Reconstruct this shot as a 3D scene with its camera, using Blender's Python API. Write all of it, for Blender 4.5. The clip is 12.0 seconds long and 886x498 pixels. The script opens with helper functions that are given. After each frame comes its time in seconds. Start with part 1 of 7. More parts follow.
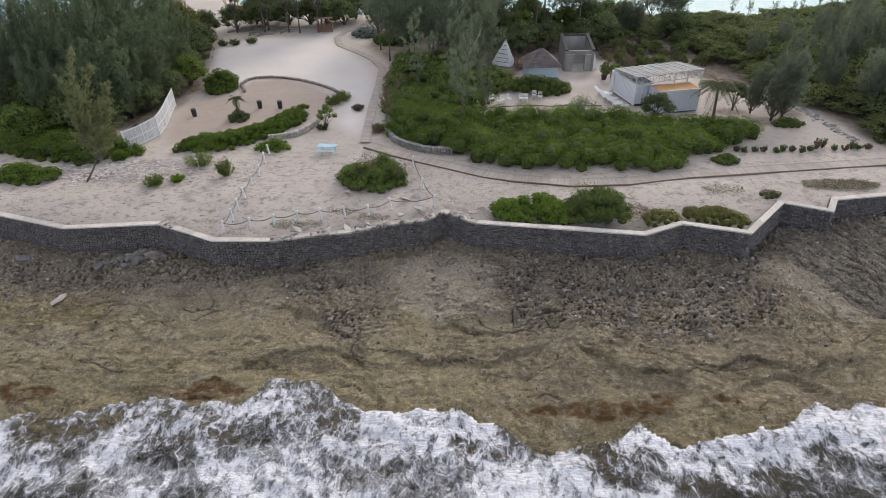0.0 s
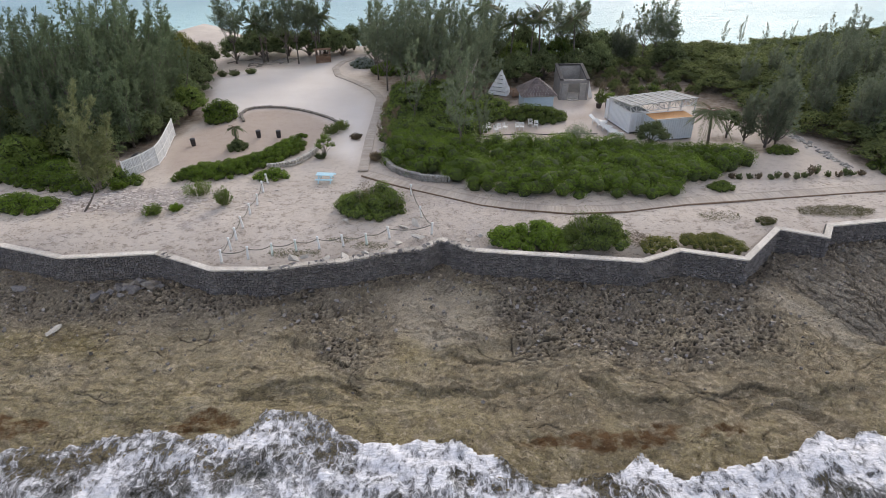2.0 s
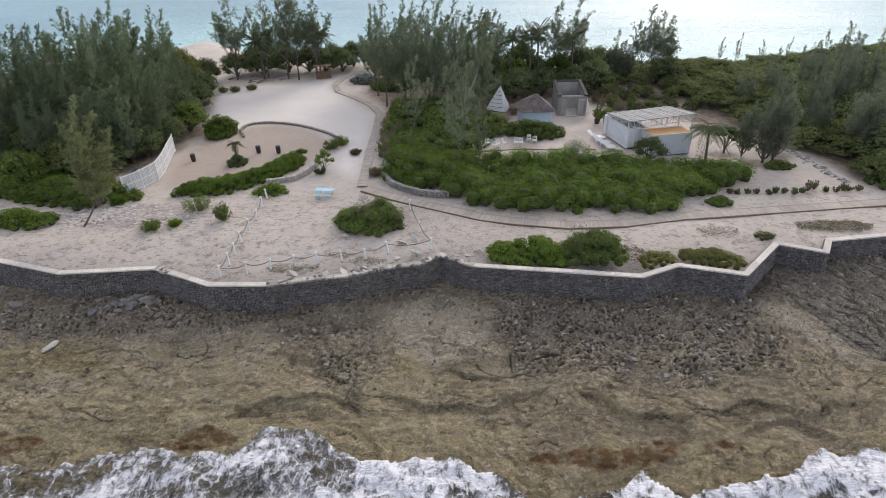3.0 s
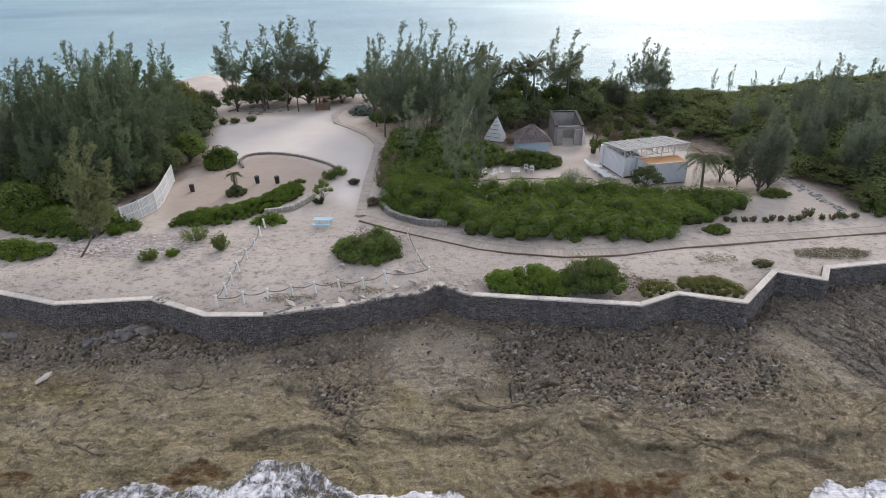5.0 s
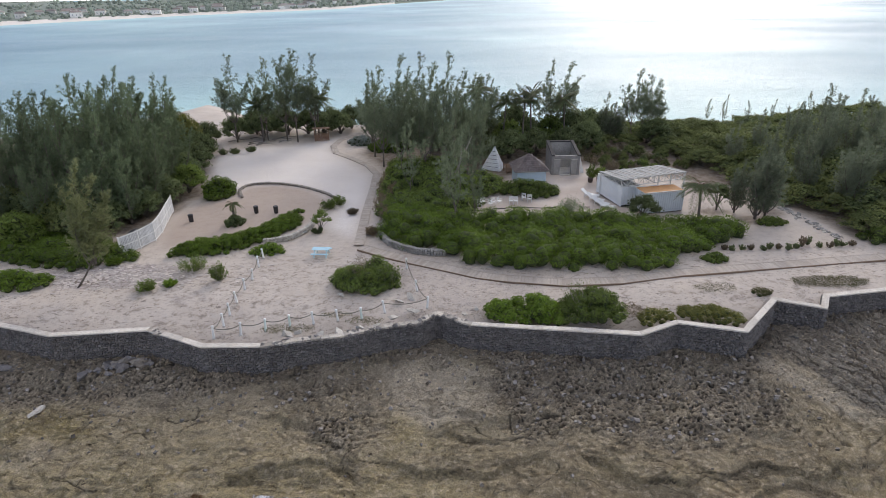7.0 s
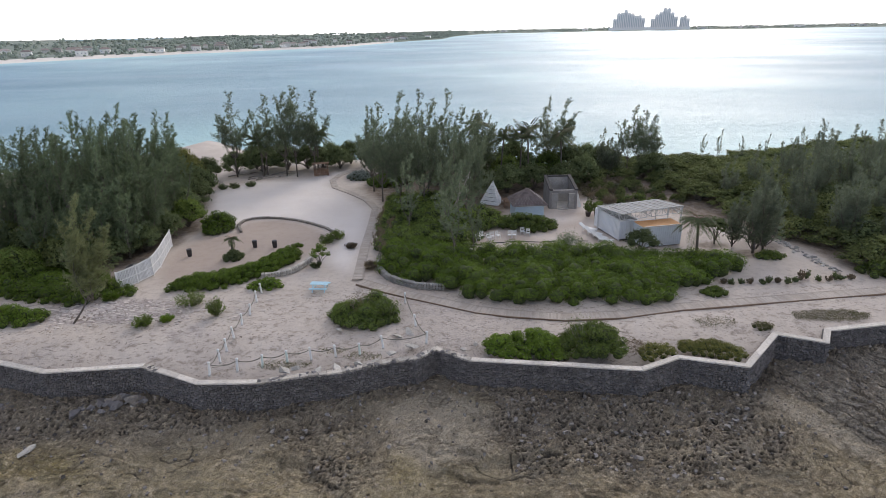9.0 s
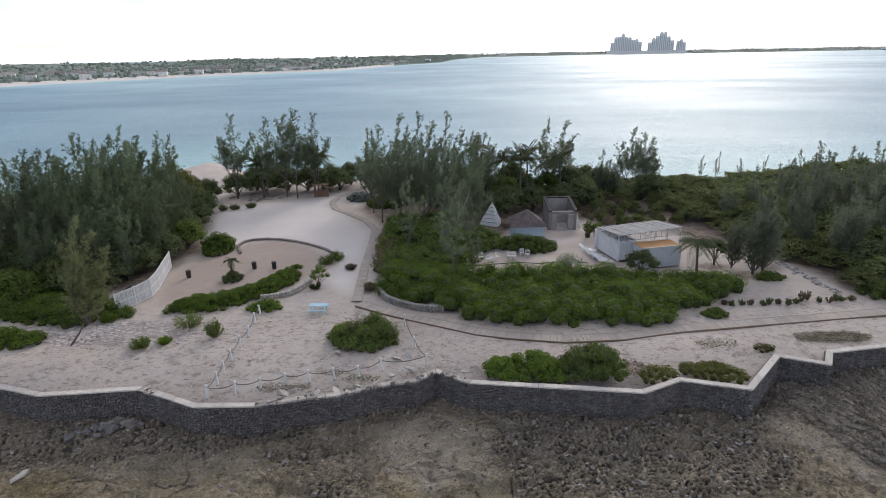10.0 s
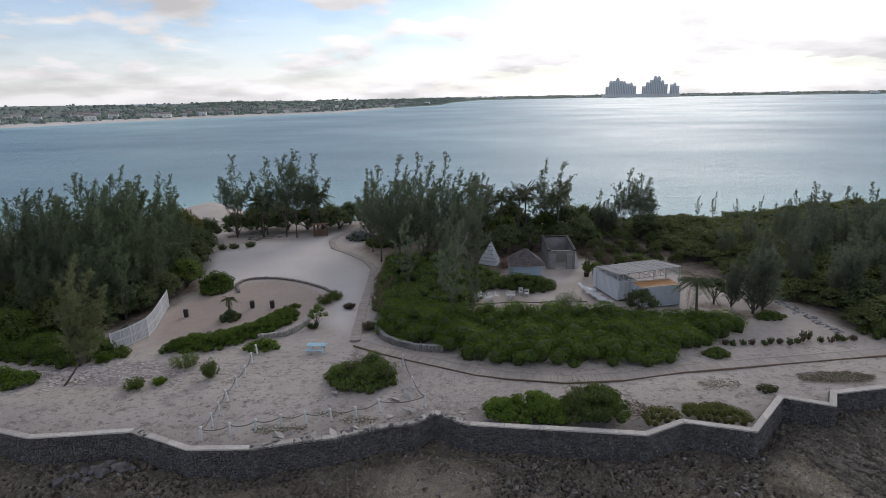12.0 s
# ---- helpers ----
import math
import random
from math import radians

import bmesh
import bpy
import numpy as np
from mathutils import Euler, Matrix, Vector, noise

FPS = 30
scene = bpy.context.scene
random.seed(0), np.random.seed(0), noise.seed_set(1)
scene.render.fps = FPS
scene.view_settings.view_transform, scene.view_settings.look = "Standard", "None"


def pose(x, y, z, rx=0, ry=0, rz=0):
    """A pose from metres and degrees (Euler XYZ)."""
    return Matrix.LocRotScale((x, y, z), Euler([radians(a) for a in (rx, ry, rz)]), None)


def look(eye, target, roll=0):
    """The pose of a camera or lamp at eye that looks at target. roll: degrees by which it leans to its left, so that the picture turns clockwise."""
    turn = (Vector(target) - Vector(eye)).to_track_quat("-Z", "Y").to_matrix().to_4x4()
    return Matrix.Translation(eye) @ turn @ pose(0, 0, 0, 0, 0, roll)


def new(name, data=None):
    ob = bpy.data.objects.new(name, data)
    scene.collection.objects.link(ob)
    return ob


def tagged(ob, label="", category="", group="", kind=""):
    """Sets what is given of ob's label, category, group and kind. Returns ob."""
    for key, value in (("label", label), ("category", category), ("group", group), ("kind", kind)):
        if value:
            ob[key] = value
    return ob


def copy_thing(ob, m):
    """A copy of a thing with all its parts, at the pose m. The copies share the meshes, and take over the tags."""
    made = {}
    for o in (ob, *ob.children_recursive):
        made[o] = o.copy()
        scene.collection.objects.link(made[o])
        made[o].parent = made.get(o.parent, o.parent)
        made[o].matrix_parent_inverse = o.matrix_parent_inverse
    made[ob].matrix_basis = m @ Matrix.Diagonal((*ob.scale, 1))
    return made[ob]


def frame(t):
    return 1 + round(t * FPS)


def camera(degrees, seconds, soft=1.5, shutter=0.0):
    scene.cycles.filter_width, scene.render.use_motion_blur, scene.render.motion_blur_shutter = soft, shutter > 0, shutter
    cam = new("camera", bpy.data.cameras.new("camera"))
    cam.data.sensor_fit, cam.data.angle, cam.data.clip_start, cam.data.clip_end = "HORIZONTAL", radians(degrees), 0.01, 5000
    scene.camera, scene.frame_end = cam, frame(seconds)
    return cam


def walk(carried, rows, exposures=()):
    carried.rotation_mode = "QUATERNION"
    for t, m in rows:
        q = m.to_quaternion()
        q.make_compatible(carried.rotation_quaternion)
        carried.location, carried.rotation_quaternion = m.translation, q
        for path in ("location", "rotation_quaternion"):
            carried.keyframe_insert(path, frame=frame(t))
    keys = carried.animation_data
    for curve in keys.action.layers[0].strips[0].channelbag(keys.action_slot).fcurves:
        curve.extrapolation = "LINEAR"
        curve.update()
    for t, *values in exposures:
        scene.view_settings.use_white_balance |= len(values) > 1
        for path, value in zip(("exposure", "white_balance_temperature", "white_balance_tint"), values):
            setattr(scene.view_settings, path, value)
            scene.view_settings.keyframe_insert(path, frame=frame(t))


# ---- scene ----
cam = camera(75.7, 12.0, soft=0.6)
PATH = [
    (0, (0.169, -0.215, 24.194), (0.124, 1.437, 23.068), -0.8),
    (0.5, (0.173, -0.204, 24.198), (0.13, 1.459, 23.088), -0.8),
    (1, (0.144, -0.172, 24.234), (0.103, 1.504, 23.144), -0.8),
    (1.5, (0.126, -0.133, 24.264), (0.087, 1.556, 23.195), -0.9),
    (2, (0.119, -0.109, 24.328), (0.083, 1.593, 23.278), -0.9),
    (2.5, (0.149, -0.091, 24.344), (0.114, 1.624, 23.316), -0.9),
    (3, (0.207, -0.058, 24.358), (0.172, 1.67, 23.352), -0.9),
    (5, (0.207, -0.001, 24.306), (0.179, 1.777, 23.389), -1.0),
    (5.5, (0.184, 0.027, 24.33), (0.158, 1.816, 23.436), -1.0),
    (6, (0.174, 0.06, 24.369), (0.15, 1.859, 23.496), -1.0),
    (6.5, (0.18, 0.073, 24.374), (0.159, 1.883, 23.523), -1.1),
    (7, (0.193, 0.077, 24.387), (0.172, 1.898, 23.559), -1.1),
    (9, (0.137, 0.172, 24.457), (0.124, 2.037, 23.737), -1.1),
    (9.5, (0.097, 0.168, 24.49), (0.087, 2.047, 23.805), -1.0),
    (10, (0.158, 0.226, 24.503), (0.147, 2.117, 23.851), -1.1),
    (10.5, (0.238, 0.239, 24.522), (0.226, 2.141, 23.904), -1.1),
    (11, (0.176, 0.228, 24.505), (0.168, 2.141, 23.924), -1.0),
    (11.5, (0.158, 0.213, 24.512), (0.151, 2.137, 23.966), -1.1),
    (12, (0.123, 0.201, 24.472), (0.119, 2.132, 23.952), -1.0),
]
EXPOSURES = [(0.0, 0.27, 7350, 11), (3.0, 0.34, 7300, 11.5), (6.0, 0.25, 7200, 12), (9.0, 0.07, 7050, 12.5), (10.0, -0.08, 7000, 12.5), (11.0, -0.36, 6900, 12.5), (12.0, -0.66, 6800, 12)]
import functools

walk(cam, [(t, look(e, g, r)) for t, e, g, r in PATH], exposures=EXPOSURES)

# ---- world and sun ----
SUN_AZ, SUN_EL = radians(21), radians(25)      # ahead of the camera, to the right, behind thin cloud
world = bpy.data.worlds.new("sky")
scene.world = world
world.use_nodes = True
wn, wl = world.node_tree.nodes, world.node_tree.links
wn.clear()


def wnode(kind, **kw):
    n = wn.new(kind)
    for k, v in kw.items():
        n.inputs[k].default_value = v
    return n


def wmath(op, a, b=None, clamp=False):
    n = wn.new("ShaderNodeMath")
    n.operation, n.use_clamp = op, clamp
    for i, v in enumerate((a, b)):
        if v is None:
            continue
        if isinstance(v, (int, float)):
            n.inputs[i].default_value = v
        else:
            wl.new(v, n.inputs[i])
    return n.outputs[0]


sky = wn.new("ShaderNodeTexSky")
sky.sky_type, sky.sun_disc = "NISHITA", False
sky.sun_elevation, sky.sun_rotation = SUN_EL, SUN_AZ
sky.air_density, sky.dust_density, sky.ozone_density = 1.0, 0.6, 2.0
tc = wn.new("ShaderNodeTexCoord")
sep = wn.new("ShaderNodeSeparateXYZ")
wl.new(tc.outputs["Generated"], sep.inputs[0])
up = wmath("MAXIMUM", sep.outputs["Z"], 0.0)
den = wmath("ADD", up, 0.20)
flat = wn.new("ShaderNodeCombineXYZ")
wl.new(wmath("DIVIDE", sep.outputs["X"], den), flat.inputs[0])
wl.new(wmath("DIVIDE", sep.outputs["Y"], den), flat.inputs[1])
n1 = wnode("ShaderNodeTexNoise", Scale=1.45, Detail=10.0, Roughness=0.5, Distortion=0.1)
wl.new(flat.outputs[0], n1.inputs["Vector"])
cover = wn.new("ShaderNodeMapRange")
cover.interpolation_type = "SMOOTHSTEP"
cover.inputs["From Min"].default_value, cover.inputs["From Max"].default_value = 0.44, 0.56
wl.new(n1.outputs["Fac"], cover.inputs["Value"])
n2 = wnode("ShaderNodeTexNoise", Scale=1.35, Detail=7.0, Roughness=0.52)
wl.new(flat.outputs[0], n2.inputs["Vector"])
shade = wn.new("ShaderNodeMapRange")
shade.inputs["From Min"].default_value, shade.inputs["From Max"].default_value = 0.44, 0.66
shade.inputs["To Min"].default_value, shade.inputs["To Max"].default_value = 1.05, 0.66
wl.new(n2.outputs["Fac"], shade.inputs["Value"])
# thin cloud scatters the sunlight forward: a broad bright region round the sun
sdir = Vector((math.sin(SUN_AZ) * math.cos(SUN_EL), math.cos(SUN_AZ) * math.cos(SUN_EL), math.sin(SUN_EL)))
dot = wn.new("ShaderNodeVectorMath")
dot.operation = "DOT_PRODUCT"
dot.inputs[1].default_value = sdir
wl.new(tc.outputs["Generated"], dot.inputs[0])
glow = wmath("POWER", wmath("MAXIMUM", dot.outputs["Value"], 0.0), 3.0)
haze = wmath("POWER", wmath("SUBTRACT", 1.0, up), 6.0)
hz = wmath("MULTIPLY", haze, wmath("ADD", wmath("MULTIPLY", wmath("MAXIMUM", dot.outputs["Value"], 0.0), 0.30), 0.05))
gain = wmath("ADD", wmath("ADD", wmath("MULTIPLY", glow, 0.52), 1.0), wmath("ADD", hz, wmath("MULTIPLY", wmath("POWER", wmath("MAXIMUM", dot.outputs["Value"], 0.0), 45.0), 3.4)))
lum = wmath("MULTIPLY", gain, shade.outputs[0])
cloud = wn.new("ShaderNodeMix")
cloud.data_type = "RGBA"
cloud.blend_type = "MULTIPLY"
cloud.inputs["Factor"].default_value = 1.0
cloud.inputs["A"].default_value = (10.25, 10.45, 11.0, 1)
comb = wn.new("ShaderNodeCombineColor")
for i in range(3):
    wl.new(lum, comb.inputs[i])
wl.new(comb.outputs[0], cloud.inputs["B"])
mixsky = wn.new("ShaderNodeMix")
mixsky.data_type = "RGBA"
wl.new(wmath("MAXIMUM", cover.outputs[0], wmath("MAXIMUM", wmath("POWER", wmath("SUBTRACT", 1.0, up), 8.0), 0.12), True), mixsky.inputs["Factor"])
sky_up = wn.new("ShaderNodeMix")
sky_up.data_type, sky_up.blend_type = "RGBA", "MULTIPLY"
sky_up.inputs["Factor"].default_value = 1.0
sky_up.inputs["B"].default_value = (1.25, 1.6, 2.08, 1)
wl.new(sky.outputs[0], sky_up.inputs["A"])
wl.new(sky_up.outputs["Result"], mixsky.inputs["A"])
wl.new(cloud.outputs["Result"], mixsky.inputs["B"])
bg = wnode("ShaderNodeBackground", Strength=0.1)
wl.new(mixsky.outputs["Result"], bg.inputs["Color"])
wout = wn.new("ShaderNodeOutputWorld")
wl.new(bg.outputs[0], wout.inputs[0])

lamp = bpy.data.lights.new("sun", "SUN")
lamp.energy, lamp.angle, lamp.color = 1.45, radians(22), (1.0, 0.95, 0.88)
sun = new("sun", lamp)
sun.matrix_world = look(sdir * 300, (0, 0, 0))


# ---- materials ----
def material(name):
    m = bpy.data.materials.new(name)
    m.use_nodes = True
    nt = m.node_tree
    return m, nt, nt.nodes["Principled BSDF"]


def link_noise(nt, vec, scale, detail=6.0, rough=0.6, dist=0.0):
    n = nt.nodes.new("ShaderNodeTexNoise")
    n.inputs["Scale"].default_value, n.inputs["Detail"].default_value = scale, detail
    n.inputs["Roughness"].default_value, n.inputs["Distortion"].default_value = rough, dist
    nt.links.new(vec, n.inputs["Vector"])
    return n.outputs["Fac"]


def ramp(nt, fac, stops, smooth=False):
    r = nt.nodes.new("ShaderNodeValToRGB")
    el = r.color_ramp.elements
    while len(el) < len(stops):
        el.new(0.5)
    for e, (p, c) in zip(el, stops):
        e.position = p
        e.color = (*c, 1) if len(c) == 3 else c
    if smooth:
        r.color_ramp.interpolation = "EASE"
    nt.links.new(fac, r.inputs[0])
    return r.outputs[0]


def grey(a):
    return (a, a, a)


def mixc(nt, fac, a, b, mode="MIX"):
    n = nt.nodes.new("ShaderNodeMix")
    n.data_type, n.blend_type = "RGBA", mode
    for key, v in (("Factor", fac), ("A", a), ("B", b)):
        if isinstance(v, (int, float)):
            n.inputs[key].default_value = v
        elif isinstance(v, tuple):
            n.inputs[key].default_value = (*v, 1)
        else:
            nt.links.new(v, n.inputs[key])
    return n.outputs["Result"]


def mth(nt, op, a, b=None, clamp=False):
    n = nt.nodes.new("ShaderNodeMath")
    n.operation, n.use_clamp = op, clamp
    for i, v in enumerate((a, b)):
        if v is None:
            continue
        if isinstance(v, (int, float)):
            n.inputs[i].default_value = v
        else:
            nt.links.new(v, n.inputs[i])
    return n.outputs[0]


def bump(nt, bsdf, height, strength, distance):
    b = nt.nodes.new("ShaderNodeBump")
    b.inputs["Strength"].default_value, b.inputs["Distance"].default_value = strength, distance
    nt.links.new(height, b.inputs["Height"])
    nt.links.new(b.outputs[0], bsdf.inputs["Normal"])


def world_pos(nt):
    return nt.nodes.new("ShaderNodeNewGeometry").outputs["Position"]


def attr(nt, name):
    n = nt.nodes.new("ShaderNodeAttribute")
    n.attribute_name = name
    return n.outputs["Fac"]


def surface(name, c1, c2, c3, s1=0.8, s2=12.0, rough=0.85, bumps=0.3, dist=0.01, vary=0.0, island=False, metal=0.0):
    """Two scales of variation over three colours, with fine relief; vary: lightness by object or by piece."""
    m, nt, b = material(name)
    p = world_pos(nt)
    big, fine = link_noise(nt, p, s1, 4), link_noise(nt, p, s2, 6, 0.7)
    col = mixc(nt, ramp(nt, big, [(0.35, grey(0)), (0.68, grey(1))]), c1, c2)
    col = mixc(nt, ramp(nt, fine, [(0.45, grey(0)), (0.75, grey(1))]), col, c3)
    if vary:
        if island:
            rnd = nt.nodes.new("ShaderNodeNewGeometry").outputs["Random Per Island"]
        else:
            rnd = nt.nodes.new("ShaderNodeObjectInfo").outputs["Random"]
        k = nt.nodes.new("ShaderNodeMapRange")
        k.inputs["To Min"].default_value, k.inputs["To Max"].default_value = 1 - vary, 1 + vary
        nt.links.new(rnd, k.inputs["Value"])
        cc = nt.nodes.new("ShaderNodeCombineColor")
        for i in range(3):
            nt.links.new(k.outputs[0], cc.inputs[i])
        col = mixc(nt, 1.0, col, cc.outputs[0], "MULTIPLY")
    nt.links.new(col, b.inputs["Base Color"])
    b.inputs["Roughness"].default_value, b.inputs["Metallic"].default_value = rough, metal
    if bumps:
        bump(nt, b, fine, bumps, dist)
    return m


def foliage(name, dark, mid, light, scale=0.5, gloss=0.55, translucent=0.4):
    """Leaves: each leaf has its own shade, and whole clumps drift in colour."""
    m, nt, b = material(name)
    geo = nt.nodes.new("ShaderNodeNewGeometry")
    soft_dark, soft_light = (tuple(0.5 * (u + v) for u, v in zip(q, mid)) for q in (dark, light))
    col = ramp(nt, geo.outputs["Random Per Island"], [(0.0, soft_dark), (0.5, mid), (1.0, soft_light)])
    clump = link_noise(nt, geo.outputs["Position"], scale, 4)
    col = mixc(nt, ramp(nt, clump, [(0.40, grey(0)), (0.66, grey(0.55))]), col, tuple(0.75 * c for c in dark))
    oi = nt.nodes.new("ShaderNodeObjectInfo")
    hs = nt.nodes.new("ShaderNodeHueSaturation")
    k = nt.nodes.new("ShaderNodeMapRange")
    k.inputs["To Min"].default_value, k.inputs["To Max"].default_value = 0.8, 1.25
    nt.links.new(oi.outputs["Random"], k.inputs["Value"])
    nt.links.new(k.outputs[0], hs.inputs["Value"])
    nt.links.new(col, hs.inputs["Color"])
    nt.links.new(hs.outputs[0], b.inputs["Base Color"])
    b.inputs["Roughness"].default_value = gloss
    b.inputs["Specular IOR Level"].default_value = 0.18
    if translucent:
        tr = nt.nodes.new("ShaderNodeBsdfTranslucent")
        nt.links.new(hs.outputs[0], tr.inputs["Color"])
        mx = nt.nodes.new("ShaderNodeMixShader")
        mx.inputs[0].default_value = translucent
        nt.links.new(b.outputs[0], mx.inputs[1])
        nt.links.new(tr.outputs[0], mx.inputs[2])
        nt.links.new(mx.outputs[0], nt.nodes["Material Output"].inputs["Surface"])
    return m


# sand: pale coral sand, packed paler on the cleared lot, reddish soil inside the kerb, leaf litter and painted shade
# under the trees
M_SAND, nt, b = material("sand")
pos = world_pos(nt)
f1, f2, f3 = link_noise(nt, pos, 0.16, 5), link_noise(nt, pos, 1.1, 8, 0.7), link_noise(nt, pos, 9.0, 6, 0.75)
col = ramp(nt, f1, [(0.3, (0.50, 0.43, 0.372)), (0.7, (0.59, 0.52, 0.458))])
col = mixc(nt, ramp(nt, f2, [(0.5, grey(0)), (0.72, grey(0.65))]), col, (0.39, 0.33, 0.29))
pm = nt.nodes.new("ShaderNodeMapping")
pm.inputs["Scale"].default_value = (1.0, 1.15, 1.0)
nt.links.new(pos, pm.inputs["Vector"])
patch = link_noise(nt, pm.outputs[0], 1.0, 10, 0.78, 0.2)
grit = attr(nt, "grit")
col = mixc(nt, mth(nt, "MULTIPLY", ramp(nt, patch, [(0.515, grey(0)), (0.62, grey(0.9))]), mth(nt, "ADD", mth(nt, "MULTIPLY", grit, 0.80), 0.10)), col, (0.25, 0.205, 0.17))
col = mixc(nt, mth(nt, "MULTIPLY", ramp(nt, patch, [(0.36, grey(0.8)), (0.45, grey(0))]), grit), col, (0.52, 0.47, 0.425))
col = mixc(nt, attr(nt, "lot"), col, ramp(nt, f1, [(0.3, (0.66, 0.60, 0.555)), (0.7, (0.72, 0.665, 0.62))]))
col = mixc(nt, attr(nt, "soil"), col, ramp(nt, f2, [(0.35, (0.30, 0.22, 0.175)), (0.65, (0.40, 0.315, 0.26))]))
fm = nt.nodes.new("ShaderNodeMapping")
fm.inputs["Scale"].default_value = (0.6, 1.3, 1.0)
fm.inputs["Rotation"].default_value = (0, 0, 0.5)
nt.links.new(pos, fm.inputs["Vector"])
fleck = ramp(nt, link_noise(nt, fm.outputs[0], 2.6, 7, 0.7), [(0.575, grey(0)), (0.635, grey(0.9))])
speck = mth(nt, "MAXIMUM", ramp(nt, f3, [(0.57, grey(0)), (0.66, grey(0.7))]), fleck)
vor = nt.nodes.new("ShaderNodeTexVoronoi")
vor.inputs["Scale"].default_value = 5.5
nt.links.new(pos, vor.inputs["Vector"])
peb = ramp(nt, vor.outputs["Distance"], [(0.10, grey(1)), (0.22, grey(0))])
col = mixc(nt, mth(nt, "MULTIPLY", speck, grit), col, (0.19, 0.16, 0.14))
col = mixc(nt, mth(nt, "MULTIPLY", mth(nt, "MULTIPLY", peb, grit), 0.35), col, (0.52, 0.48, 0.44))
sw = nt.nodes.new("ShaderNodeVectorMath")
sw.operation = "MULTIPLY_ADD"
sw.inputs[1].default_value = (1.6, 1.0, 0.2)
swn = nt.nodes.new("ShaderNodeTexNoise")
swn.inputs["Scale"].default_value, swn.inputs["Detail"].default_value = 1.3, 5.0
nt.links.new(pos, swn.inputs["Vector"])
nt.links.new(swn.outputs["Color"], sw.inputs[0])
nt.links.new(pos, sw.inputs[2])
rv = nt.nodes.new("ShaderNodeTexVoronoi")
rv.feature = "DISTANCE_TO_EDGE"
rv.inputs["Scale"].default_value = 1.5
nt.links.new(sw.outputs[0], rv.inputs["Vector"])
outcrop = ramp(nt, mth(nt, "ADD", attr(nt, "bare"), mth(nt, "MULTIPLY", mth(nt, "SUBTRACT", patch, 0.5), 1.5)), [(0.35, grey(0)), (0.65, grey(1))])
col = mixc(nt, mth(nt, "MULTIPLY", outcrop, 0.85), col, ramp(nt, f2, [(0.35, (0.30, 0.255, 0.235)), (0.65, (0.47, 0.42, 0.395))]))
col = mixc(nt, mth(nt, "MULTIPLY", outcrop, ramp(nt, rv.outputs["Distance"], [(0.0, grey(0.8)), (0.07, grey(0))])), col, (0.17, 0.13, 0.115))
lit = mth(nt, "MULTIPLY", attr(nt, "litter"), ramp(nt, f2, [(0.25, grey(0.55)), (0.6, grey(1))]))
col = mixc(nt, lit, col, ramp(nt, f3, [(0.35, (0.10, 0.072, 0.052)), (0.7, (0.21, 0.165, 0.125))]))
nt.links.new(col, b.inputs["Base Color"])
b.inputs["Roughness"].default_value = 0.95
b.inputs["Specular IOR Level"].default_value = 0.15
bump(nt, b, mth(nt, "ADD", f3, mth(nt, "MULTIPLY", f2, 2.0)), 0.8, 0.06)

# shore rock: grey honeycomb near the wall, ochre and olive below, brown weed at the water's edge
M_ROCK, nt, b = material("shore_rock")
pos = world_pos(nt)
sx = nt.nodes.new("ShaderNodeSeparateXYZ")
nt.links.new(pos, sx.inputs[0])
r1, r2, r3 = link_noise(nt, pos, 0.22, 5, 0.6, 0.6), link_noise(nt, pos, 1.6, 8, 0.68), link_noise(nt, pos, 11.0, 6, 0.75)
band = mth(nt, "ADD", sx.outputs["Y"], mth(nt, "MULTIPLY", mth(nt, "SUBTRACT", r1, 0.5), 9.0))
k = nt.nodes.new("ShaderNodeMapRange")
k.inputs["From Min"].default_value, k.inputs["From Max"].default_value = 20.0, 40.0
nt.links.new(band, k.inputs["Value"])
col = ramp(nt, k.outputs[0], [(0.0, (0.28, 0.235, 0.135)), (0.20, (0.45, 0.395, 0.245)), (0.42, (0.475, 0.415, 0.295)), (0.62, (0.475, 0.42, 0.34)), (0.80, (0.39, 0.35, 0.305)), (0.97, (0.20, 0.185, 0.175))])
col = mixc(nt, ramp(nt, r1, [(0.46, grey(0)), (0.64, grey(0.35))]), col, (0.36, 0.32, 0.17))
stain = link_noise(nt, pos, 0.42, 6, 0.62, 0.8)
col = mixc(nt, ramp(nt, stain, [(0.36, grey(0.65)), (0.46, grey(0))]), col, (0.22, 0.195, 0.165))
col = mixc(nt, ramp(nt, stain, [(0.54, grey(0)), (0.66, grey(0.5))]), col, (0.50, 0.455, 0.385))
col = mixc(nt, attr(nt, "olive"), col, ramp(nt, r2, [(0.3, (0.26, 0.215, 0.075)), (0.7, (0.40, 0.345, 0.16))]))
col = mixc(nt, attr(nt, "pale"), col, ramp(nt, r2, [(0.35, (0.53, 0.49, 0.45)), (0.65, (0.67, 0.63, 0.575))]))
col = mixc(nt, mth(nt, "MULTIPLY", attr(nt, "brown"), 0.8), col, ramp(nt, r2, [(0.32, (0.22, 0.18, 0.13)), (0.66, (0.40, 0.345, 0.265))]))
sdot = nt.nodes.new("ShaderNodeVectorMath")
sdot.operation = "DOT_PRODUCT"
sdot.inputs[1].default_value = (0.86, 0.50, 0.0)
nt.links.new(pos, sdot.inputs[0])
bed = mth(nt, "ADD", mth(nt, "MULTIPLY", sdot.outputs["Value"], 1.15), mth(nt, "MULTIPLY", link_noise(nt, pos, 0.32, 7, 0.6), 3.2))
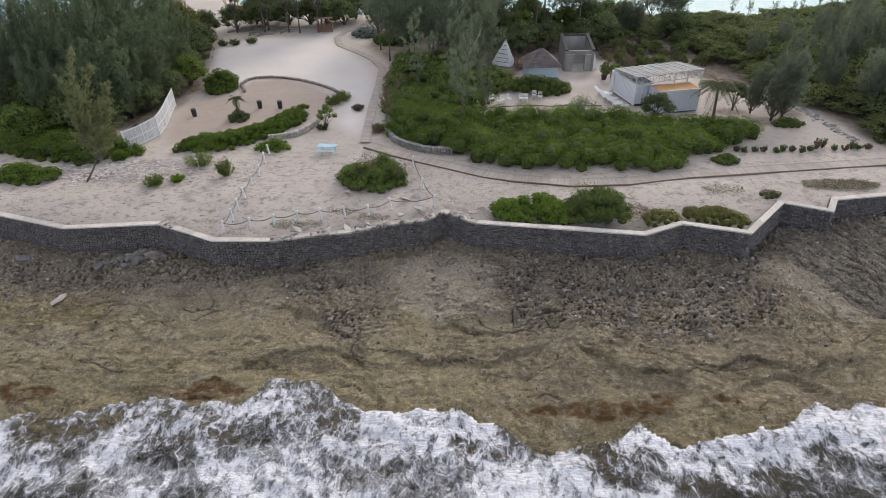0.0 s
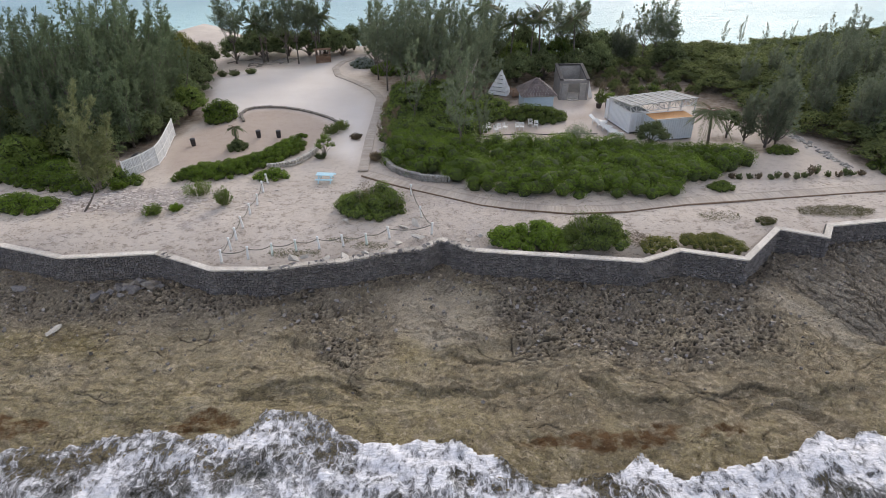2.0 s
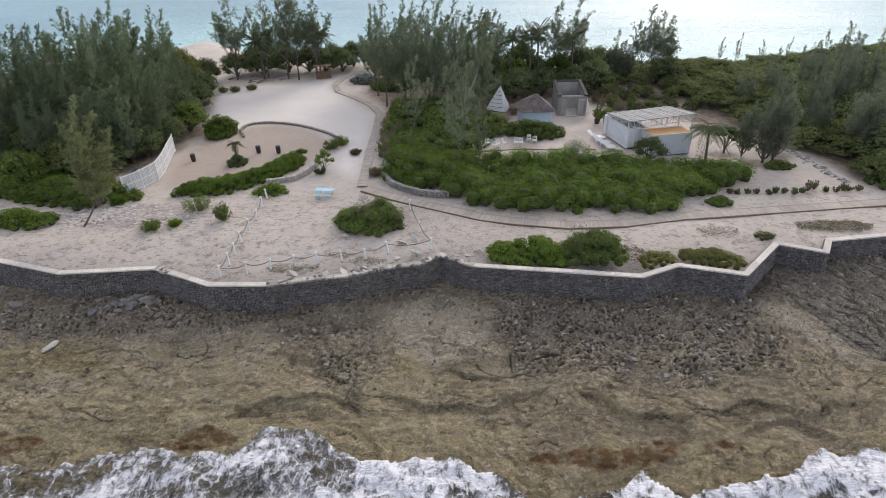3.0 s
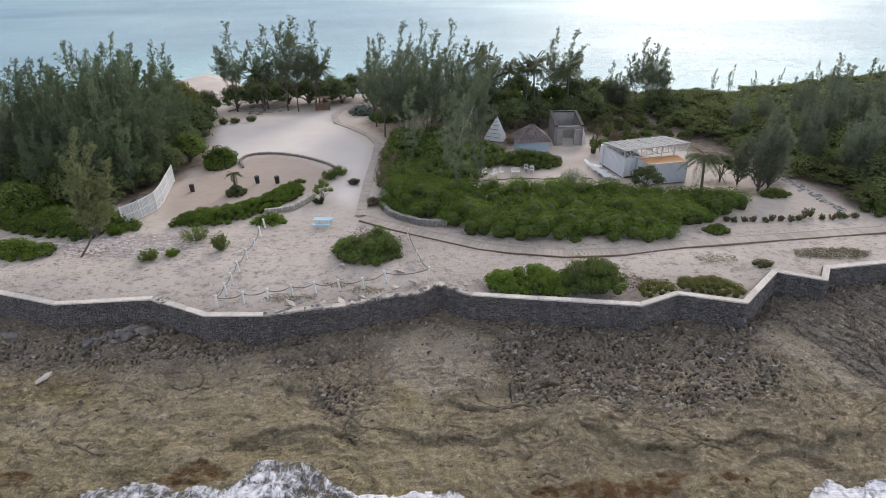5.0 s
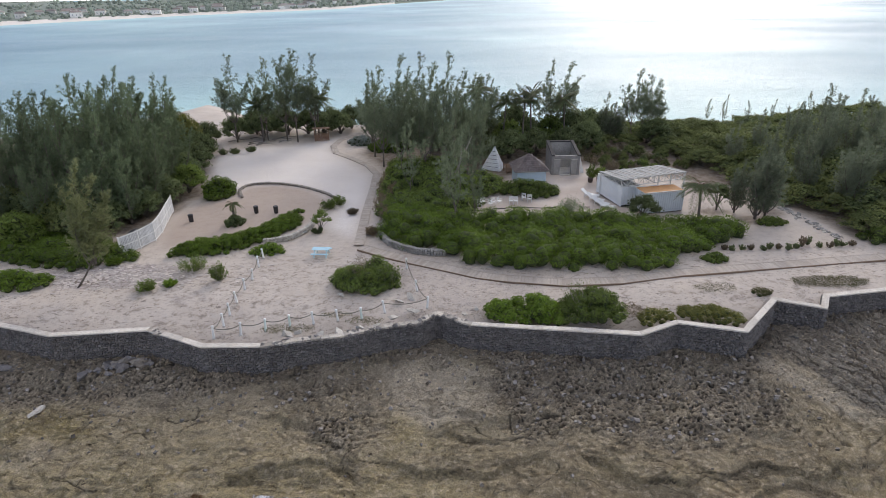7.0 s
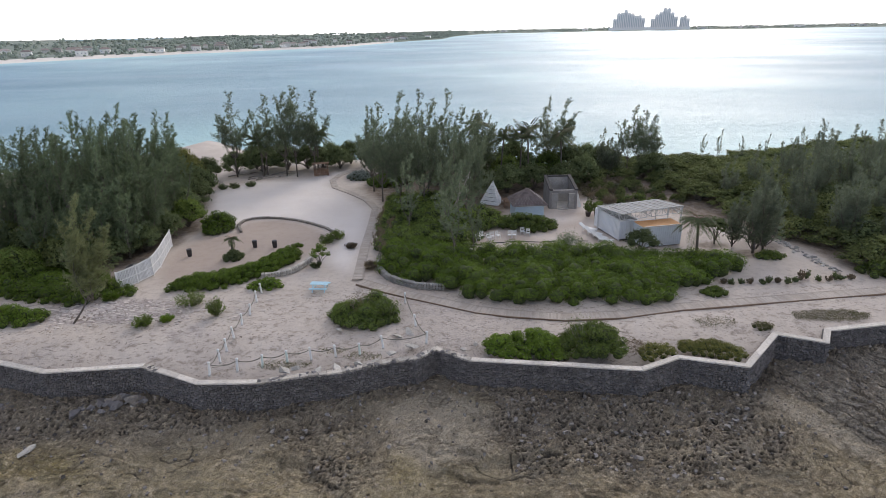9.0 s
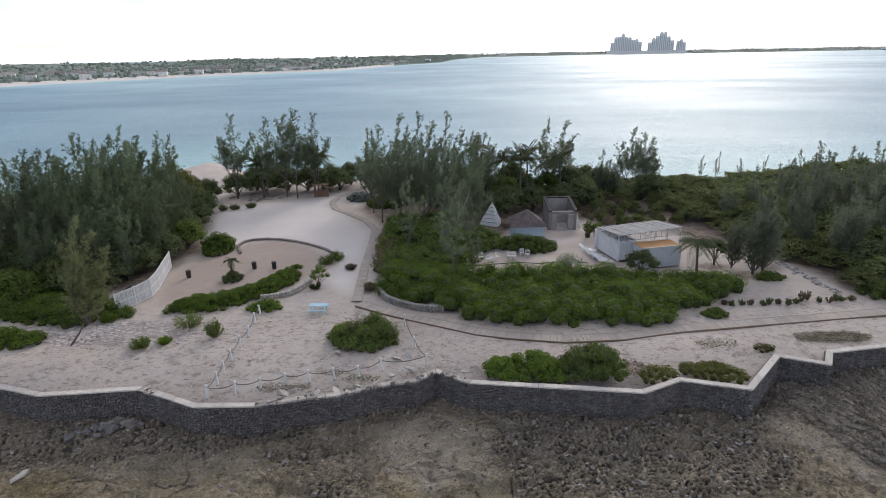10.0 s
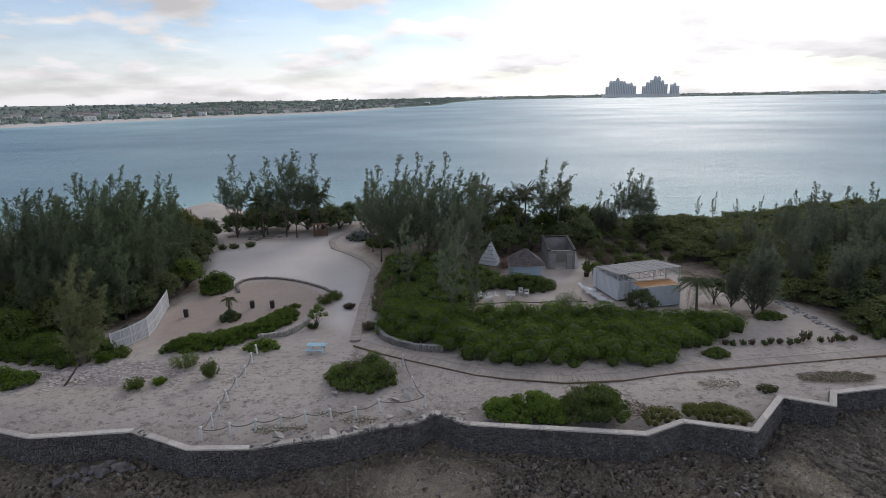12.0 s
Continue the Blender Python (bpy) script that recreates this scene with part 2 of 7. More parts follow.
# gaps between the beds, darkened below: their shade is put into the colour
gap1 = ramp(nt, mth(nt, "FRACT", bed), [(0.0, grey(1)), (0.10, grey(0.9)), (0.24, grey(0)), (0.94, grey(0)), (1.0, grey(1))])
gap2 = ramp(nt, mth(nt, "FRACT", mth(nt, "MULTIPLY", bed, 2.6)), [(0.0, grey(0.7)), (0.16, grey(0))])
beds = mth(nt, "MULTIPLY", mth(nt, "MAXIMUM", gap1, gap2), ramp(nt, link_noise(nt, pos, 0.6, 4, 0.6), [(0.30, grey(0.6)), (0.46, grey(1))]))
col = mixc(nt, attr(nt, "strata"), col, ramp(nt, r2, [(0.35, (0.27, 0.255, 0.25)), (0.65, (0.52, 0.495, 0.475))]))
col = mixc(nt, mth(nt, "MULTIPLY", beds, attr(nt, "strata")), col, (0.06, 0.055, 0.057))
pz = attr(nt, "pitted")
comb1 = nt.nodes.new("ShaderNodeTexVoronoi")
comb1.inputs["Scale"].default_value = 3.6
jit = nt.nodes.new("ShaderNodeTexNoise")
jit.inputs["Scale"].default_value, jit.inputs["Detail"].default_value = 3.2, 6.0
nt.links.new(pos, jit.inputs["Vector"])
jv = nt.nodes.new("ShaderNodeVectorMath")
jv.operation = "MULTIPLY_ADD"
jv.inputs[1].default_value = (0.75, 0.75, 0.3)
nt.links.new(jit.outputs["Color"], jv.inputs[0])
nt.links.new(pos, jv.inputs[2])
nt.links.new(jv.outputs[0], comb1.inputs["Vector"])
# cell hollows darkest: honeycomb shade put into the grey rock colour
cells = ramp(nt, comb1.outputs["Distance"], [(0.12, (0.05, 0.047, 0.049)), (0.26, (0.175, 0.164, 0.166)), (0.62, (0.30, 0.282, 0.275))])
chip = nt.nodes.new("ShaderNodeTexVoronoi")
chip.inputs["Scale"].default_value = 1.7
nt.links.new(pos, chip.inputs["Vector"])
chipc = nt.nodes.new("ShaderNodeSeparateColor")
nt.links.new(chip.outputs["Color"], chipc.inputs[0])
chips = mth(nt, "MULTIPLY", ramp(nt, chipc.outputs[0], [(0.80, grey(0)), (0.82, grey(1))]), ramp(nt, mth(nt, "ADD", chip.outputs["Distance"], mth(nt, "MULTIPLY", mth(nt, "SUBTRACT", r2, 0.5), 0.9)), [(0.22, grey(0.9)), (0.34, grey(0))]))
cells = mixc(nt, chips, cells, (0.50, 0.47, 0.44))
col = mixc(nt, mth(nt, "MULTIPLY", pz, ramp(nt, r2, [(0.30, grey(1.0)), (0.66, grey(0.7))])), col, cells)
col = mixc(nt, mth(nt, "MULTIPLY", pz, ramp(nt, link_noise(nt, pos, 1.15, 4, 0.6, 0.3), [(0.56, grey(0)), (0.66, grey(0.75))])), col, (0.43, 0.40, 0.37))
col = mixc(nt, ramp(nt, r2, [(0.33, grey(0.4)), (0.43, grey(0))]), col, (0.19, 0.158, 0.12))
col = mixc(nt, ramp(nt, r2, [(0.57, grey(0)), (0.65, grey(0.65))]), col, (0.60, 0.53, 0.43))
col = mixc(nt, ramp(nt, r3, [(0.50, grey(0)), (0.58, grey(0.75))]), col, (0.125, 0.105, 0.085))
r5 = link_noise(nt, pos, 3.4, 6, 0.74)
col = mixc(nt, ramp(nt, r5, [(0.38, grey(0.5)), (0.46, grey(0))]), col, (0.17, 0.145, 0.115))
col = mixc(nt, ramp(nt, r5, [(0.54, grey(0)), (0.61, grey(0.62))]), col, (0.62, 0.56, 0.47))
r4 = link_noise(nt, pos, 34.0, 3, 0.7)
col = mixc(nt, ramp(nt, r4, [(0.5, grey(0)), (0.62, grey(0.6))]), col, (0.13, 0.108, 0.086))
col = mixc(nt, ramp(nt, r4, [(0.36, grey(0.5)), (0.46, grey(0))]), col, (0.52, 0.46, 0.38))
cw = nt.nodes.new("ShaderNodeTexNoise")
cw.inputs["Scale"].default_value, cw.inputs["Detail"].default_value = 0.9, 6.0
nt.links.new(pos, cw.inputs["Vector"])
cv = nt.nodes.new("ShaderNodeVectorMath")
cv.operation = "MULTIPLY_ADD"
cv.inputs[1].default_value = (2.6, 1.6, 0.3)
nt.links.new(cw.outputs["Color"], cv.inputs[0])
nt.links.new(pos, cv.inputs[2])
cm = nt.nodes.new("ShaderNodeMapping")
cm.inputs["Scale"].default_value = (0.55, 1.0, 0.4)
nt.links.new(cv.outputs[0], cm.inputs["Vector"])
cracks = []
for sc_, wd_ in ((0.42, 0.03), (1.15, 0.045)):
    cr = nt.nodes.new("ShaderNodeTexVoronoi")
    cr.feature = "DISTANCE_TO_EDGE"
    cr.inputs["Scale"].default_value = sc_
    nt.links.new(cm.outputs[0], cr.inputs["Vector"])
    cracks.append(ramp(nt, cr.outputs["Distance"], [(0.0, grey(1)), (wd_ * 1.3, grey(0))]))
crack = mth(nt, "MULTIPLY", mth(nt, "MAXIMUM", cracks[0], mth(nt, "MULTIPLY", cracks[1], 0.7)), ramp(nt, link_noise(nt, pos, 0.5, 4), [(0.46, grey(0)), (0.62, grey(0.7))]))
fm2 = nt.nodes.new("ShaderNodeMapping")
fm2.inputs["Scale"].default_value = (0.5, 1.25, 0.5)
fm2.inputs["Rotation"].default_value = (0, 0, -0.12)
nt.links.new(pos, fm2.inputs["Vector"])
flakes = []
for sc_, wd_ in ((0.55, 0.012), (1.5, 0.022)):
    fl = mth(nt, "ABSOLUTE", mth(nt, "SUBTRACT", link_noise(nt, fm2.outputs[0], sc_, 9, 0.62, 0.5), 0.5))
    flakes.append(ramp(nt, fl, [(0.0, grey(1)), (wd_, grey(0))]))
flake = mth(nt, "MULTIPLY", mth(nt, "MAXIMUM", flakes[0], mth(nt, "MULTIPLY", flakes[1], 0.8)), ramp(nt, link_noise(nt, pos, 0.33, 4, 0.6), [(0.47, grey(0)), (0.60, grey(0.7))]))
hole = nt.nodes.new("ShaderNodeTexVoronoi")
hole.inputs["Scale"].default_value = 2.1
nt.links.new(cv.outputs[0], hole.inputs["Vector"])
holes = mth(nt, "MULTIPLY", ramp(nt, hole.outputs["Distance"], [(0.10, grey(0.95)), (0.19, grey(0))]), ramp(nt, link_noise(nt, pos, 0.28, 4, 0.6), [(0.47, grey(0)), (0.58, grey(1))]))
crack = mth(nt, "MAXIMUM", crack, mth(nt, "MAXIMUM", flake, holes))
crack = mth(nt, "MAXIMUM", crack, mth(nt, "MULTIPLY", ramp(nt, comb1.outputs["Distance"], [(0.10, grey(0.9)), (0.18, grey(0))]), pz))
# cracks, flakes and holes go near-black, recess shade put into the colour
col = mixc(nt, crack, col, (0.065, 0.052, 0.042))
col = mixc(nt, 1.0, col, (1.43, 1.34, 1.17), "MULTIPLY")
# near-black in holes and below ledges: recess shade put into the colour
col = mixc(nt, attr(nt, "pit_shade"), col, (0.03, 0.027, 0.025))
col = mixc(nt, mth(nt, "MULTIPLY", attr(nt, "weed"), ramp(nt, r2, [(0.38, grey(0.25)), (0.55, grey(0.95))])), col, ramp(nt, r3, [(0.3, (0.075, 0.034, 0.012)), (0.7, (0.25, 0.125, 0.042))]))
nt.links.new(col, b.inputs["Base Color"])
b.inputs["Roughness"].default_value = 0.8
b.inputs["Specular IOR Level"].default_value = 0.25
bump(nt, b, mth(nt, "ADD", mth(nt, "SUBTRACT", mth(nt, "ADD", mth(nt, "MULTIPLY", r2, 1.4), mth(nt, "ADD", mth(nt, "MULTIPLY", r3, 2.0), mth(nt, "ADD", mth(nt, "MULTIPLY", r5, 1.4), mth(nt, "MULTIPLY", r4, 0.5)))), mth(nt, "MULTIPLY", mth(nt, "MAXIMUM", crack, mth(nt, "MULTIPLY", beds, attr(nt, "strata"))), 1.0)), mth(nt, "MULTIPLY", mth(nt, "MULTIPLY", comb1.outputs["Distance"], pz), 1.2)), 1.0, 0.2)

# sea: deeper grey blue, turquoise over the shallows, white foam on the surf
M_SEA, nt, b = material("sea_water")
pos = world_pos(nt)
stretch = nt.nodes.new("ShaderNodeMapping")
stretch.inputs["Scale"].default_value = (0.35, 1.0, 1.0)
nt.links.new(pos, stretch.inputs["Vector"])
w0 = link_noise(nt, pos, 0.004, 4, 0.6)
w1, w2 = link_noise(nt, stretch.outputs[0], 0.9, 9, 0.7), link_noise(nt, stretch.outputs[0], 0.06, 5, 0.6)
col = ramp(nt, w0, [(0.35, (0.20, 0.325, 0.39)), (0.52, (0.275, 0.425, 0.475)), (0.68, (0.385, 0.575, 0.59))])
col = mixc(nt, attr(nt, "shallow"), col, (0.43, 0.66, 0.655))
near = attr(nt, "surf")
col = mixc(nt, near, col, ramp(nt, link_noise(nt, pos, 0.35, 5), [(0.4, (0.035, 0.038, 0.034)), (0.62, (0.10, 0.098, 0.066))]))
warp = nt.nodes.new("ShaderNodeMapping")
warp.inputs["Scale"].default_value = (1.0, 0.7, 0.6)
nt.links.new(pos, warp.inputs["Vector"])
wob = nt.nodes.new("ShaderNodeTexNoise")
wob.inputs["Scale"].default_value, wob.inputs["Detail"].default_value = 0.8, 5.0
nt.links.new(warp.outputs[0], wob.inputs["Vector"])
wv = nt.nodes.new("ShaderNodeVectorMath")
wv.operation = "MULTIPLY_ADD"
wv.inputs[1].default_value = (1.0, 1.0, 0.4)
nt.links.new(wob.outputs["Color"], wv.inputs[0])
nt.links.new(warp.outputs[0], wv.inputs[2])
web = nt.nodes.new("ShaderNodeTexVoronoi")
web.feature = "DISTANCE_TO_EDGE"
web.inputs["Scale"].default_value = 1.9
nt.links.new(wv.outputs[0], web.inputs["Vector"])
web2 = nt.nodes.new("ShaderNodeTexVoronoi")
web2.feature = "DISTANCE_TO_EDGE"
web2.inputs["Scale"].default_value = 5.5
nt.links.new(wv.outputs[0], web2.inputs["Vector"])
lace = mth(nt, "MAXIMUM", ramp(nt, web.outputs["Distance"], [(0.0, grey(1)), (0.05, grey(0.9)), (0.17, grey(0))]), ramp(nt, web2.outputs["Distance"], [(0.0, grey(0.75)), (0.12, grey(0))]))
froth = link_noise(nt, wv.outputs[0], 2.2, 10, 0.8)
fo = attr(nt, "foam")
solid = ramp(nt, mth(nt, "ADD", mth(nt, "MULTIPLY", fo, 0.66), mth(nt, "MULTIPLY", mth(nt, "SUBTRACT", froth, 0.5), 1.5)), [(0.24, grey(0)), (0.60, grey(1))])
lacy = mth(nt, "MULTIPLY", lace, ramp(nt, mth(nt, "ADD", fo, mth(nt, "MULTIPLY", mth(nt, "SUBTRACT", froth, 0.5), 3.4)), [(0.2, grey(0)), (0.7, grey(1))]))
foamf = mth(nt, "MAXIMUM", solid, lacy, True)
col = mixc(nt, foamf, col, ramp(nt, froth, [(0.36, (0.50, 0.50, 0.54)), (0.56, (0.93, 0.92, 0.95))]))
nt.links.new(col, b.inputs["Base Color"])
calm = ramp(nt, link_noise(nt, stretch.outputs[0], 0.011, 5, 0.6, 0.4), [(0.38, grey(0.42)), (0.62, grey(0.56))])
nt.links.new(mth(nt, "ADD", mth(nt, "MULTIPLY", foamf, 0.3), calm), b.inputs["Roughness"])
b.inputs["Specular IOR Level"].default_value = 0.44
b.inputs["IOR"].default_value = 1.33
thin = attr(nt, "thin")
nt.links.new(mth(nt, "MAXIMUM", foamf, mth(nt, "SUBTRACT", 1.0, thin), True), b.inputs["Alpha"])
bump(nt, b, mth(nt, "ADD", mth(nt, "MULTIPLY", w1, 0.8), mth(nt, "ADD", mth(nt, "MULTIPLY", w2, 1.6), mth(nt, "MULTIPLY", foamf, 0.35))), 1.0, 0.8)

M_STONE = surface("wall_stone", (0.128, 0.118, 0.118), (0.205, 0.19, 0.184), (0.05, 0.047, 0.047), 2.2, 16, 0.9, 0.6, 0.03, vary=0.28)
M_STONE_J = surface("wall_stone_joined", (0.128, 0.118, 0.118), (0.205, 0.19, 0.184), (0.05, 0.047, 0.047), 2.2, 16, 0.9, 0.6, 0.03, vary=0.28, island=True)
M_MORTAR = surface("mortar", (0.085, 0.08, 0.078), (0.125, 0.118, 0.112), (0.05, 0.047, 0.045), 1.5, 14, 0.95, 0.6, 0.02)
M_CAP = surface("cap_render", (0.56, 0.51, 0.45), (0.66, 0.61, 0.545), (0.30, 0.26, 0.22), 1.3, 8, 0.85, 0.4, 0.015, vary=0.1)
M_PALE = surface("pale_limestone", (0.42, 0.39, 0.35), (0.56, 0.53, 0.48), (0.25, 0.22, 0.19), 1.2, 12, 0.9, 0.6, 0.03, vary=0.15)
M_KERB = surface("kerb_stone", (0.20, 0.175, 0.15), (0.30, 0.27, 0.235), (0.10, 0.085, 0.075), 1.5, 14, 0.9, 0.6, 0.02, vary=0.3)
M_GREYSTONE = surface("grey_stone", (0.27, 0.255, 0.24), (0.36, 0.345, 0.325), (0.16, 0.15, 0.14), 1.2, 10, 0.9, 0.5, 0.02, vary=0.2)
M_PLANK = surface("weathered_plank", (0.40, 0.34, 0.29), (0.50, 0.44, 0.385), (0.30, 0.25, 0.21), 0.5, 10, 0.85, 0.3, 0.005, vary=0.13)
M_PLANK_J = surface("weathered_plank_joined", (0.40, 0.34, 0.29), (0.50, 0.44, 0.385), (0.30, 0.25, 0.21), 0.5, 10, 0.85, 0.3, 0.005, vary=0.13, island=True)
M_STRINGER = surface("dark_timber", (0.17, 0.115, 0.08), (0.24, 0.17, 0.125), (0.10, 0.07, 0.05), 1.0, 14, 0.85, 0.4, 0.006)
M_BARK = surface("bark", (0.12, 0.10, 0.085), (0.19, 0.165, 0.145), (0.06, 0.05, 0.042), 2.0, 18, 0.95, 0.6, 0.02)
M_DEADWOOD = surface("dead_wood", (0.27, 0.24, 0.21), (0.36, 0.33, 0.30), (0.15, 0.13, 0.11), 2.0, 18, 0.95, 0.5, 0.02)
M_WHITE = surface("white_paint", (0.74, 0.74, 0.73), (0.80, 0.80, 0.79), (0.60, 0.60, 0.58), 0.8, 10, 0.55, 0.1, 0.003)
M_FENCE = surface("fence_slat_paint", (0.56, 0.57, 0.58), (0.66, 0.67, 0.67), (0.44, 0.44, 0.44), 0.9, 8, 0.6, 0.1, 0.003, vary=0.12)
M_MINT = surface("mint_paint", (0.60, 0.69, 0.64), (0.70, 0.76, 0.72), (0.46, 0.50, 0.46), 1.5, 14, 0.6, 0.1, 0.003, vary=0.15)
M_ROPE = surface("rope", (0.16, 0.15, 0.12), (0.22, 0.205, 0.165), (0.09, 0.085, 0.07), 3, 40, 0.95, 0.4, 0.005)
M_BLUE = surface("blue_paint", (0.40, 0.64, 0.74), (0.48, 0.71, 0.80), (0.32, 0.52, 0.61), 1.5, 14, 0.55, 0.1, 0.003)
M_BIN = surface("black_plastic", (0.022, 0.02, 0.022), (0.035, 0.032, 0.034), (0.015, 0.014, 0.014), 2, 20, 0.5, 0.1, 0.003)
M_STEEL = surface("container_paint", (0.74, 0.76, 0.78), (0.80, 0.82, 0.83), (0.60, 0.60, 0.60), 0.5, 7, 0.5, 0.1, 0.003)
M_STEEL_B = surface("container_paint_grey", (0.56, 0.60, 0.64), (0.63, 0.67, 0.70), (0.44, 0.46, 0.49), 0.5, 7, 0.5, 0.1, 0.003)
M_ROOFMETAL = surface("roof_sheet", (0.20, 0.21, 0.215), (0.27, 0.28, 0.285), (0.13, 0.135, 0.14), 0.6, 7, 0.75, 0.1, 0.003, vary=0.2)
M_TRUSS = surface("truss_paint", (0.62, 0.63, 0.63), (0.70, 0.70, 0.70), (0.45, 0.44, 0.43), 1, 12, 0.5, 0.1, 0.003)
M_PLY = surface("orange_plywood", (0.46, 0.23, 0.085), (0.55, 0.29, 0.12), (0.33, 0.155, 0.055), 0.8, 9, 0.75, 0.2, 0.004)
M_DARK = surface("near_black", (0.012, 0.012, 0.013), (0.02, 0.02, 0.02), (0.008, 0.008, 0.008), 1, 8, 0.9, 0.0)
M_SHINGLE = surface("grey_shingle", (0.125, 0.10, 0.098), (0.18, 0.148, 0.142), (0.07, 0.057, 0.055), 1.0, 12, 0.9, 0.4, 0.01, vary=0.3, island=True)
M_PALEBLUE = surface("pale_blue_render", (0.46, 0.57, 0.66), (0.53, 0.63, 0.71), (0.37, 0.46, 0.54), 0.8, 9, 0.8, 0.2, 0.005)
M_CONCRETE = surface("raw_concrete", (0.20, 0.19, 0.185), (0.27, 0.255, 0.245), (0.11, 0.102, 0.098), 0.8, 9, 0.9, 0.3, 0.01)
M_CHARRED = surface("charred_beam", (0.03, 0.028, 0.03), (0.05, 0.046, 0.046), (0.018, 0.017, 0.017), 1.0, 14, 0.85, 0.3, 0.006)
M_POT = surface("dark_pot", (0.05, 0.035, 0.03), (0.075, 0.055, 0.045), (0.03, 0.022, 0.02), 2, 16, 0.7, 0.2, 0.004)
M_BROWN = surface("brown_timber", (0.17, 0.10, 0.065), (0.24, 0.15, 0.10), (0.10, 0.06, 0.04), 1.0, 12, 0.85, 0.3, 0.006, vary=0.2)
M_CANVAS = surface("white_canvas", (0.66, 0.67, 0.68), (0.76, 0.77, 0.77), (0.42, 0.44, 0.45), 1.3, 7, 0.8, 0.2, 0.01)
# distant woods paled: air haze is put into the base colour
M_COAST = surface("hazed_coast_woods", (0.18, 0.215, 0.175), (0.23, 0.265, 0.21), (0.15, 0.18, 0.15), 0.012, 0.09, 0.95, 0.0)
M_BEACH = surface("beach_sand", (0.76, 0.70, 0.63), (0.82, 0.77, 0.70), (0.66, 0.60, 0.53), 0.05, 1.2, 0.95, 0.2, 0.02)
# tower walls and windows lightened too, haze put into their colours
M_TOWER = surface("hazed_tower_render", (0.76, 0.715, 0.69), (0.82, 0.775, 0.75), (0.68, 0.64, 0.62), 0.01, 0.2, 0.9, 0.0)
M_TOWERGLASS = surface("hazed_tower_window", (0.46, 0.46, 0.475), (0.52, 0.52, 0.535), (0.40, 0.405, 0.415), 0.01, 0.2, 0.4, 0.0)
M_VILLA = surface("villa_render", (0.76, 0.74, 0.71), (0.82, 0.80, 0.77), (0.62, 0.59, 0.56), 0.02, 0.3, 0.9, 0.0, vary=0.3)
M_VILLAROOF = surface("villa_roof", (0.25, 0.20, 0.18), (0.32, 0.29, 0.27), (0.16, 0.13, 0.12), 0.02, 0.3, 0.9, 0.0, vary=0.4)

F_NAUPAKA = foliage("bright_leaf", (0.075, 0.123, 0.018), (0.141, 0.221, 0.030), (0.221, 0.308, 0.055), 0.45, 0.6)
F_GRAPE = foliage("mid_leaf", (0.084, 0.121, 0.028), (0.146, 0.202, 0.047), (0.224, 0.286, 0.078), 0.3, 0.65)
F_DARK = foliage("dark_leaf", (0.088, 0.116, 0.052), (0.142, 0.176, 0.078), (0.208, 0.249, 0.112), 0.35, 0.7)
F_CASU = foliage("needle", (0.096, 0.132, 0.072), (0.159, 0.205, 0.117), (0.238, 0.288, 0.175), 0.9, 0.8, 0.5)
F_EASTCASU = foliage("dry_needle", (0.132, 0.158, 0.108), (0.200, 0.233, 0.160), (0.282, 0.318, 0.224), 0.9, 0.8, 0.5)
F_PALECASU = foliage("grey_needle", (0.125, 0.160, 0.098), (0.195, 0.235, 0.150), (0.275, 0.315, 0.212), 0.9, 0.8, 0.5)
F_PLUME = foliage("pale_needle", (0.139, 0.158, 0.075), (0.198, 0.218, 0.109), (0.267, 0.283, 0.154), 0.25, 0.8, 0.5)
F_OLIVE = foliage("olive_leaf", (0.105, 0.112, 0.028), (0.165, 0.168, 0.048), (0.225, 0.215, 0.078), 0.6)
F_HEATH = foliage("heath_leaf", (0.10, 0.098, 0.045), (0.145, 0.140, 0.065), (0.20, 0.185, 0.10), 0.9, 0.85)
F_SILVER = foliage("silver_leaf", (0.20, 0.23, 0.21), (0.27, 0.305, 0.28), (0.35, 0.385, 0.36), 0.8)
F_SCRUB = foliage("scrub_leaf", (0.100, 0.126, 0.045), (0.174, 0.204, 0.076), (0.258, 0.282, 0.110), 0.16, 0.78)
F_PALM = foliage("palm_leaf", (0.066, 0.090, 0.036), (0.108, 0.140, 0.060), (0.16, 0.195, 0.09), 0.5, 0.6)
F_DRY = foliage("dry_leaf", (0.12, 0.095, 0.06), (0.19, 0.15, 0.10), (0.27, 0.22, 0.155), 0.8)
# dark green for solid clump cores: shade between leaves put into the colour
M_SHADE_CORE = surface("inner_foliage_shade", (0.035, 0.050, 0.014), (0.055, 0.072, 0.022), (0.022, 0.030, 0.010), 1.5, 10, 0.95, 0.5, 0.05)


# ---- mesh helpers ----
def mesh_ob(name, bm, mat, parent=None, label=""):
    me = bpy.data.meshes.new(name)
    bm.to_mesh(me)
    bm.free()
    me.materials.append(mat)
    ob = new(name, me)
    if parent:
        ob.parent = parent
    if label:
        ob["label"] = label
    return ob


part = mesh_ob


def data_ob(name, verts, faces, mat, parent=None, smooth=False):
    me = bpy.data.meshes.new(name)
    me.from_pydata(verts, [], faces)
    me.materials.append(mat)
    if smooth:
        me.shade_smooth()
    ob = new(name, me)
    if parent:
        ob.parent = parent
    return ob


def empty(name, m=None):
    ob = new(name)
    if m is not None:
        ob.matrix_world = m
    return ob


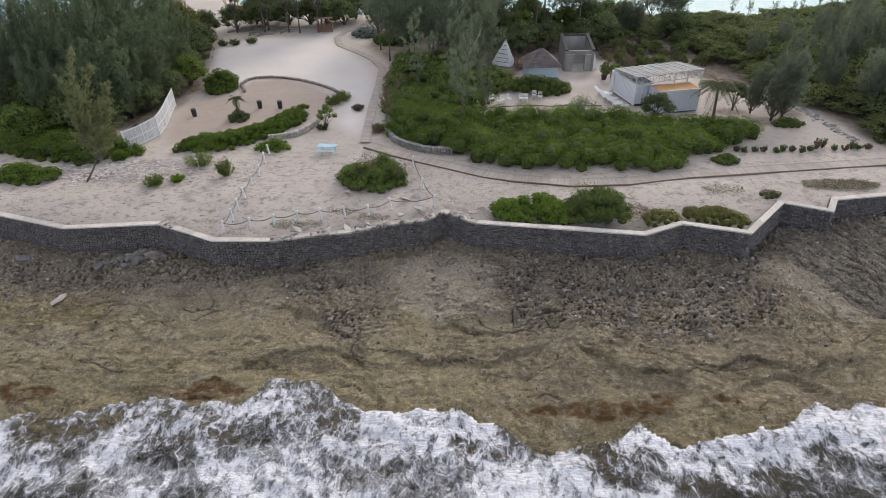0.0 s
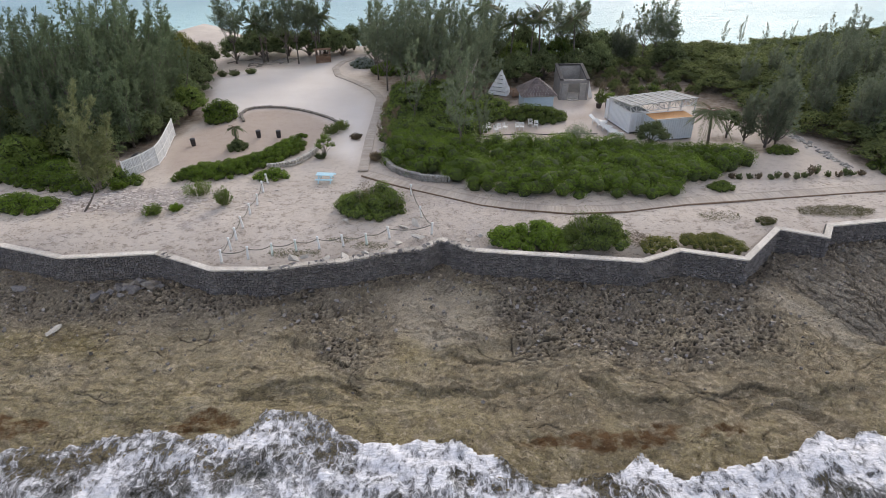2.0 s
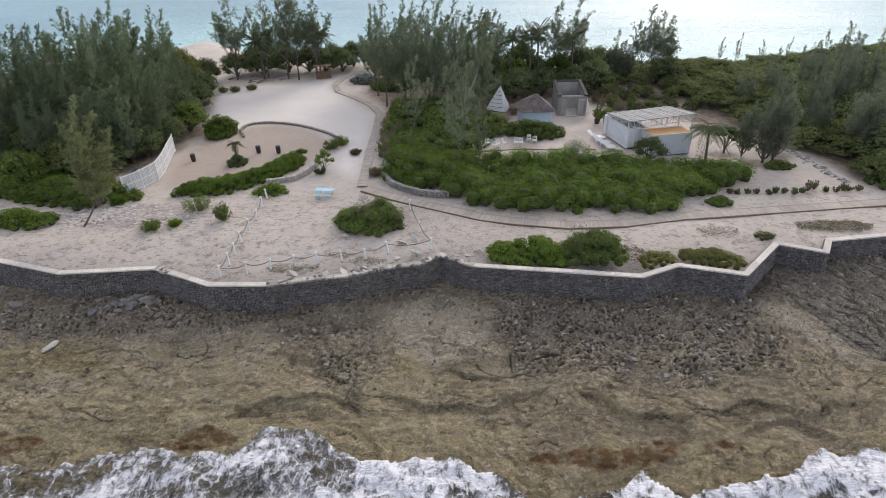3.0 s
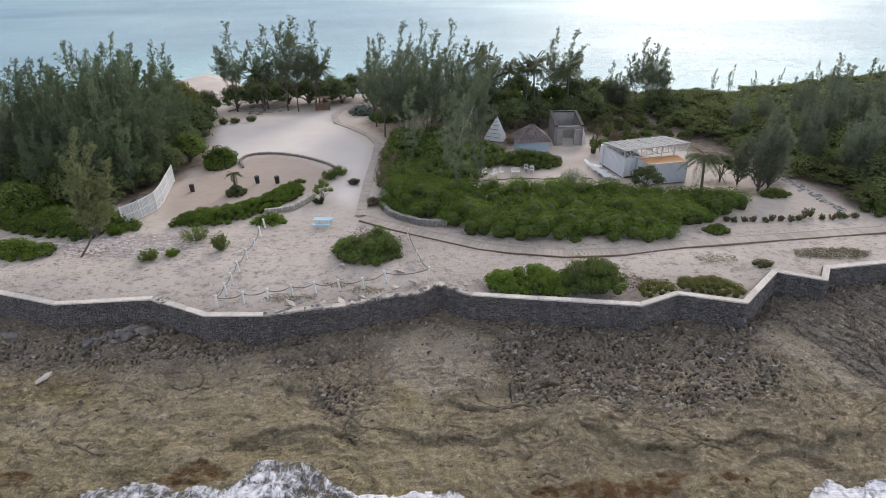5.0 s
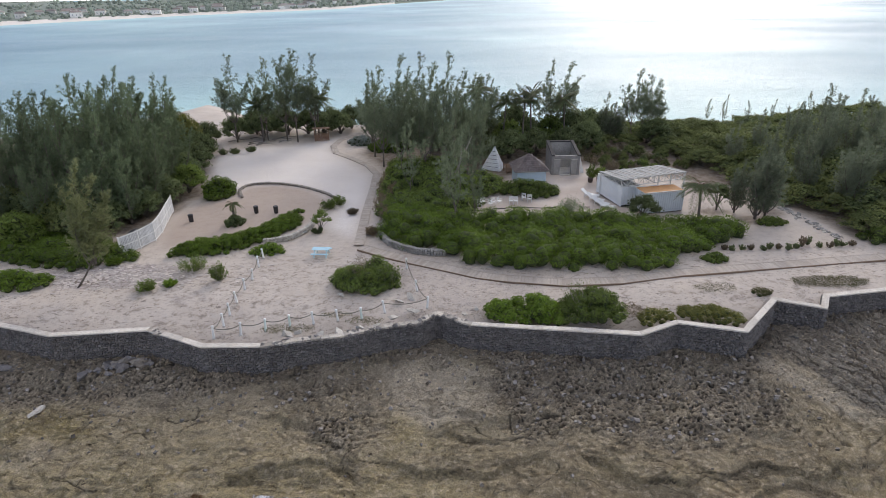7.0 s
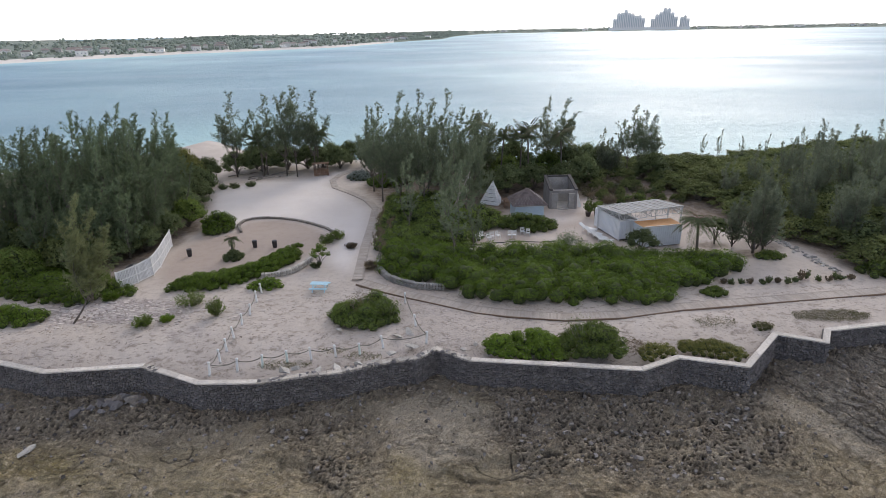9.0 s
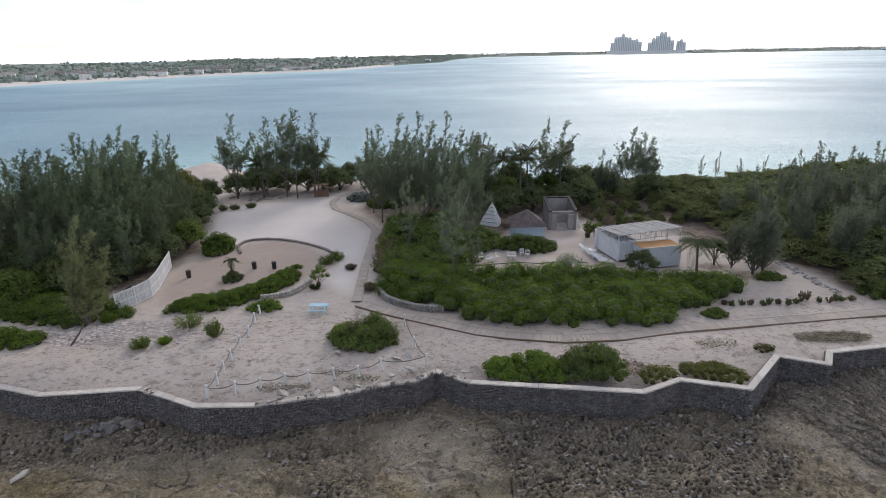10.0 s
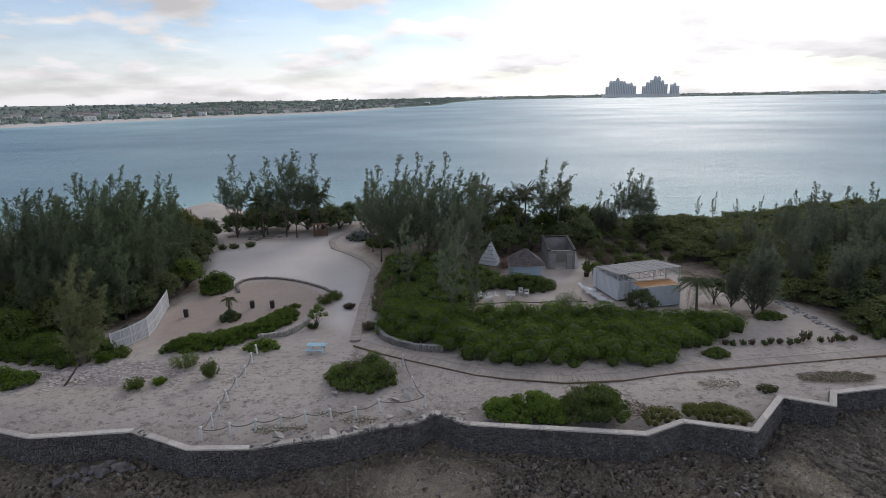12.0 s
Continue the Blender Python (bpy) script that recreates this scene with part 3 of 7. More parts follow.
def add_box(bm, size, m=None, bevel=0.0):
    r = bmesh.ops.create_cube(bm, size=1.0)
    vs = r["verts"]
    for v in vs:
        v.co = Vector((v.co.x * size[0], v.co.y * size[1], v.co.z * size[2]))
    if bevel:
        es = list({e for v in vs for e in v.link_edges})
        out = bmesh.ops.bevel(bm, geom=es, offset=bevel, segments=1, affect="EDGES")
        vs = list({v for f in out["faces"] for v in f.verts} | {v for v in vs if v.is_valid})
    if m is not None:
        for v in vs:
            v.co = m @ v.co
    return vs


def box(name, size, at, mat, parent=None, bevel=0.01, rot=(0, 0, 0), label=""):
    bm = bmesh.new()
    add_box(bm, size, pose(*at, *rot), bevel)
    return mesh_ob(name, bm, mat, parent, label)


def add_beam(bm, a, b, w, d=None, up=(0, 0, 1)):
    a, b = Vector(a), Vector(b)
    ax = b - a
    q = ax.to_track_quat("Z", "Y").to_matrix().to_4x4()
    m = Matrix.Translation((a + b) / 2) @ q
    return add_box(bm, (w, d or w, ax.length), m)


def beam(name, a, b, w, mat, parent=None, d=None):
    bm = bmesh.new()
    add_beam(bm, a, b, w, d)
    return mesh_ob(name, bm, mat, parent)


def tube_data(pts, radii, sides=6):
    """Vertices and faces of a tapered tube along pts."""
    V, F = [], []
    n = len(pts)
    for i, p in enumerate(pts):
        p = Vector(p)
        d = Vector(pts[min(i + 1, n - 1)]) - Vector(pts[max(i - 1, 0)])
        q = d.to_track_quat("Z", "Y")
        for s in range(sides):
            a = 2 * math.pi * s / sides
            V.append(tuple(p + q @ Vector((math.cos(a) * radii[i], math.sin(a) * radii[i], 0))))
    for i in range(n - 1):
        for s in range(sides):
            t = (s + 1) % sides
            F.append((i * sides + s, i * sides + t, (i + 1) * sides + t, (i + 1) * sides + s))
    F.append(tuple(reversed(range(sides))))
    F.append(tuple((n - 1) * sides + s for s in range(sides)))
    return V, F


def join_data(lst):
    V, F = [], []
    for v, f in lst:
        o = len(V)
        V += [tuple(p) for p in v]
        F += [tuple(i + o for i in t) for t in f]
    return V, F


def inside(poly, x, y):
    c, n = False, len(poly)
    for i in range(n):
        (x1, y1), (x2, y2) = poly[i], poly[i - 1]
        if (y1 > y) != (y2 > y) and x < (x2 - x1) * (y - y1) / (y2 - y1) + x1:
            c = not c
    return c


def edge_dist(poly, x, y):
    best = 1e9
    n = len(poly)
    for i in range(n):
        (x1, y1), (x2, y2) = poly[i - 1], poly[i]
        dx, dy = x2 - x1, y2 - y1
        t = max(0, min(1, ((x - x1) * dx + (y - y1) * dy) / (dx * dx + dy * dy + 1e-9)))
        best = min(best, math.hypot(x - x1 - t * dx, y - y1 - t * dy))
    return best


def poly_step(poly, x, y, soft=1.0):
    d = edge_dist(poly, x, y) * (1 if inside(poly, x, y) else -1)
    return max(0.0, min(1.0, 0.5 + d / (2 * soft)))


def along(pts, step):
    """Places (x, y, heading) every step metres along a line."""
    out, carry = [], 0.0
    for (x1, y1), (x2, y2) in zip(pts, pts[1:]):
        L = math.hypot(x2 - x1, y2 - y1)
        h = math.atan2(y2 - y1, x2 - x1)
        s = carry
        while s < L:
            out.append((x1 + (x2 - x1) * s / L, y1 + (y2 - y1) * s / L, h))
            s += step
        carry = s - L
    return out


# ---- plan ----
WALL = [(-75, 47), (-52, 43.2), (-37.6, 39.7), (-31.2, 37.7), (-23.8, 38.35), (-22.4, 37.7), (-18.5, 35.9), (-14.1, 35.9), (-11.8, 36.55), (-8.4, 37.15),
        (-4.6, 38.5), (-2.4, 38.9), (-0.85, 40.3), (1.83, 38.55), (14.78, 36.8), (18.1, 38.4), (22.85, 37.0), (27.5, 41.75), (30.85, 40.3), (32.2, 42.3), (36.6, 43.0), (60, 47), (95, 52)]
WALL_TOP = 0.32
LOT = [(-10.5, 57), (-10.2, 66), (-10.8, 80), (-16, 89), (-20, 95), (-20, 104), (-26, 98.5), (-33, 97.5), (-38.5, 93), (-36, 84), (-31.5, 76), (-28.6, 71), (-27.6, 75.8), (-23, 76.4), (-18.5, 74), (-13.6, 68.6), (-13.5, 60)]
SOIL = [(-28.4, 71), (-27.6, 76), (-23, 76.2), (-18.5, 73.8), (-13.6, 68.4), (-16, 62), (-20, 58), (-30, 54.5), (-31.5, 58), (-33, 64), (-31, 70)]
COURT = [(0, 62), (8, 61), (19, 62), (22, 71), (20, 82), (12, 83), (8, 75), (2, 68)]
WOOD_W = [(-95, 54), (-42, 53.5), (-37, 57.5), (-34, 62), (-34, 68), (-32, 72), (-36, 82), (-39, 94), (-45, 108), (-95, 112)]
WOOD_C = [(-7.5, 58), (1, 54), (7, 64), (9, 78), (24, 86), (36, 90), (36, 108), (-12, 108), (-14, 92), (-8.8, 82)]
WOOD_E = [(43, 55), (100, 55), (110, 118), (34, 112), (24, 84), (36, 72), (41, 64)]
ISLAND = [(-110, 30), (-110, 108), (-84, 124), (-72, 136), (-68, 150), (-62, 157), (-54, 152), (-46, 142), (-34, 131), (-10, 126), (22, 121), (34, 117), (50, 115), (62, 118), (76, 128), (130, 138), (130, 30)]
SEA_Z = -3.0


def wall_y(x):
    for (x1, y1), (x2, y2) in zip(WALL, WALL[1:]):
        if x1 <= x <= x2:
            return y1 + (y2 - y1) * (x - x1) / (x2 - x1)
    return WALL[0][1] if x < WALL[0][0] else WALL[-1][1]


def ticks(*spans):
    """Grid lines: (from, to, step) spans end to end."""
    out = []
    for a, b, s in spans:
        n = max(1, round((b - a) / s))
        out += [a + (b - a) * i / n for i in range(n)]
    return out + [spans[-1][1]]


def sheet(name, xs, ys, height, mat, attrs=None, ymap=None):
    V, F = [], []
    A = {k: [] for k in (attrs or {})}
    for y in ys:
        for x in xs:
            yy = ymap(x, y) if ymap else y
            V.append((x, yy, height(x, yy)))
            for k, f in (attrs or {}).items():
                A[k].append(f(x, yy))
    nx = len(xs)
    for j in range(len(ys) - 1):
        for i in range(nx - 1):
            F.append((j * nx + i, j * nx + i + 1, (j + 1) * nx + i + 1, (j + 1) * nx + i))
    ob = data_ob(name, V, F, mat, smooth=True)
    for k, v in A.items():
        ob.data.attributes.new(k, "FLOAT", "POINT").data.foreach_set("value", v)
    return ob


def smooth(a, b, v):
    t = max(0.0, min(1.0, (v - a) / (b - a)))
    return t * t * (3 - 2 * t)


# ---- ground ----
def ground_z(x, y):
    z = 0.10 * noise.noise((x * 0.18, y * 0.18, 3.0)) + 0.03 * noise.noise((x * 0.9, y * 0.9, 1.0))
    z *= min(1.0, max(0.0, (y - wall_y(x)) / 4))
    d = edge_dist(ISLAND, x, y) * (1 if inside(ISLAND, x, y) else -1)
    if d < 14:
        z -= 4.6 * (1 - max(-0.2, d) / 14) ** 1.6
    return z


def grit_at(x, y):
    a = 0.5 + 0.5 * noise.noise((x * 0.12, y * 0.12, 9.0))
    near = max(0.0, min(1.0, (58 - y) / 9))
    return min(1.0, near * (0.5 + 1.2 * a))


def bare_at(x, y):
    """Bedrock showing through the sand below the western thicket and along the wall."""
    n = 0.35 * noise.fractal((x * 0.2, y * 0.35, 19.0), 0.9, 2.0, 3)
    west = smooth(1.1, 0.4, math.hypot((x + 32) / 11, (y - 48.6) / 3.6))
    edge = smooth(3.2, 0.6, y - wall_y(x)) * smooth(0, -6, x) * 0.75
    return max(0.0, min(1.0, max(west, edge, 0.5 * smooth(1.1, 0.4, math.hypot((x + 23) / 4, (y - 44.5) / 2.5))) + n - 0.1))


def litter_shade_at(x, y):
    # soil and litter round tree feet, with the shade there put into the colour
    spots = max(smooth(1.0, 0.4, math.hypot((x - a) / rx, (y - b) / ry)) for a, b, rx, ry in ((34.8, 60.4, 3.6, 1.8), (31.5, 63.3, 2.6, 1.6), (37.5, 63.0, 2.6, 3.0), (-34, 47.6, 2.5, 1.2), (-35.2, 59.5, 3.2, 7.0), (-35.2, 67, 3.4, 5.0), (-8.2, 57.8, 1.2, 1.0))) * 0.8
    return min(1.0, max(spots, poly_step(WOOD_W, x, y, 1.2), poly_step(WOOD_C, x, y, 1.2) * (1 - poly_step(COURT, x, y, 1.0)), poly_step(WOOD_E, x, y, 1.2)))


ground = sheet("ground", ticks((-110, -55, 2.5), (-55, 55, 0.7), (55, 130, 2.5)), ticks((0, 22, 0.5), (22, 70, 0.8), (70, 106, 2.0)),
               ground_z, M_SAND, {"lot": lambda x, y: max(poly_step(LOT, x, y, 1.2), 0.25 * poly_step(COURT, x, y, 1.5)), "soil": lambda x, y: max(poly_step(SOIL, x, y, 1.0) * 0.6, poly_step(COURT, x, y, 1.5) * (0.30 + 0.4 * noise.noise((x * 0.3, y * 0.4, 81.0)))),
                                  "litter": litter_shade_at, "grit": grit_at, "bare": bare_at}, ymap=lambda x, s: wall_y(x) + 0.25 + s)
tagged(ground, "pale coral sand with grit, litter and a cleared lot", "ground", kind="structure")


LEDGE = [(-60, 31), (-24, 30.5), (-17.0, 31.8), (-12.1, 31.0), (-9.5, 30.4), (-7.6, 28.7), (-5.9, 27.7), (-4.4, 27.2), (-2.1, 26.9), (2.6, 26.7), (4.9, 27.7), (6.5, 28.5), (7.6, 28.3), (9.0, 27.4), (10.3, 26.7), (11.5, 25.9), (13.8, 25.5), (16.5, 25.9), (19.0, 26.9), (20.8, 26.9), (22.6, 26.2), (27.5, 27.6), (60, 30)]
HOLLOW = [(-14.3, 25.4), (-12.7, 26.4), (-11.0, 26.9), (-8.9, 27.4), (-7.3, 27.1), (-5.4, 26.2)]
UPPER = [(-1.2, 29.6), (-0.3, 30.0), (1.3, 29.3), (2.4, 29.4), (4.0, 28.6)]
PIT_E = [(3.2, 35.8), (3.6, 32.6), (4.2, 30.3), (6.2, 29.2), (11.5, 28.9), (15.0, 28.1), (19.0, 28.9), (22.8, 29.7), (24.0, 32.1), (23.1, 35.4), (22, 38.5), (3, 38)]
PIT_M = [(-12.9, 35.2), (-12.4, 32.8), (-10.2, 30.4), (-7.0, 28.0), (-4.7, 27.8), (-4.3, 32.8), (-6.9, 36.0)]
PIT_W = [(-38, 37.8), (-34, 31.6), (-29.4, 32.9), (-21.7, 32.9), (-16.0, 33.5), (-13, 36.2), (-17.2, 38)]
PALE_M = [(-4.7, 35.8), (-4.0, 31.8), (-0.6, 30.6), (3.0, 30.4), (3.4, 32.8), (3.2, 35.5), (-0.3, 38)]
OLIVE_W = [(-36, 32.0), (-29.2, 32.4), (-25.5, 32.4), (-23.6, 29.2), (-34, 29.0)]
BROWN_E = [(0.6, 29.3), (8.3, 29.3), (26.0, 29.0), (28.6, 27.2), (24.4, 22.4), (15.5, 23.6), (6.5, 22.2), (1.3, 26.2)]
OLIVE_M = [(-4.4, 31.3), (-0.5, 31.3), (0.5, 28.0), (-3.7, 28.1)]


def line_y(line, x):
    for (x1, y1), (x2, y2) in zip(line, line[1:]):
        if x1 <= x <= x2:
            return y1 + (y2 - y1) * (x - x1) / (x2 - x1)
    return line[0][1]


def patch_step(poly, x, y, soft):
    xs, ys = [p[0] for p in poly], [p[1] for p in poly]
    if x < min(xs) - soft or x > max(xs) + soft or y < min(ys) - soft or y > max(ys) + soft:
        return 0.0
    e = edge_dist(poly, x, y)
    return smooth(-soft, soft, e if inside(poly, x, y) else -e)


@functools.lru_cache(maxsize=None)
def pitted_at(x, y):
    """Where the rock is eaten into a dark honeycomb: uneven patches below the wall."""
    d = wall_y(x) - y
    n = noise.fractal((x * 0.3 + 4, y * 0.4, 6.0), 0.9, 2.0, 4)
    wx, wy = x + 1.1 * n, y + 1.0 * noise.noise((x * 0.35, y * 0.5, 26.0))
    k = max(0.92 * patch_step(PIT_E, wx, wy, 1.9), 0.62 * patch_step(PIT_M, wx, wy, 1.4), 0.75 * patch_step(PIT_W, wx, wy, 1.4))
    return max(0.0, min(1.0, k * (0.85 + 0.5 * n) + 0.6 * smooth(2.0, 0.3, d)))


def near_line(a, c, x, y):
    t = max(0.0, min(1.0, ((x - a[0]) * (c[0] - a[0]) + (y - a[1]) * (c[1] - a[1])) / ((c[0] - a[0]) ** 2 + (c[1] - a[1]) ** 2)))
    return math.hypot(x - a[0] - t * (c[0] - a[0]), y - a[1] - t * (c[1] - a[1]))


def pale_at(x, y):
    n = noise.fractal((x * 0.25, y * 0.3, 16.0), 0.9, 2.0, 3)
    k = patch_step(PALE_M, x + 0.8 * n, y + 0.6 * n, 1.0)
    if x > 20:
        k = max(k, smooth(1.5, 0.5, near_line((24.2, 36.0), (28.6, 31.2), x, y) + 0.5 * n), smooth(1.7, 0.6, math.hypot(x - 33.0, (y - 38.2) * 1.4) + 0.6 * n))
    return max(0.0, min(1.0, k * 0.85 + 0.45 * n - 0.1))


def olive_at(x, y):
    n = noise.fractal((x * 0.3, y * 0.4, 17.0), 0.9, 2.0, 3)
    return max(patch_step(OLIVE_W, x, y + n, 1.2), 0.6 * patch_step(OLIVE_M, x, y + n, 1.0)) * max(0.0, min(1.0, 0.75 + 0.6 * n))


def brown_at(x, y):
    n = noise.fractal((x * 0.22, y * 0.4, 18.0), 0.9, 2.0, 4)
    return patch_step(BROWN_E, x + n, y + n, 1.8) * max(0.0, min(1.0, 0.8 + 0.7 * n))


def strata_zone(x, y):
    if x < 22.5:
        return 0.0
    return smooth(40.5, 41.2, 0.86 * x + 0.50 * y + 0.4 * noise.noise((x * 0.5, y * 0.5, 3.0))) * smooth(23.0, 24.5, x)


def ledge_v(x, y):
    return line_y(LEDGE, x) + 0.45 * noise.fractal((x * 0.55, y * 0.06, 3.0), 0.7, 2.1, 4) - y


def rock_z(x, y):
    w = wall_y(x)
    d = max(0.0, w - y)
    z = -2.1 - 0.035 * d - 0.0022 * d * d
    if x > 27:
        z += min(1.0, (x - 27) / 4) * 0.5
    z += 0.55 * noise.fractal((x * 0.09 + 2, y * 0.13, 0.3), 1.0, 2.0, 3) * smooth(0, 5, d)
    # the long ledge, undercut and broken, and lesser steps
    v = ledge_v(x, y)
    amt = (0.10 + 0.20 * smooth(-13.5, -11.0, x)) * smooth(-0.75, 0.1, noise.fractal((x * 0.22, y * 0.1, 5.0), 0.8, 2.0, 3)) * smooth(30, 23, x)
    z -= 1.3 * amt * smooth(-0.02, 0.09, v) * (1 - smooth(0.6, 5.0, v))
    for line, drop, back in ((HOLLOW, 0.32, 1.0), (UPPER, 0.2, 0.8)):
        if line[0][0] < x < line[-1][0]:
            ends = smooth(0, 0.9, x - line[0][0]) * smooth(0, 0.9, line[-1][0] - x)
            v3 = line_y(line, x) + 0.3 * noise.fractal((x * 0.8, y * 0.06, 23.0), 0.7, 2.0, 4) - y
            z -= drop * ends * smooth(-0.03, 0.15, v3) * (1 - smooth(0.3, back, v3))
    for k, off in ((1, 4.3), (2, -2.6)):
        v2 = line_y(LEDGE, x * 0.9 - 6 * k) + off + 2.2 * noise.noise((x * 0.17, k * 5.0, 2.0)) - y + 0.5 * noise.fractal((x * 0.7, y * 0.07, 8.0 + k), 0.8, 2.0, 4)
        on = smooth(0.0, 0.35, noise.noise((x * 0.12, k * 3.0, 9.0)))
        z -= 0.26 * on * smooth(-0.02, 0.10, v2) * (1 - smooth(0.4, 3.8, v2))
    # a smooth scooped hollow near the swash
    h1 = math.hypot((x + 10.2) / 3.4, (y - 25.6) / 1.1)
    z -= 0.45 * smooth(1.15, 0.6, h1)
    lv = 3.4 * noise.fractal((x * 0.10, y * 0.21, 14.0), 0.75, 2.1, 6) + 0.25 * d
    fr = lv - math.floor(lv)
    z += 0.19 * (smooth(0.0, 0.10, fr) - fr)
    z += 0.10 * noise.fractal((x * 0.7, y * 0.9, 4.0), 0.9, 2.1, 5) + 0.03 * noise.noise((x * 3.1, y * 3.3, 2.0))
    p = pitted_at(x, y)
    if p > 0.02:
        f = noise.voronoi((x * 3.2 + 0.5 * noise.noise((x, y, 0)), y * 4.0, 0.5))[0]
        z += p * (0.12 * noise.fractal((x * 1.5, y * 1.7, 12.0), 0.7, 2.2, 3) - 0.12 * smooth(0.46, 0.30, f[0]) + 0.09 * smooth(0.48, 0.70, f[0]))
    k = strata_zone(x, y)
    if k > 0.01:
        q = strata(x, y)
        z += k * 0.5 * (q - 0.5 if q < 0.85 else (1 - q) / 0.15 * 0.85 - 0.5)
    return z


def strata(x, y):
    return ((x * 0.86 + y * 0.50) * 1.3 + 0.8 * noise.noise((x * 0.16, y * 0.16, 1.0)) + 0.3 * noise.noise((x * 0.8, y * 0.8, 1.0))) % 1.0


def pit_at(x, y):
    """Deep holes, cracks and ledge feet: sunk, with their shade put into the colour."""
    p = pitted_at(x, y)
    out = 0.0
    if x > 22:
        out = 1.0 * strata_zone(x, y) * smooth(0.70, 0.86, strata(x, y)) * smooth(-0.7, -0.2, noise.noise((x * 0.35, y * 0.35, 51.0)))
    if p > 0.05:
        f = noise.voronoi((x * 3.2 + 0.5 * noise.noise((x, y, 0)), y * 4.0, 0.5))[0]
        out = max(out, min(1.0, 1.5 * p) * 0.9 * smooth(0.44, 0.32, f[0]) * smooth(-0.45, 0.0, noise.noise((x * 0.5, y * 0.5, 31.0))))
    # thin dark lines along the ledge and rims, drawn as their shade
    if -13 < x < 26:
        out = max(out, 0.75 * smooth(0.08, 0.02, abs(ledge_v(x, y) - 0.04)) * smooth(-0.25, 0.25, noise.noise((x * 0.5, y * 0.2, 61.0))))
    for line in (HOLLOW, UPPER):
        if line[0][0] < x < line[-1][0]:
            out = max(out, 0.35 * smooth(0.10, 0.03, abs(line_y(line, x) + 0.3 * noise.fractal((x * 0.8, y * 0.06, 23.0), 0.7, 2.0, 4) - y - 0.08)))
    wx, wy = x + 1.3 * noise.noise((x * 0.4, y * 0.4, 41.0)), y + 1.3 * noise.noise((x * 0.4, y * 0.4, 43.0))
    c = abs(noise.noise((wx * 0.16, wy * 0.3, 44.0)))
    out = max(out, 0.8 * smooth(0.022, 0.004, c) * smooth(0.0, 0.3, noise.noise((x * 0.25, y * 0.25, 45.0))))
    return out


def weed_at(x, y):
    n = noise.fractal((x * 0.33, y * 0.6, 21.0), 0.8, 2.0, 4)
    k = max(math.exp(-((x + 26.5) / 2.2) ** 2 - ((y - 23.6) / 1.0) ** 2), math.exp(-((x + 15.2) / 2.0) ** 2 - ((y - 23.9) / 1.1) ** 2), 0.9 * math.exp(-((x - 12) / 7.0) ** 2 - ((y - 22.8) / 1.0) ** 2))
    return smooth(0.42, 0.62, k + 0.75 * n) * smooth(0.08, 0.3, k)


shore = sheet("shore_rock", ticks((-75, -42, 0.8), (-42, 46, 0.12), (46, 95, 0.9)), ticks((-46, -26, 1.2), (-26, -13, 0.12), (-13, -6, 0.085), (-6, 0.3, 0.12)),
              lambda x, y: rock_z(x, y) - 0.09 * pit_at(x, y), M_ROCK, {"pit_shade": pit_at, "weed": weed_at, "pitted": pitted_at, "pale": pale_at, "olive": olive_at, "strata": strata_zone, "brown": brown_at}, ymap=lambda x, s: wall_y(x) + s + 0.0)
tagged(shore, "weathered grey and ochre limestone shore with pits and ledges", "rock", kind="structure")


# ---- sea ----
SWASH = [(-75, 21.0), (-27.3, 22.4), (-23.0, 22.6), (-18.6, 23.8), (-15.5, 23.0), (-12.5, 23.3), (-11.6, 25.2), (-8.7, 25.2), (-6.5, 23.4), (-3.4, 22.8), (-0.1, 23.1), (2.6, 21.9), (5.0, 20.1), (9.0, 21.0), (10.9, 22.1), (12.7, 20.6), (19.0, 22.0), (21.8, 23.7), (26.1, 23.7), (75, 23.0)]


def swash_line(x):
    return line_y(SWASH, x) - 0.45 + 0.45 * noise.fractal((x * 0.5, 1.0, 5.0), 0.9, 2.0, 4)


def sea_z(x, y):
    if y > 40 or abs(x) > 90:
        return SEA_Z
    k = max(0.0, min(1.0, (34 - y) / 4))
    lip = swash_line(x) - y
    z = SEA_Z + k * (0.45 * noise.fractal((x * 0.18, y * 0.30, 1.0), 0.9, 2.0, 4) + 0.22 * noise.fractal((x * 0.9, y * 1.0, 2.0), 0.8, 2.0, 3))
    if lip > 0 and y > 12 and abs(x) < 42:
        # a thin sheet of water runs up over the rock
        return max(z, rock_z(x, y) + 0.05 + 0.14 * smooth(0.0, 5.0, lip) * (0.5 + noise.noise((x * 0.7, y * 0.7, 6.0))))
    return z if lip > 0 else SEA_Z - 0.9


def foam_at(x, y):
    if y > 40 or y < -20:
        return 0.0
    lip = swash_line(x) - y
    if lip < -0.5:
        return 0.0
    a = noise.fractal((x * 0.17, y * 0.26, 14.0), 0.9, 2.0, 4)
    return max(0.0, min(1.0, 0.86 - lip * 0.025 + 1.0 * a + 0.18 * smooth(0.0, 0.8, lip) * smooth(2.6, 1.0, lip)))


def shallow_at(x, y):
    d = edge_dist(ISLAND, x, y)
    s = max(0.0, 1 - d / 80.0) ** 1.4 if y > 60 else 0.0
    # pale band along the far western shore
    e = abs(coast_y(x) - y) / (70 + 0.17 * y) if y > 300 else 9
    return min(1.0, 0.85 * s + 0.8 * max(0.0, 1 - e))


COAST = [(-2200, 260), (-760, 500), (-492, 650), (-378, 867), (-186, 1064), (-95, 1500), (-2, 1749), (40, 2300), (220, 3150), (900, 3330), (1900, 3000), (2700, 2400), (3600, 1800)]


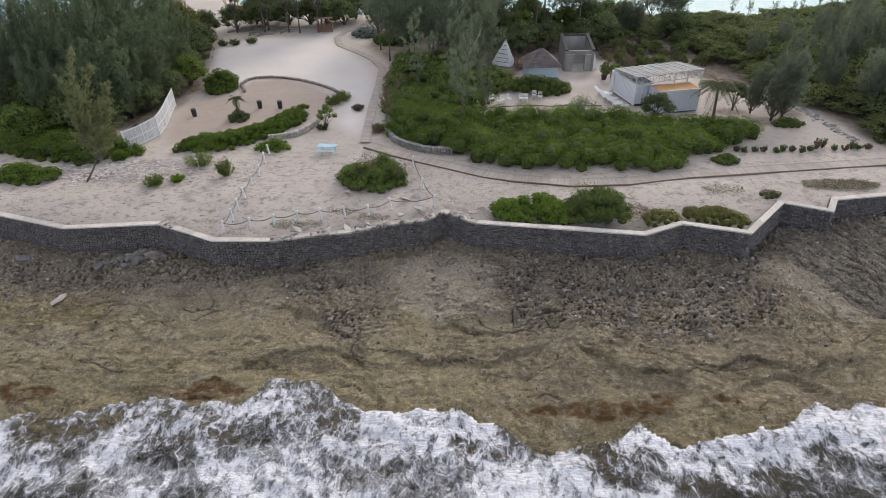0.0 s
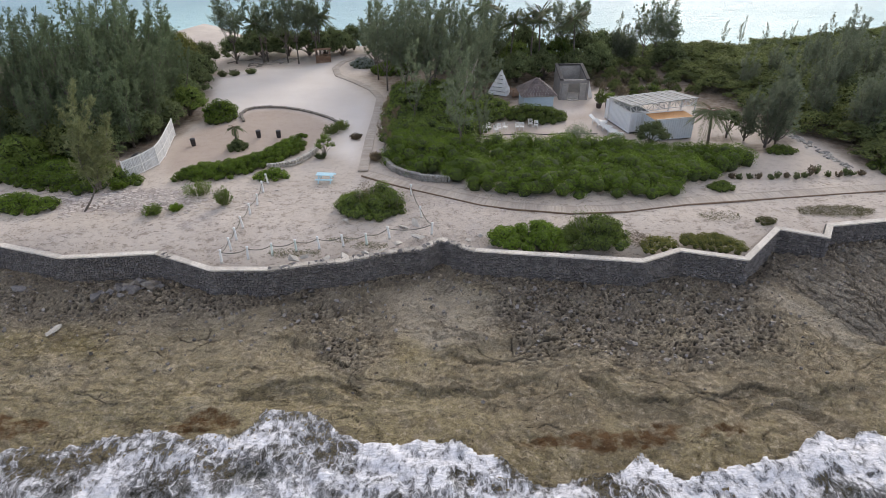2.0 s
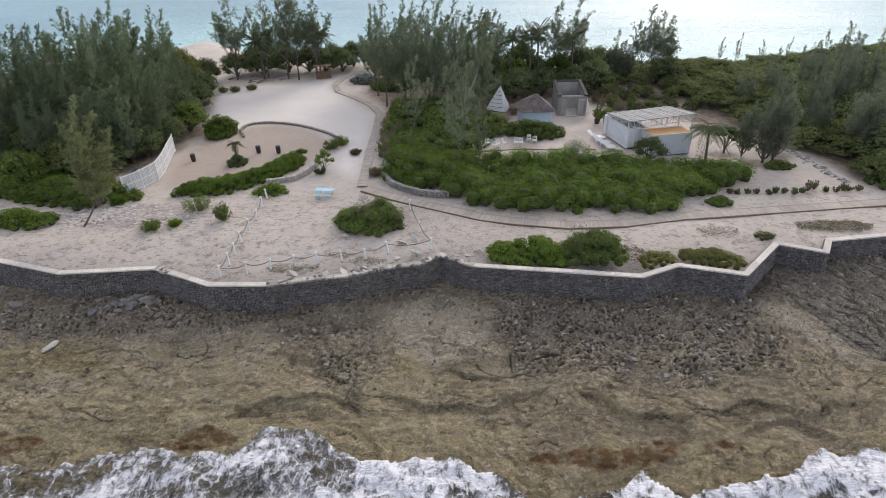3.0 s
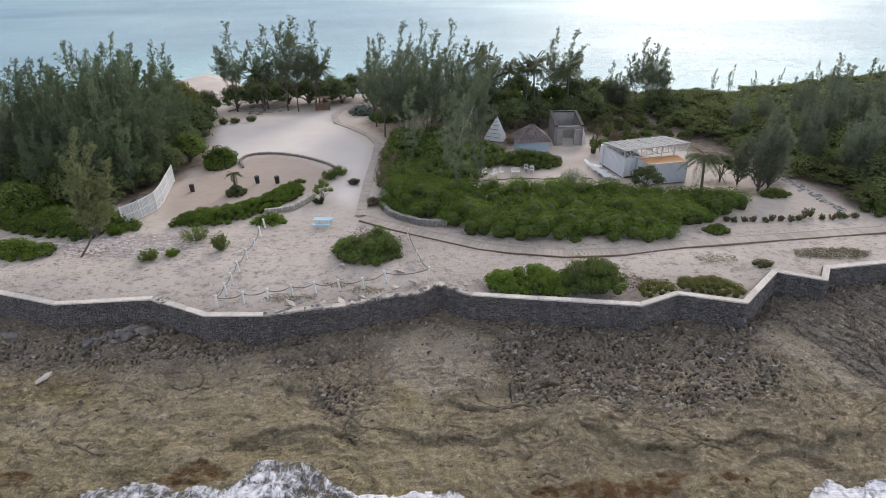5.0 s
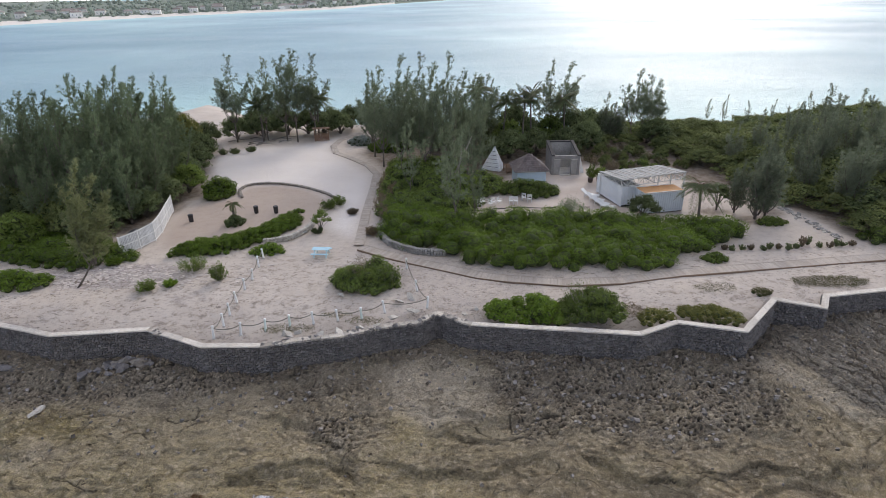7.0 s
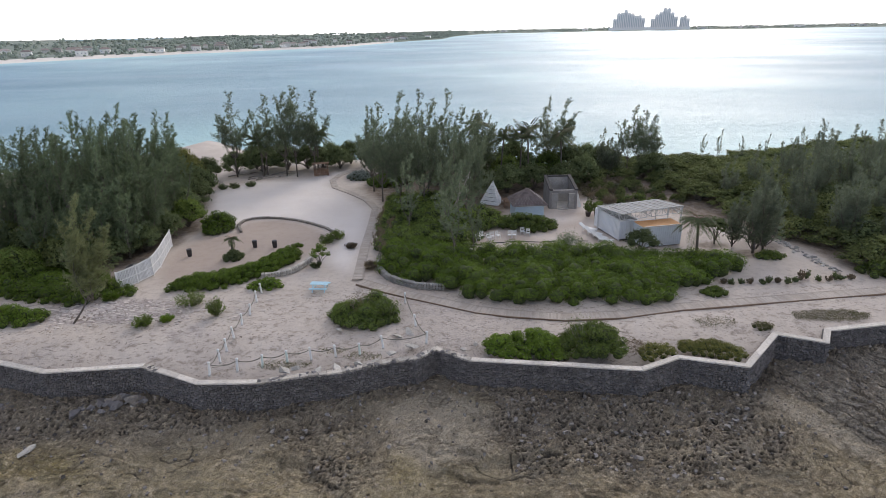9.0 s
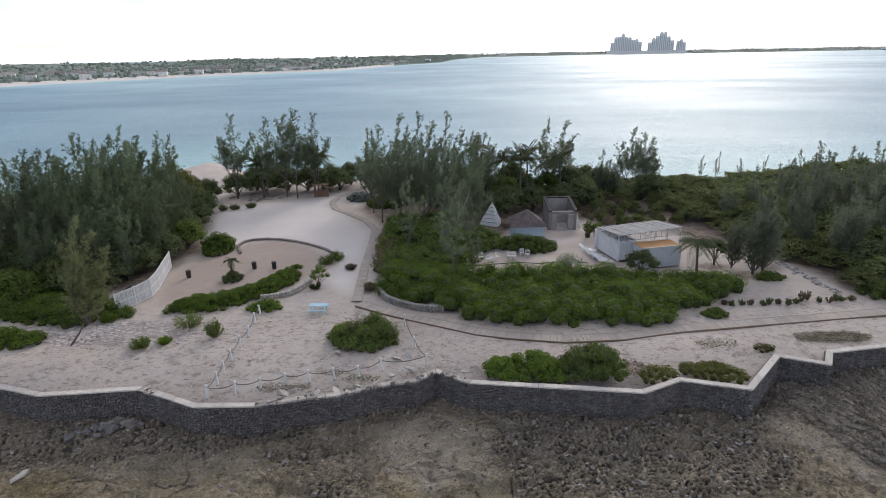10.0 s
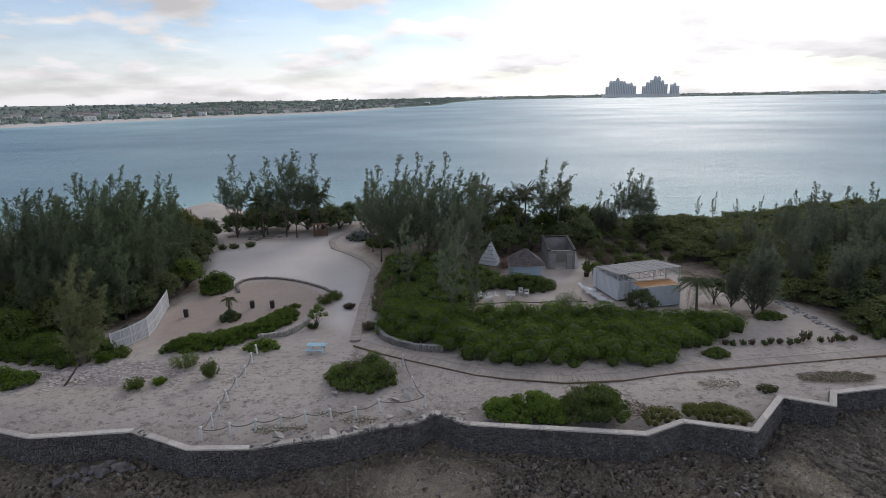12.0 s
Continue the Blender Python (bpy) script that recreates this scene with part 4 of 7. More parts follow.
def coast_y(x):
    for (x1, y1), (x2, y2) in zip(COAST, COAST[1:]):
        if x1 <= x <= x2:
            return y1 + (y2 - y1) * (x - x1) / (x2 - x1)
    return COAST[0][1] if x < COAST[0][0] else COAST[-1][1]


sea = sheet("water", ticks((-4500, -600, 130), (-600, -90, 25), (-90, -36, 3), (-36, 36, 0.2), (36, 90, 3), (90, 600, 30), (600, 4500, 190)),
            ticks((-1500, -80, 200), (-80, 2, 8), (2, 9, 0.5), (9, 28, 0.2), (28, 40, 1.0), (40, 200, 6), (200, 1200, 30), (1200, 4600, 120)),
            sea_z, M_SEA, {"foam": foam_at, "surf": lambda x, y: 1.0 if y < 34 and abs(x) < 120 else 0.0, "shallow": shallow_at,
                               "thin": lambda x, y: max(0.0, min(0.93, 1.15 - (swash_line(x) - y) / 4.2)) if y < 34 and abs(x) < 90 else 0.0})
tagged(sea, "grey blue sea with white foaming surf on the rocks", "sea", kind="structure")


# ---- vegetation makers ----
def rng(seed):
    return np.random.default_rng(seed)


def leaf_quads(C, D, N, length, width):
    """Diamond leaves: centres C, axis D, face normal N."""
    D = D / np.linalg.norm(D, axis=1, keepdims=True)
    S = np.cross(D, N)
    S /= np.linalg.norm(S, axis=1, keepdims=True) + 1e-9
    L, W = np.asarray(length).reshape(-1, 1) / 2, np.asarray(width).reshape(-1, 1) / 2
    V = np.stack([C - D * L, C + S * W, C + D * L, C - S * W], axis=1).reshape(-1, 3)
    n = len(C)
    F = np.arange(4 * n).reshape(n, 4)
    return V, F


def rand_dirs(r, n):
    d = r.normal(size=(n, 3))
    return d / np.linalg.norm(d, axis=1, keepdims=True)


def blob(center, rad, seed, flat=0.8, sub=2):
    """A lumpy low-poly ball: a solid dark core added for the twigs and shade inside a clump."""
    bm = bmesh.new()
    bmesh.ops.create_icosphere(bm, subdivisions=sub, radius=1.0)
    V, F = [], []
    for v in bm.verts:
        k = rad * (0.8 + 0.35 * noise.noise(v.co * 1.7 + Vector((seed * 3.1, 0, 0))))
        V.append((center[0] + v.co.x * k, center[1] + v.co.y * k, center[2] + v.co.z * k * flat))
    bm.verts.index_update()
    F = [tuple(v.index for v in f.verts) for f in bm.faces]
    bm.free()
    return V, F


def np_mesh(name, V, F, mat, parent=None):
    me = bpy.data.meshes.new(name)
    V, F = np.asarray(V, dtype=np.float32), np.asarray(F, dtype=np.int32)
    me.vertices.add(len(V))
    me.vertices.foreach_set("co", V.ravel())
    k = F.shape[1]
    me.loops.add(F.size)
    me.loops.foreach_set("vertex_index", F.ravel())
    me.polygons.add(len(F))
    me.polygons.foreach_set("loop_start", np.arange(0, F.size, k, dtype=np.int32))
    me.update(calc_edges=True)
    me.materials.append(mat)
    ob = new(name, me)
    if parent:
        ob.parent = parent
    return ob


def clump_leaves(r, centre, rad, n, size, flat=0.8, ragged=0.18):
    d = rand_dirs(r, n)
    d[:, 2] = np.abs(d[:, 2]) * 1.0 - 0.25 * (r.random(n) < 0.4)
    d /= np.linalg.norm(d, axis=1, keepdims=True)
    k = rad * (0.86 + ragged * r.normal(size=(n, 1)))
    C = np.asarray(centre) + d * k * np.array([1, 1, flat])
    N = d + 0.5 * rand_dirs(r, n)
    A = np.cross(N, rand_dirs(r, n)) + 0.35 * np.array([0, 0, 1])
    s = size * r.uniform(0.7, 1.35, n)
    return C, A, N, s


def shrub_mass(name, poly, height, seed, mat, leaf=0.15, per=150, gap=0.9, label="", category="shrub", kind="", group="", wide=0.55, core=True, even=0.0, rim=0.42):
    """A low thicket filling an outline: many rounded clumps of leaves, lower at the rim."""
    r = rng(seed)
    xs, ys = [p[0] for p in poly], [p[1] for p in poly]
    top = empty(name)
    CC, AA, NN, SS, cores = [], [], [], [], []
    area = (max(xs) - min(xs)) * (max(ys) - min(ys))
    spots, tries = [], 0
    while tries < area / (gap * gap) * 14 + 60:
        tries += 1
        x, y = r.uniform(min(xs), max(xs)), r.uniform(min(ys), max(ys))
        if not inside(poly, x, y) or any((x - a) ** 2 + (y - b) ** 2 < (gap * 0.72) ** 2 for a, b in spots):
            continue
        spots.append((x, y))
    mounds = [spots[i] for i in range(0, len(spots), 5)]
    for x, y in spots:
        d = edge_dist(poly, x, y)
        swell = max(0.0, 1 - min(((x - a) ** 2 + (y - b) ** 2 for a, b in mounds), default=0.0) / (gap * 1.7) ** 2)
        rad = gap * r.uniform(0.62, 1.0)
        h = height * min(1.0, rim + d / (height * 1.3)) * r.uniform(0.88, 1.06) * (0.68 + 0.42 * swell + 0.25 * even * (1 - swell)) * (1 + 0.35 * (1 - even) * noise.noise((x * 0.3, y * 0.3, seed)))
        rad = min(rad, max(0.28, h * 0.75, gap * 0.62))
        z = max(rad * 0.28, h - rad * 0.75)
        n = int(per * (rad / gap) ** 2 * (1.25 if d < 1.5 else 1.0))
        C, A, N, s = clump_leaves(r, (x, y, z), rad, n, leaf, ragged=0.09)
        CC.append(C), AA.append(A), NN.append(N), SS.append(s)
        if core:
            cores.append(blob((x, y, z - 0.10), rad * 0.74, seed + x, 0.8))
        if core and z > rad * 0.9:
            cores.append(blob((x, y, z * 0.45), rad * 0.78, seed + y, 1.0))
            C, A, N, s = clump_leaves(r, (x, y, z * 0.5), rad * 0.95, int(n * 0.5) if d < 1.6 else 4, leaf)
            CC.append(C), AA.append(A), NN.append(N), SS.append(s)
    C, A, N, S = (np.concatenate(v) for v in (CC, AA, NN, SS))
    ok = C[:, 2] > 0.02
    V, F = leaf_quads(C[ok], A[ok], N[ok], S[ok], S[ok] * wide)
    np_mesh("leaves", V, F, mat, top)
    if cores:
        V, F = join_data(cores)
        tagged(data_ob("twig_shade_core", V, F, M_SHADE_CORE, top, smooth=True), kind="stuff")
    return tagged(top, label, category, group, kind)


def oval(cx, cy, rx, ry, seed=0, n=14, turn=0.0):
    out = []
    for i in range(n):
        a = 2 * math.pi * i / n
        k = 1 + 0.16 * noise.noise((math.cos(a) * 1.3 + seed, math.sin(a) * 1.3, seed * 0.7))
        x, y = math.cos(a) * rx * k, math.sin(a) * ry * k
        out.append((cx + x * math.cos(turn) - y * math.sin(turn), cy + x * math.sin(turn) + y * math.cos(turn)))
    return out


def needle_tufts(r, P, D, n, length, width, spread=0.42, droop=0.06):
    """Thin pointed sprays bursting from points P along D."""
    k = len(P) * n
    C = np.repeat(P, n, axis=0) + 0.07 * r.normal(size=(k, 3))
    A = np.repeat(D, n, axis=0) + spread * r.normal(size=(k, 3)) + np.array([0.10, 0, -droop])
    A /= np.linalg.norm(A, axis=1, keepdims=True)
    S = np.cross(A, rand_dirs(r, k))
    S /= np.linalg.norm(S, axis=1, keepdims=True) + 1e-9
    L = (length * r.uniform(0.6, 1.3, k))[:, None]
    W = (width * r.uniform(0.7, 1.3, k))[:, None] / 2
    V = np.stack([C + S * W, C + A * L, C - S * W], axis=1).reshape(-1, 3)
    return V, np.arange(3 * k).reshape(k, 3)


def casuarina(name, h, seed, leaders=5, wide=2.6, low=0.06, thick=1.0, label="", mat=None, foot=(0.0, 0.0), taper=0.55, wind=1.0):
    """A sheoak: a trunk that splits into several leaders, each a pointed plume of short upswept sprays combed by the wind."""
    r = rng(seed)
    top = empty(name)
    woods, P, D = [], [], []
    fork = h * (0.10 + 0.5 * low)
    slim = 1.0 if low < 0.1 else 0.1
    start = fork * (0.5 if low < 0.1 else 1.1)
    woods.append(tube_data([(foot[0], foot[1], -0.3), (foot[0] * 0.45 + 0.03, foot[1] * 0.45 + 0.02, fork * 0.6), (0.05, 0, fork * 1.4)], [(0.008 + 0.011 * slim) * h, (0.006 + 0.010 * slim) * h, (0.005 + 0.007 * slim) * h], 7))
    for f in range(leaders):
        a = f * 2.4 + r.uniform(-0.5, 0.5)
        out = wide * (0.2 if f == 0 else r.uniform(0.4, 1.2))
        hh = h * (1.0 if f == 0 else r.uniform(0.58, 0.98) - 0.10 * out / wide)
        lean = (0.03 + 0.06 * r.normal()) * hh * wind
        n = 9
        pts = []
        for i in range(n):
            s = i / (n - 1)
            bow = s ** 0.6
            pts.append(Vector((math.cos(a) * out * bow + lean * s + 0.5 * wind * s ** 4 + 0.28 * math.sin(6 * s + f), math.sin(a) * out * bow + 0.28 * math.cos(5 * s + f), start + (hh - start) * s)))
        woods.append(tube_data(pts, [max(0.012, (0.004 + 0.004 * slim) * h * (1 - 0.95 * i / (n - 1))) for i in range(n)], 5))

        def on(s):
            q = s * (n - 1)
            k = min(n - 2, int(q))
            return pts[k].lerp(pts[k + 1], q - k)

        rmax = wide * r.uniform(0.55, 0.9)
        count = int(34 * thick * (h / 13))
        for b_ in range(count):
            s = low + (0.98 - low) * ((b_ + r.random()) / count) ** 0.85
            ang = b_ * 2.4 + r.uniform(-0.6, 0.6)
            L = rmax * (1 - s) ** taper * (0.6 + 0.4 * min(1.0, s * 4)) * r.choice((0.25, 0.5, 1.0, 1.6)) * r.uniform(0.7, 1.25) + 0.22
            rise = 0.5 + 1.2 * s * s + r.uniform(-0.5, 0.7)
            way = Vector((math.cos(ang) + 0.24 * wind, math.sin(ang), rise)).normalized()
            c0 = on(s)
            knee = c0 + way * L * 0.55
            tip = knee + (way + Vector((0.18 * wind, 0, 0.45))).normalized() * L * 0.5
            if L > 0.6:
                woods.append(tube_data([c0, knee, tip], [0.018, 0.011, 0.004], 3))
            m = max(3, int(L * 6.5))
            for j in range(m):
                u = 0.22 + 0.78 * (j + r.random()) / m
                w = 0.05 + 0.13 * L * (1 - 0.6 * u)
                base = c0.lerp(knee, u / 0.6) if u < 0.6 else knee.lerp(tip, (u - 0.6) / 0.4)
                P.append(tuple(base + Vector(r.normal(size=3) * w)))
                dd = Vector(way) * 0.75 + Vector(r.normal(size=3) * 0.42) + Vector((0.12, 0, 0.22))
                D.append(tuple(dd.normalized()))
        for j in range(9):
            P.append(tuple(on(1 - 0.022 * j) + Vector(r.normal(size=3) * 0.03)))
            D.append((0.35 * wind, 0, 1.0))
    V, F = join_data(woods)
    data_ob("trunk", V, F, M_BARK, top, smooth=True)
    V, F = needle_tufts(r, np.array(P), np.array(D), 10, 0.33, 0.056)
    np_mesh("crown", V, F, mat or F_CASU, top)
    return tagged(top, label or "tall feathery grey green casuarina tree", "tree", "casuarina trees")


def leafy_tree(name, h, wide, seed, mat, leaf=0.2, clumps=16, per=150, label="", group="", trunks=2, category="tree", low=0.35, flat=0.75, core=0.66):
    """A spreading tree: forked trunk, limbs to each clump and loose rounded clumps of leaves."""
    r = rng(seed)
    top = empty(name)
    woods, cores, CC, AA, NN, SS = [], [], [], [], [], []
    feet = [(0.18 * r.normal(), 0.18 * r.normal()) for _ in range(trunks)]
    for i in range(clumps):
        a, k = i * 2.4 + r.uniform(-0.4, 0.4), math.sqrt((i + 0.5) / clumps)
        rad = wide * r.uniform(0.24, 0.36)
        x, y = math.cos(a) * (wide - rad) * k, math.sin(a) * (wide - rad) * k
        z = h * (low + (1 - low) * (1 - 0.62 * k * k) * r.uniform(0.75, 1.0)) - rad * 0.6
        fx, fy = feet[i % trunks]
        mid = (fx * 0.6 + x * 0.35, fy * 0.6 + y * 0.35, z * 0.5)
        woods.append(tube_data([(fx, fy, -0.2), (fx * 1.1 + x * 0.1, fy * 1.1 + y * 0.1, z * 0.25), mid, (x, y, z)], [0.02 * h + 0.02, 0.016 * h, 0.011 * h, 0.012], 4))
        C, A, N, s = clump_leaves(r, (x, y, z), rad, per, leaf, flat, 0.24)
        CC.append(C), AA.append(A), NN.append(N), SS.append(s)
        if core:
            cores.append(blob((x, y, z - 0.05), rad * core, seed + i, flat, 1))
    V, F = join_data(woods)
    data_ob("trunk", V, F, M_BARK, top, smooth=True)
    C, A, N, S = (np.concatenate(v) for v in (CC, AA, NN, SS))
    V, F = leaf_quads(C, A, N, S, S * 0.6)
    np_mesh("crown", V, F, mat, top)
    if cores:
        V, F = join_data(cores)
        tagged(data_ob("twig_shade_core", V, F, M_SHADE_CORE, top, smooth=True), kind="stuff")
    return tagged(top, label, category, group)


def twiggy_bush(name, h, wide, seed, mat, stems=34, label="", group="", category="bush", leaf=0.16, per=26, wood=None):
    """An upright open bush of thin stems with small leaves."""
    r = rng(seed)
    top = empty(name)
    woods, CC, AA, NN, SS = [], [], [], [], []
    for i in range(stems):
        a, k = r.uniform(0, 6.28), math.sqrt(r.random())
        tip = Vector((math.cos(a) * wide * k, math.sin(a) * wide * k, h * (1 - 0.45 * k * k) * r.uniform(0.75, 1.05)))
        foot = Vector((tip.x * 0.18, tip.y * 0.18, -0.05))
        mid = foot.lerp(tip, 0.5) + Vector((tip.x * 0.12, tip.y * 0.12, 0))
        woods.append(tube_data([foot, mid, tip], [0.022, 0.014, 0.005], 3))
        u = r.uniform(0.25, 1.0, per)
        B = np.array([(foot.lerp(mid, t * 2) if t < 0.5 else mid.lerp(tip, t * 2 - 1)) for t in u])
        B += 0.10 * wide * r.normal(size=B.shape)
        B[:, 2] = np.maximum(B[:, 2], 0.04)
        CC.append(B), AA.append(np.array([tip.x, tip.y, h * 0.7]) / h + 0.6 * rand_dirs(r, per)), NN.append(rand_dirs(r, per)), SS.append(leaf * r.uniform(0.6, 1.3, per))
    V, F = join_data(woods)
    data_ob("branchwork", V, F, wood or M_BARK, top)
    C, A, N, S = (np.concatenate(v) for v in (CC, AA, NN, SS))
    V, F = leaf_quads(C, A, N, S, S * 0.42)
    np_mesh("leaves", V, F, mat, top)
    return tagged(top, label, category, group)


def palm(name, h, seed, fronds=17, length=2.6, label="", group="", bend=0.5):
    r = rng(seed)
    top = empty(name)
    n = 9
    pts = [(bend * (s ** 2), 0.15 * math.sin(2.5 * s), h * s - (0.2 if s == 0 else 0)) for s in np.linspace(0, 1, n)]
    V, F = tube_data(pts, [0.17 - 0.07 * s + (0.06 if s == 0 else 0) for s in np.linspace(0, 1, n)], 8)
    data_ob("trunk", V, F, M_BARK, top, smooth=True)
    head = Vector(pts[-1])
    for i in range(fronds):
        a = i * 2.4 + r.uniform(-0.2, 0.2)
        rise = r.uniform(-0.45, 1.2) if h < 5 else r.uniform(-0.7, 1.6)
        L = length * r.uniform(0.8, 1.15)
        out = Vector((math.cos(a), math.sin(a), 0))
        sp = []
        for j in range(9):
            u = j / 8
            sp.append(head + out * L * u * (0.95 - 0.2 * max(0, rise) * u) + Vector((0, 0, rise * L * 0.62 * u - L * (0.62 if h < 5 else 0.36) * u * u)))
        rv, rf = tube_data(sp, [0.03 * (1 - 0.8 * j / 8) for j in range(9)], 3)
        C, A, N, S = [], [], [], []
        side = Vector((-out.y, out.x, 0))
        for j in range(2, 40):
            u = j / 40
            q = u * 8
            p0 = sp[int(q)].lerp(sp[min(8, int(q) + 1)], q - int(q))
            ll = 0.78 * math.sin(math.pi * (0.12 + 0.84 * u)) * (length / 2.6)
            for sg in (-1, 1):
                d = (side * sg * 0.85 + out * 0.55 + Vector((0, 0, -0.38 + 0.1 * r.normal()))).normalized()
                C.append(p0 + d * ll / 2), A.append(d), N.append(Vector((0, 0, 1)) + out * 0.3), S.append(ll)
        V, F = leaf_quads(np.array(C), np.array(A), np.array(N), np.array(S), np.full(len(S), 0.06 if h < 5 else 0.12))
        fo = np_mesh("frond", V, F, F_PALM, top)
        data_ob("midrib", rv, rf, M_BROWN, fo)
    return tagged(top, label, "palm tree", group)


# ---- sea wall ----
def offset_line(pts, d):
    """The line moved d to its left (inland), mitred."""
    out = []
    for i, (x, y) in enumerate(pts):
        a = Vector(pts[max(0, i - 1)])
        c = Vector(pts[min(len(pts) - 1, i + 1)])
        p = Vector((x, y))
        n1 = (p - a).normalized() if i else (c - p).normalized()
        n2 = (c - p).normalized() if i < len(pts) - 1 else n1
        t = (n1 + n2).normalized()
        nrm = Vector((-t.y, t.x))
        k = d / max(0.5, nrm.dot(Vector((-n1.y, n1.x))))
        out.append((x + nrm.x * k, y + nrm.y * k))
    return out


def prism_line(front, back, z0, z1):
    V, F = [], []
    n = len(front)
    for (a, b), (c, d) in zip(front, back):
        V += [(a, b, z0), (c, d, z0), (c, d, z1), (a, b, z1)]
    for i in range(n - 1):
        o, p = i * 4, i * 4 + 4
        for k in range(4):
            q = (k + 1) % 4
            F.append((o + k, p + k, p + q, o + q))
    F += [(0, 3, 2, 1), (n * 4 - 4, n * 4 - 3, n * 4 - 2, n * 4 - 1)][::-1]
    return V, F


def stone_variant(i):
    """A rough block, 1 x 1 x 1, face towards -y, its edges knocked off."""
    r = rng(900 + i)
    V = []
    for s, yy in ((0.94, 0.5), (1.0, -0.05), (0.66, -0.5)):
        for x, z in ((-0.5, -0.5), (0.5, -0.5), (0.5, 0.5), (-0.5, 0.5)):
            V.append((x * s + r.normal() * 0.055, yy + r.normal() * 0.07, z * s + r.normal() * 0.055))
    F = [(8, 9, 10, 11)]
    for a, b in ((0, 4), (4, 8)):
        for k in range(4):
            q = (k + 1) % 4
            F.append((a + k, a + q, b + q, b + k))
    return V, F


VARIANTS = [stone_variant(i) for i in range(10)]
seawall = data_ob("seawall", *prism_line(offset_line(WALL, 0.10), offset_line(WALL, 0.55), -4.2, WALL_TOP - 0.14), M_MORTAR)
tagged(seawall, "dark rubble stone sea wall with a pale rendered cap", "sea wall", kind="structure")
r = rng(77)
near_stones, rest = [], []
for (x1, y1), (x2, y2) in zip(WALL, WALL[1:]):
    L, hd = math.hypot(x2 - x1, y2 - y1), math.atan2(y2 - y1, x2 - x1)
    if x2 < -45 or x1 > 45:
        continue
    z = -2.75
    while z < WALL_TOP - 0.16:
        hgt = min(r.uniform(0.10, 0.22), WALL_TOP - 0.13 - z)
        s = r.uniform(-0.1, 0.1)
        while s < L - 0.05:
            wd = r.uniform(0.13, 0.36)
            m = Matrix.Translation((x1 + math.cos(hd) * (s + wd / 2), y1 + math.sin(hd) * (s + wd / 2), z + hgt / 2 + r.normal() * 0.03)) @ pose(0, 0, 0, r.normal() * 6, r.normal() * 11, math.degrees(hd))
            m = m @ Matrix.Translation((0, 0.05, 0)) @ Matrix.Diagonal((wd * r.uniform(0.85, 1.08), r.uniform(0.13, 0.29), hgt * r.uniform(0.85, 1.1), 1))
            (near_stones if 2.2 < x1 + math.cos(hd) * s < 8.6 and z > -1.9 else rest).append((m, int(r.integers(10))))
            s += wd
        z += hgt


def capped(x):
    return x < -23.9 or -22.2 < x < -13.9 or x > 2.0


inner = offset_line(WALL, 0.47)
outer = offset_line(WALL, -0.03)
cap_slabs, rough_top = [], []
for i in range(len(WALL) - 1):
    o1, o2, i1, i2 = Vector(outer[i]), Vector(outer[i + 1]), Vector(inner[i]), Vector(inner[i + 1])
    L = (o2 - o1).length
    n = max(1, round(L / 2.6))
    for k in range(n):
        a, b = k / n + 0.0008, (k + 1) / n - 0.0008
        q = [o1.lerp(o2, a), o1.lerp(o2, b), i1.lerp(i2, b), i1.lerp(i2, a)]
        if capped((q[0].x + q[1].x) / 2):
            cap_slabs.append(q)
        else:
            rough_top.append(q)
for q in cap_slabs:
    bm = bmesh.new()
    zz = 0.006 * r.normal()
    lo = [bm.verts.new((p.x, p.y, WALL_TOP - 0.12)) for p in q]
    hi = [bm.verts.new((p.x, p.y, WALL_TOP + zz + 0.006 * r.normal())) for p in q]
    bm.faces.new(hi)
    for k in range(4):
        bm.faces.new((lo[k], lo[(k + 1) % 4], hi[(k + 1) % 4], hi[k]))
    bmesh.ops.bevel(bm, geom=[e for e in bm.edges if all(v in hi for v in e.verts)], offset=0.012, segments=1, affect="EDGES")
    part("cap_slab", bm, M_CAP, seawall)
crest = []
for q in rough_top:
    n = 5
    for k in range(n):
        a, b = q[0].lerp(q[1], (k + 0.01) / n), q[0].lerp(q[1], (k + 0.99) / n)
        c, d = q[3].lerp(q[2], (k + 0.99) / n), q[3].lerp(q[2], (k + 0.01) / n)
        z0 = WALL_TOP - 0.05 + 0.014 * r.normal()
        lo = [(p.x, p.y, WALL_TOP - 0.22) for p in (a, b, c, d)]
        hi = [(p.x + 0.02 * r.normal(), p.y + 0.02 * r.normal(), z0 + 0.012 * r.normal()) for p in (a, b, c, d)]
        crest.append((lo + hi, [(4, 5, 6, 7), (0, 1, 5, 4), (1, 2, 6, 5), (2, 3, 7, 6), (3, 0, 4, 7)]))
V, F = join_data(crest)
data_ob("worn_crest", V, F, surface("worn_crest_stone", (0.40, 0.36, 0.31), (0.54, 0.49, 0.43), (0.17, 0.15, 0.13), 1.6, 9, 0.9, 0.5, 0.02, vary=0.3, island=True), seawall)
for q in rough_top:
    for k in range(7):
        p = q[0].lerp(q[1], r.random()).lerp(q[3].lerp(q[2], r.random()), r.random())
        m = pose(p.x, p.y, WALL_TOP - 0.14 + 0.06 * r.random(), r.normal() * 14, r.normal() * 14, r.uniform(0, 360)) @ Matrix.Diagonal((r.uniform(0.2, 0.42), r.uniform(0.2, 0.35), r.uniform(0.12, 0.26), 1))
        rest.append((m, int(r.integers(10))))
V, F = join_data([([tuple(m @ Vector(p)) for p in VARIANTS[k][0]], VARIANTS[k][1]) for m, k in rest])
tagged(data_ob("stones", V, F, M_STONE_J, seawall), kind="stuff")

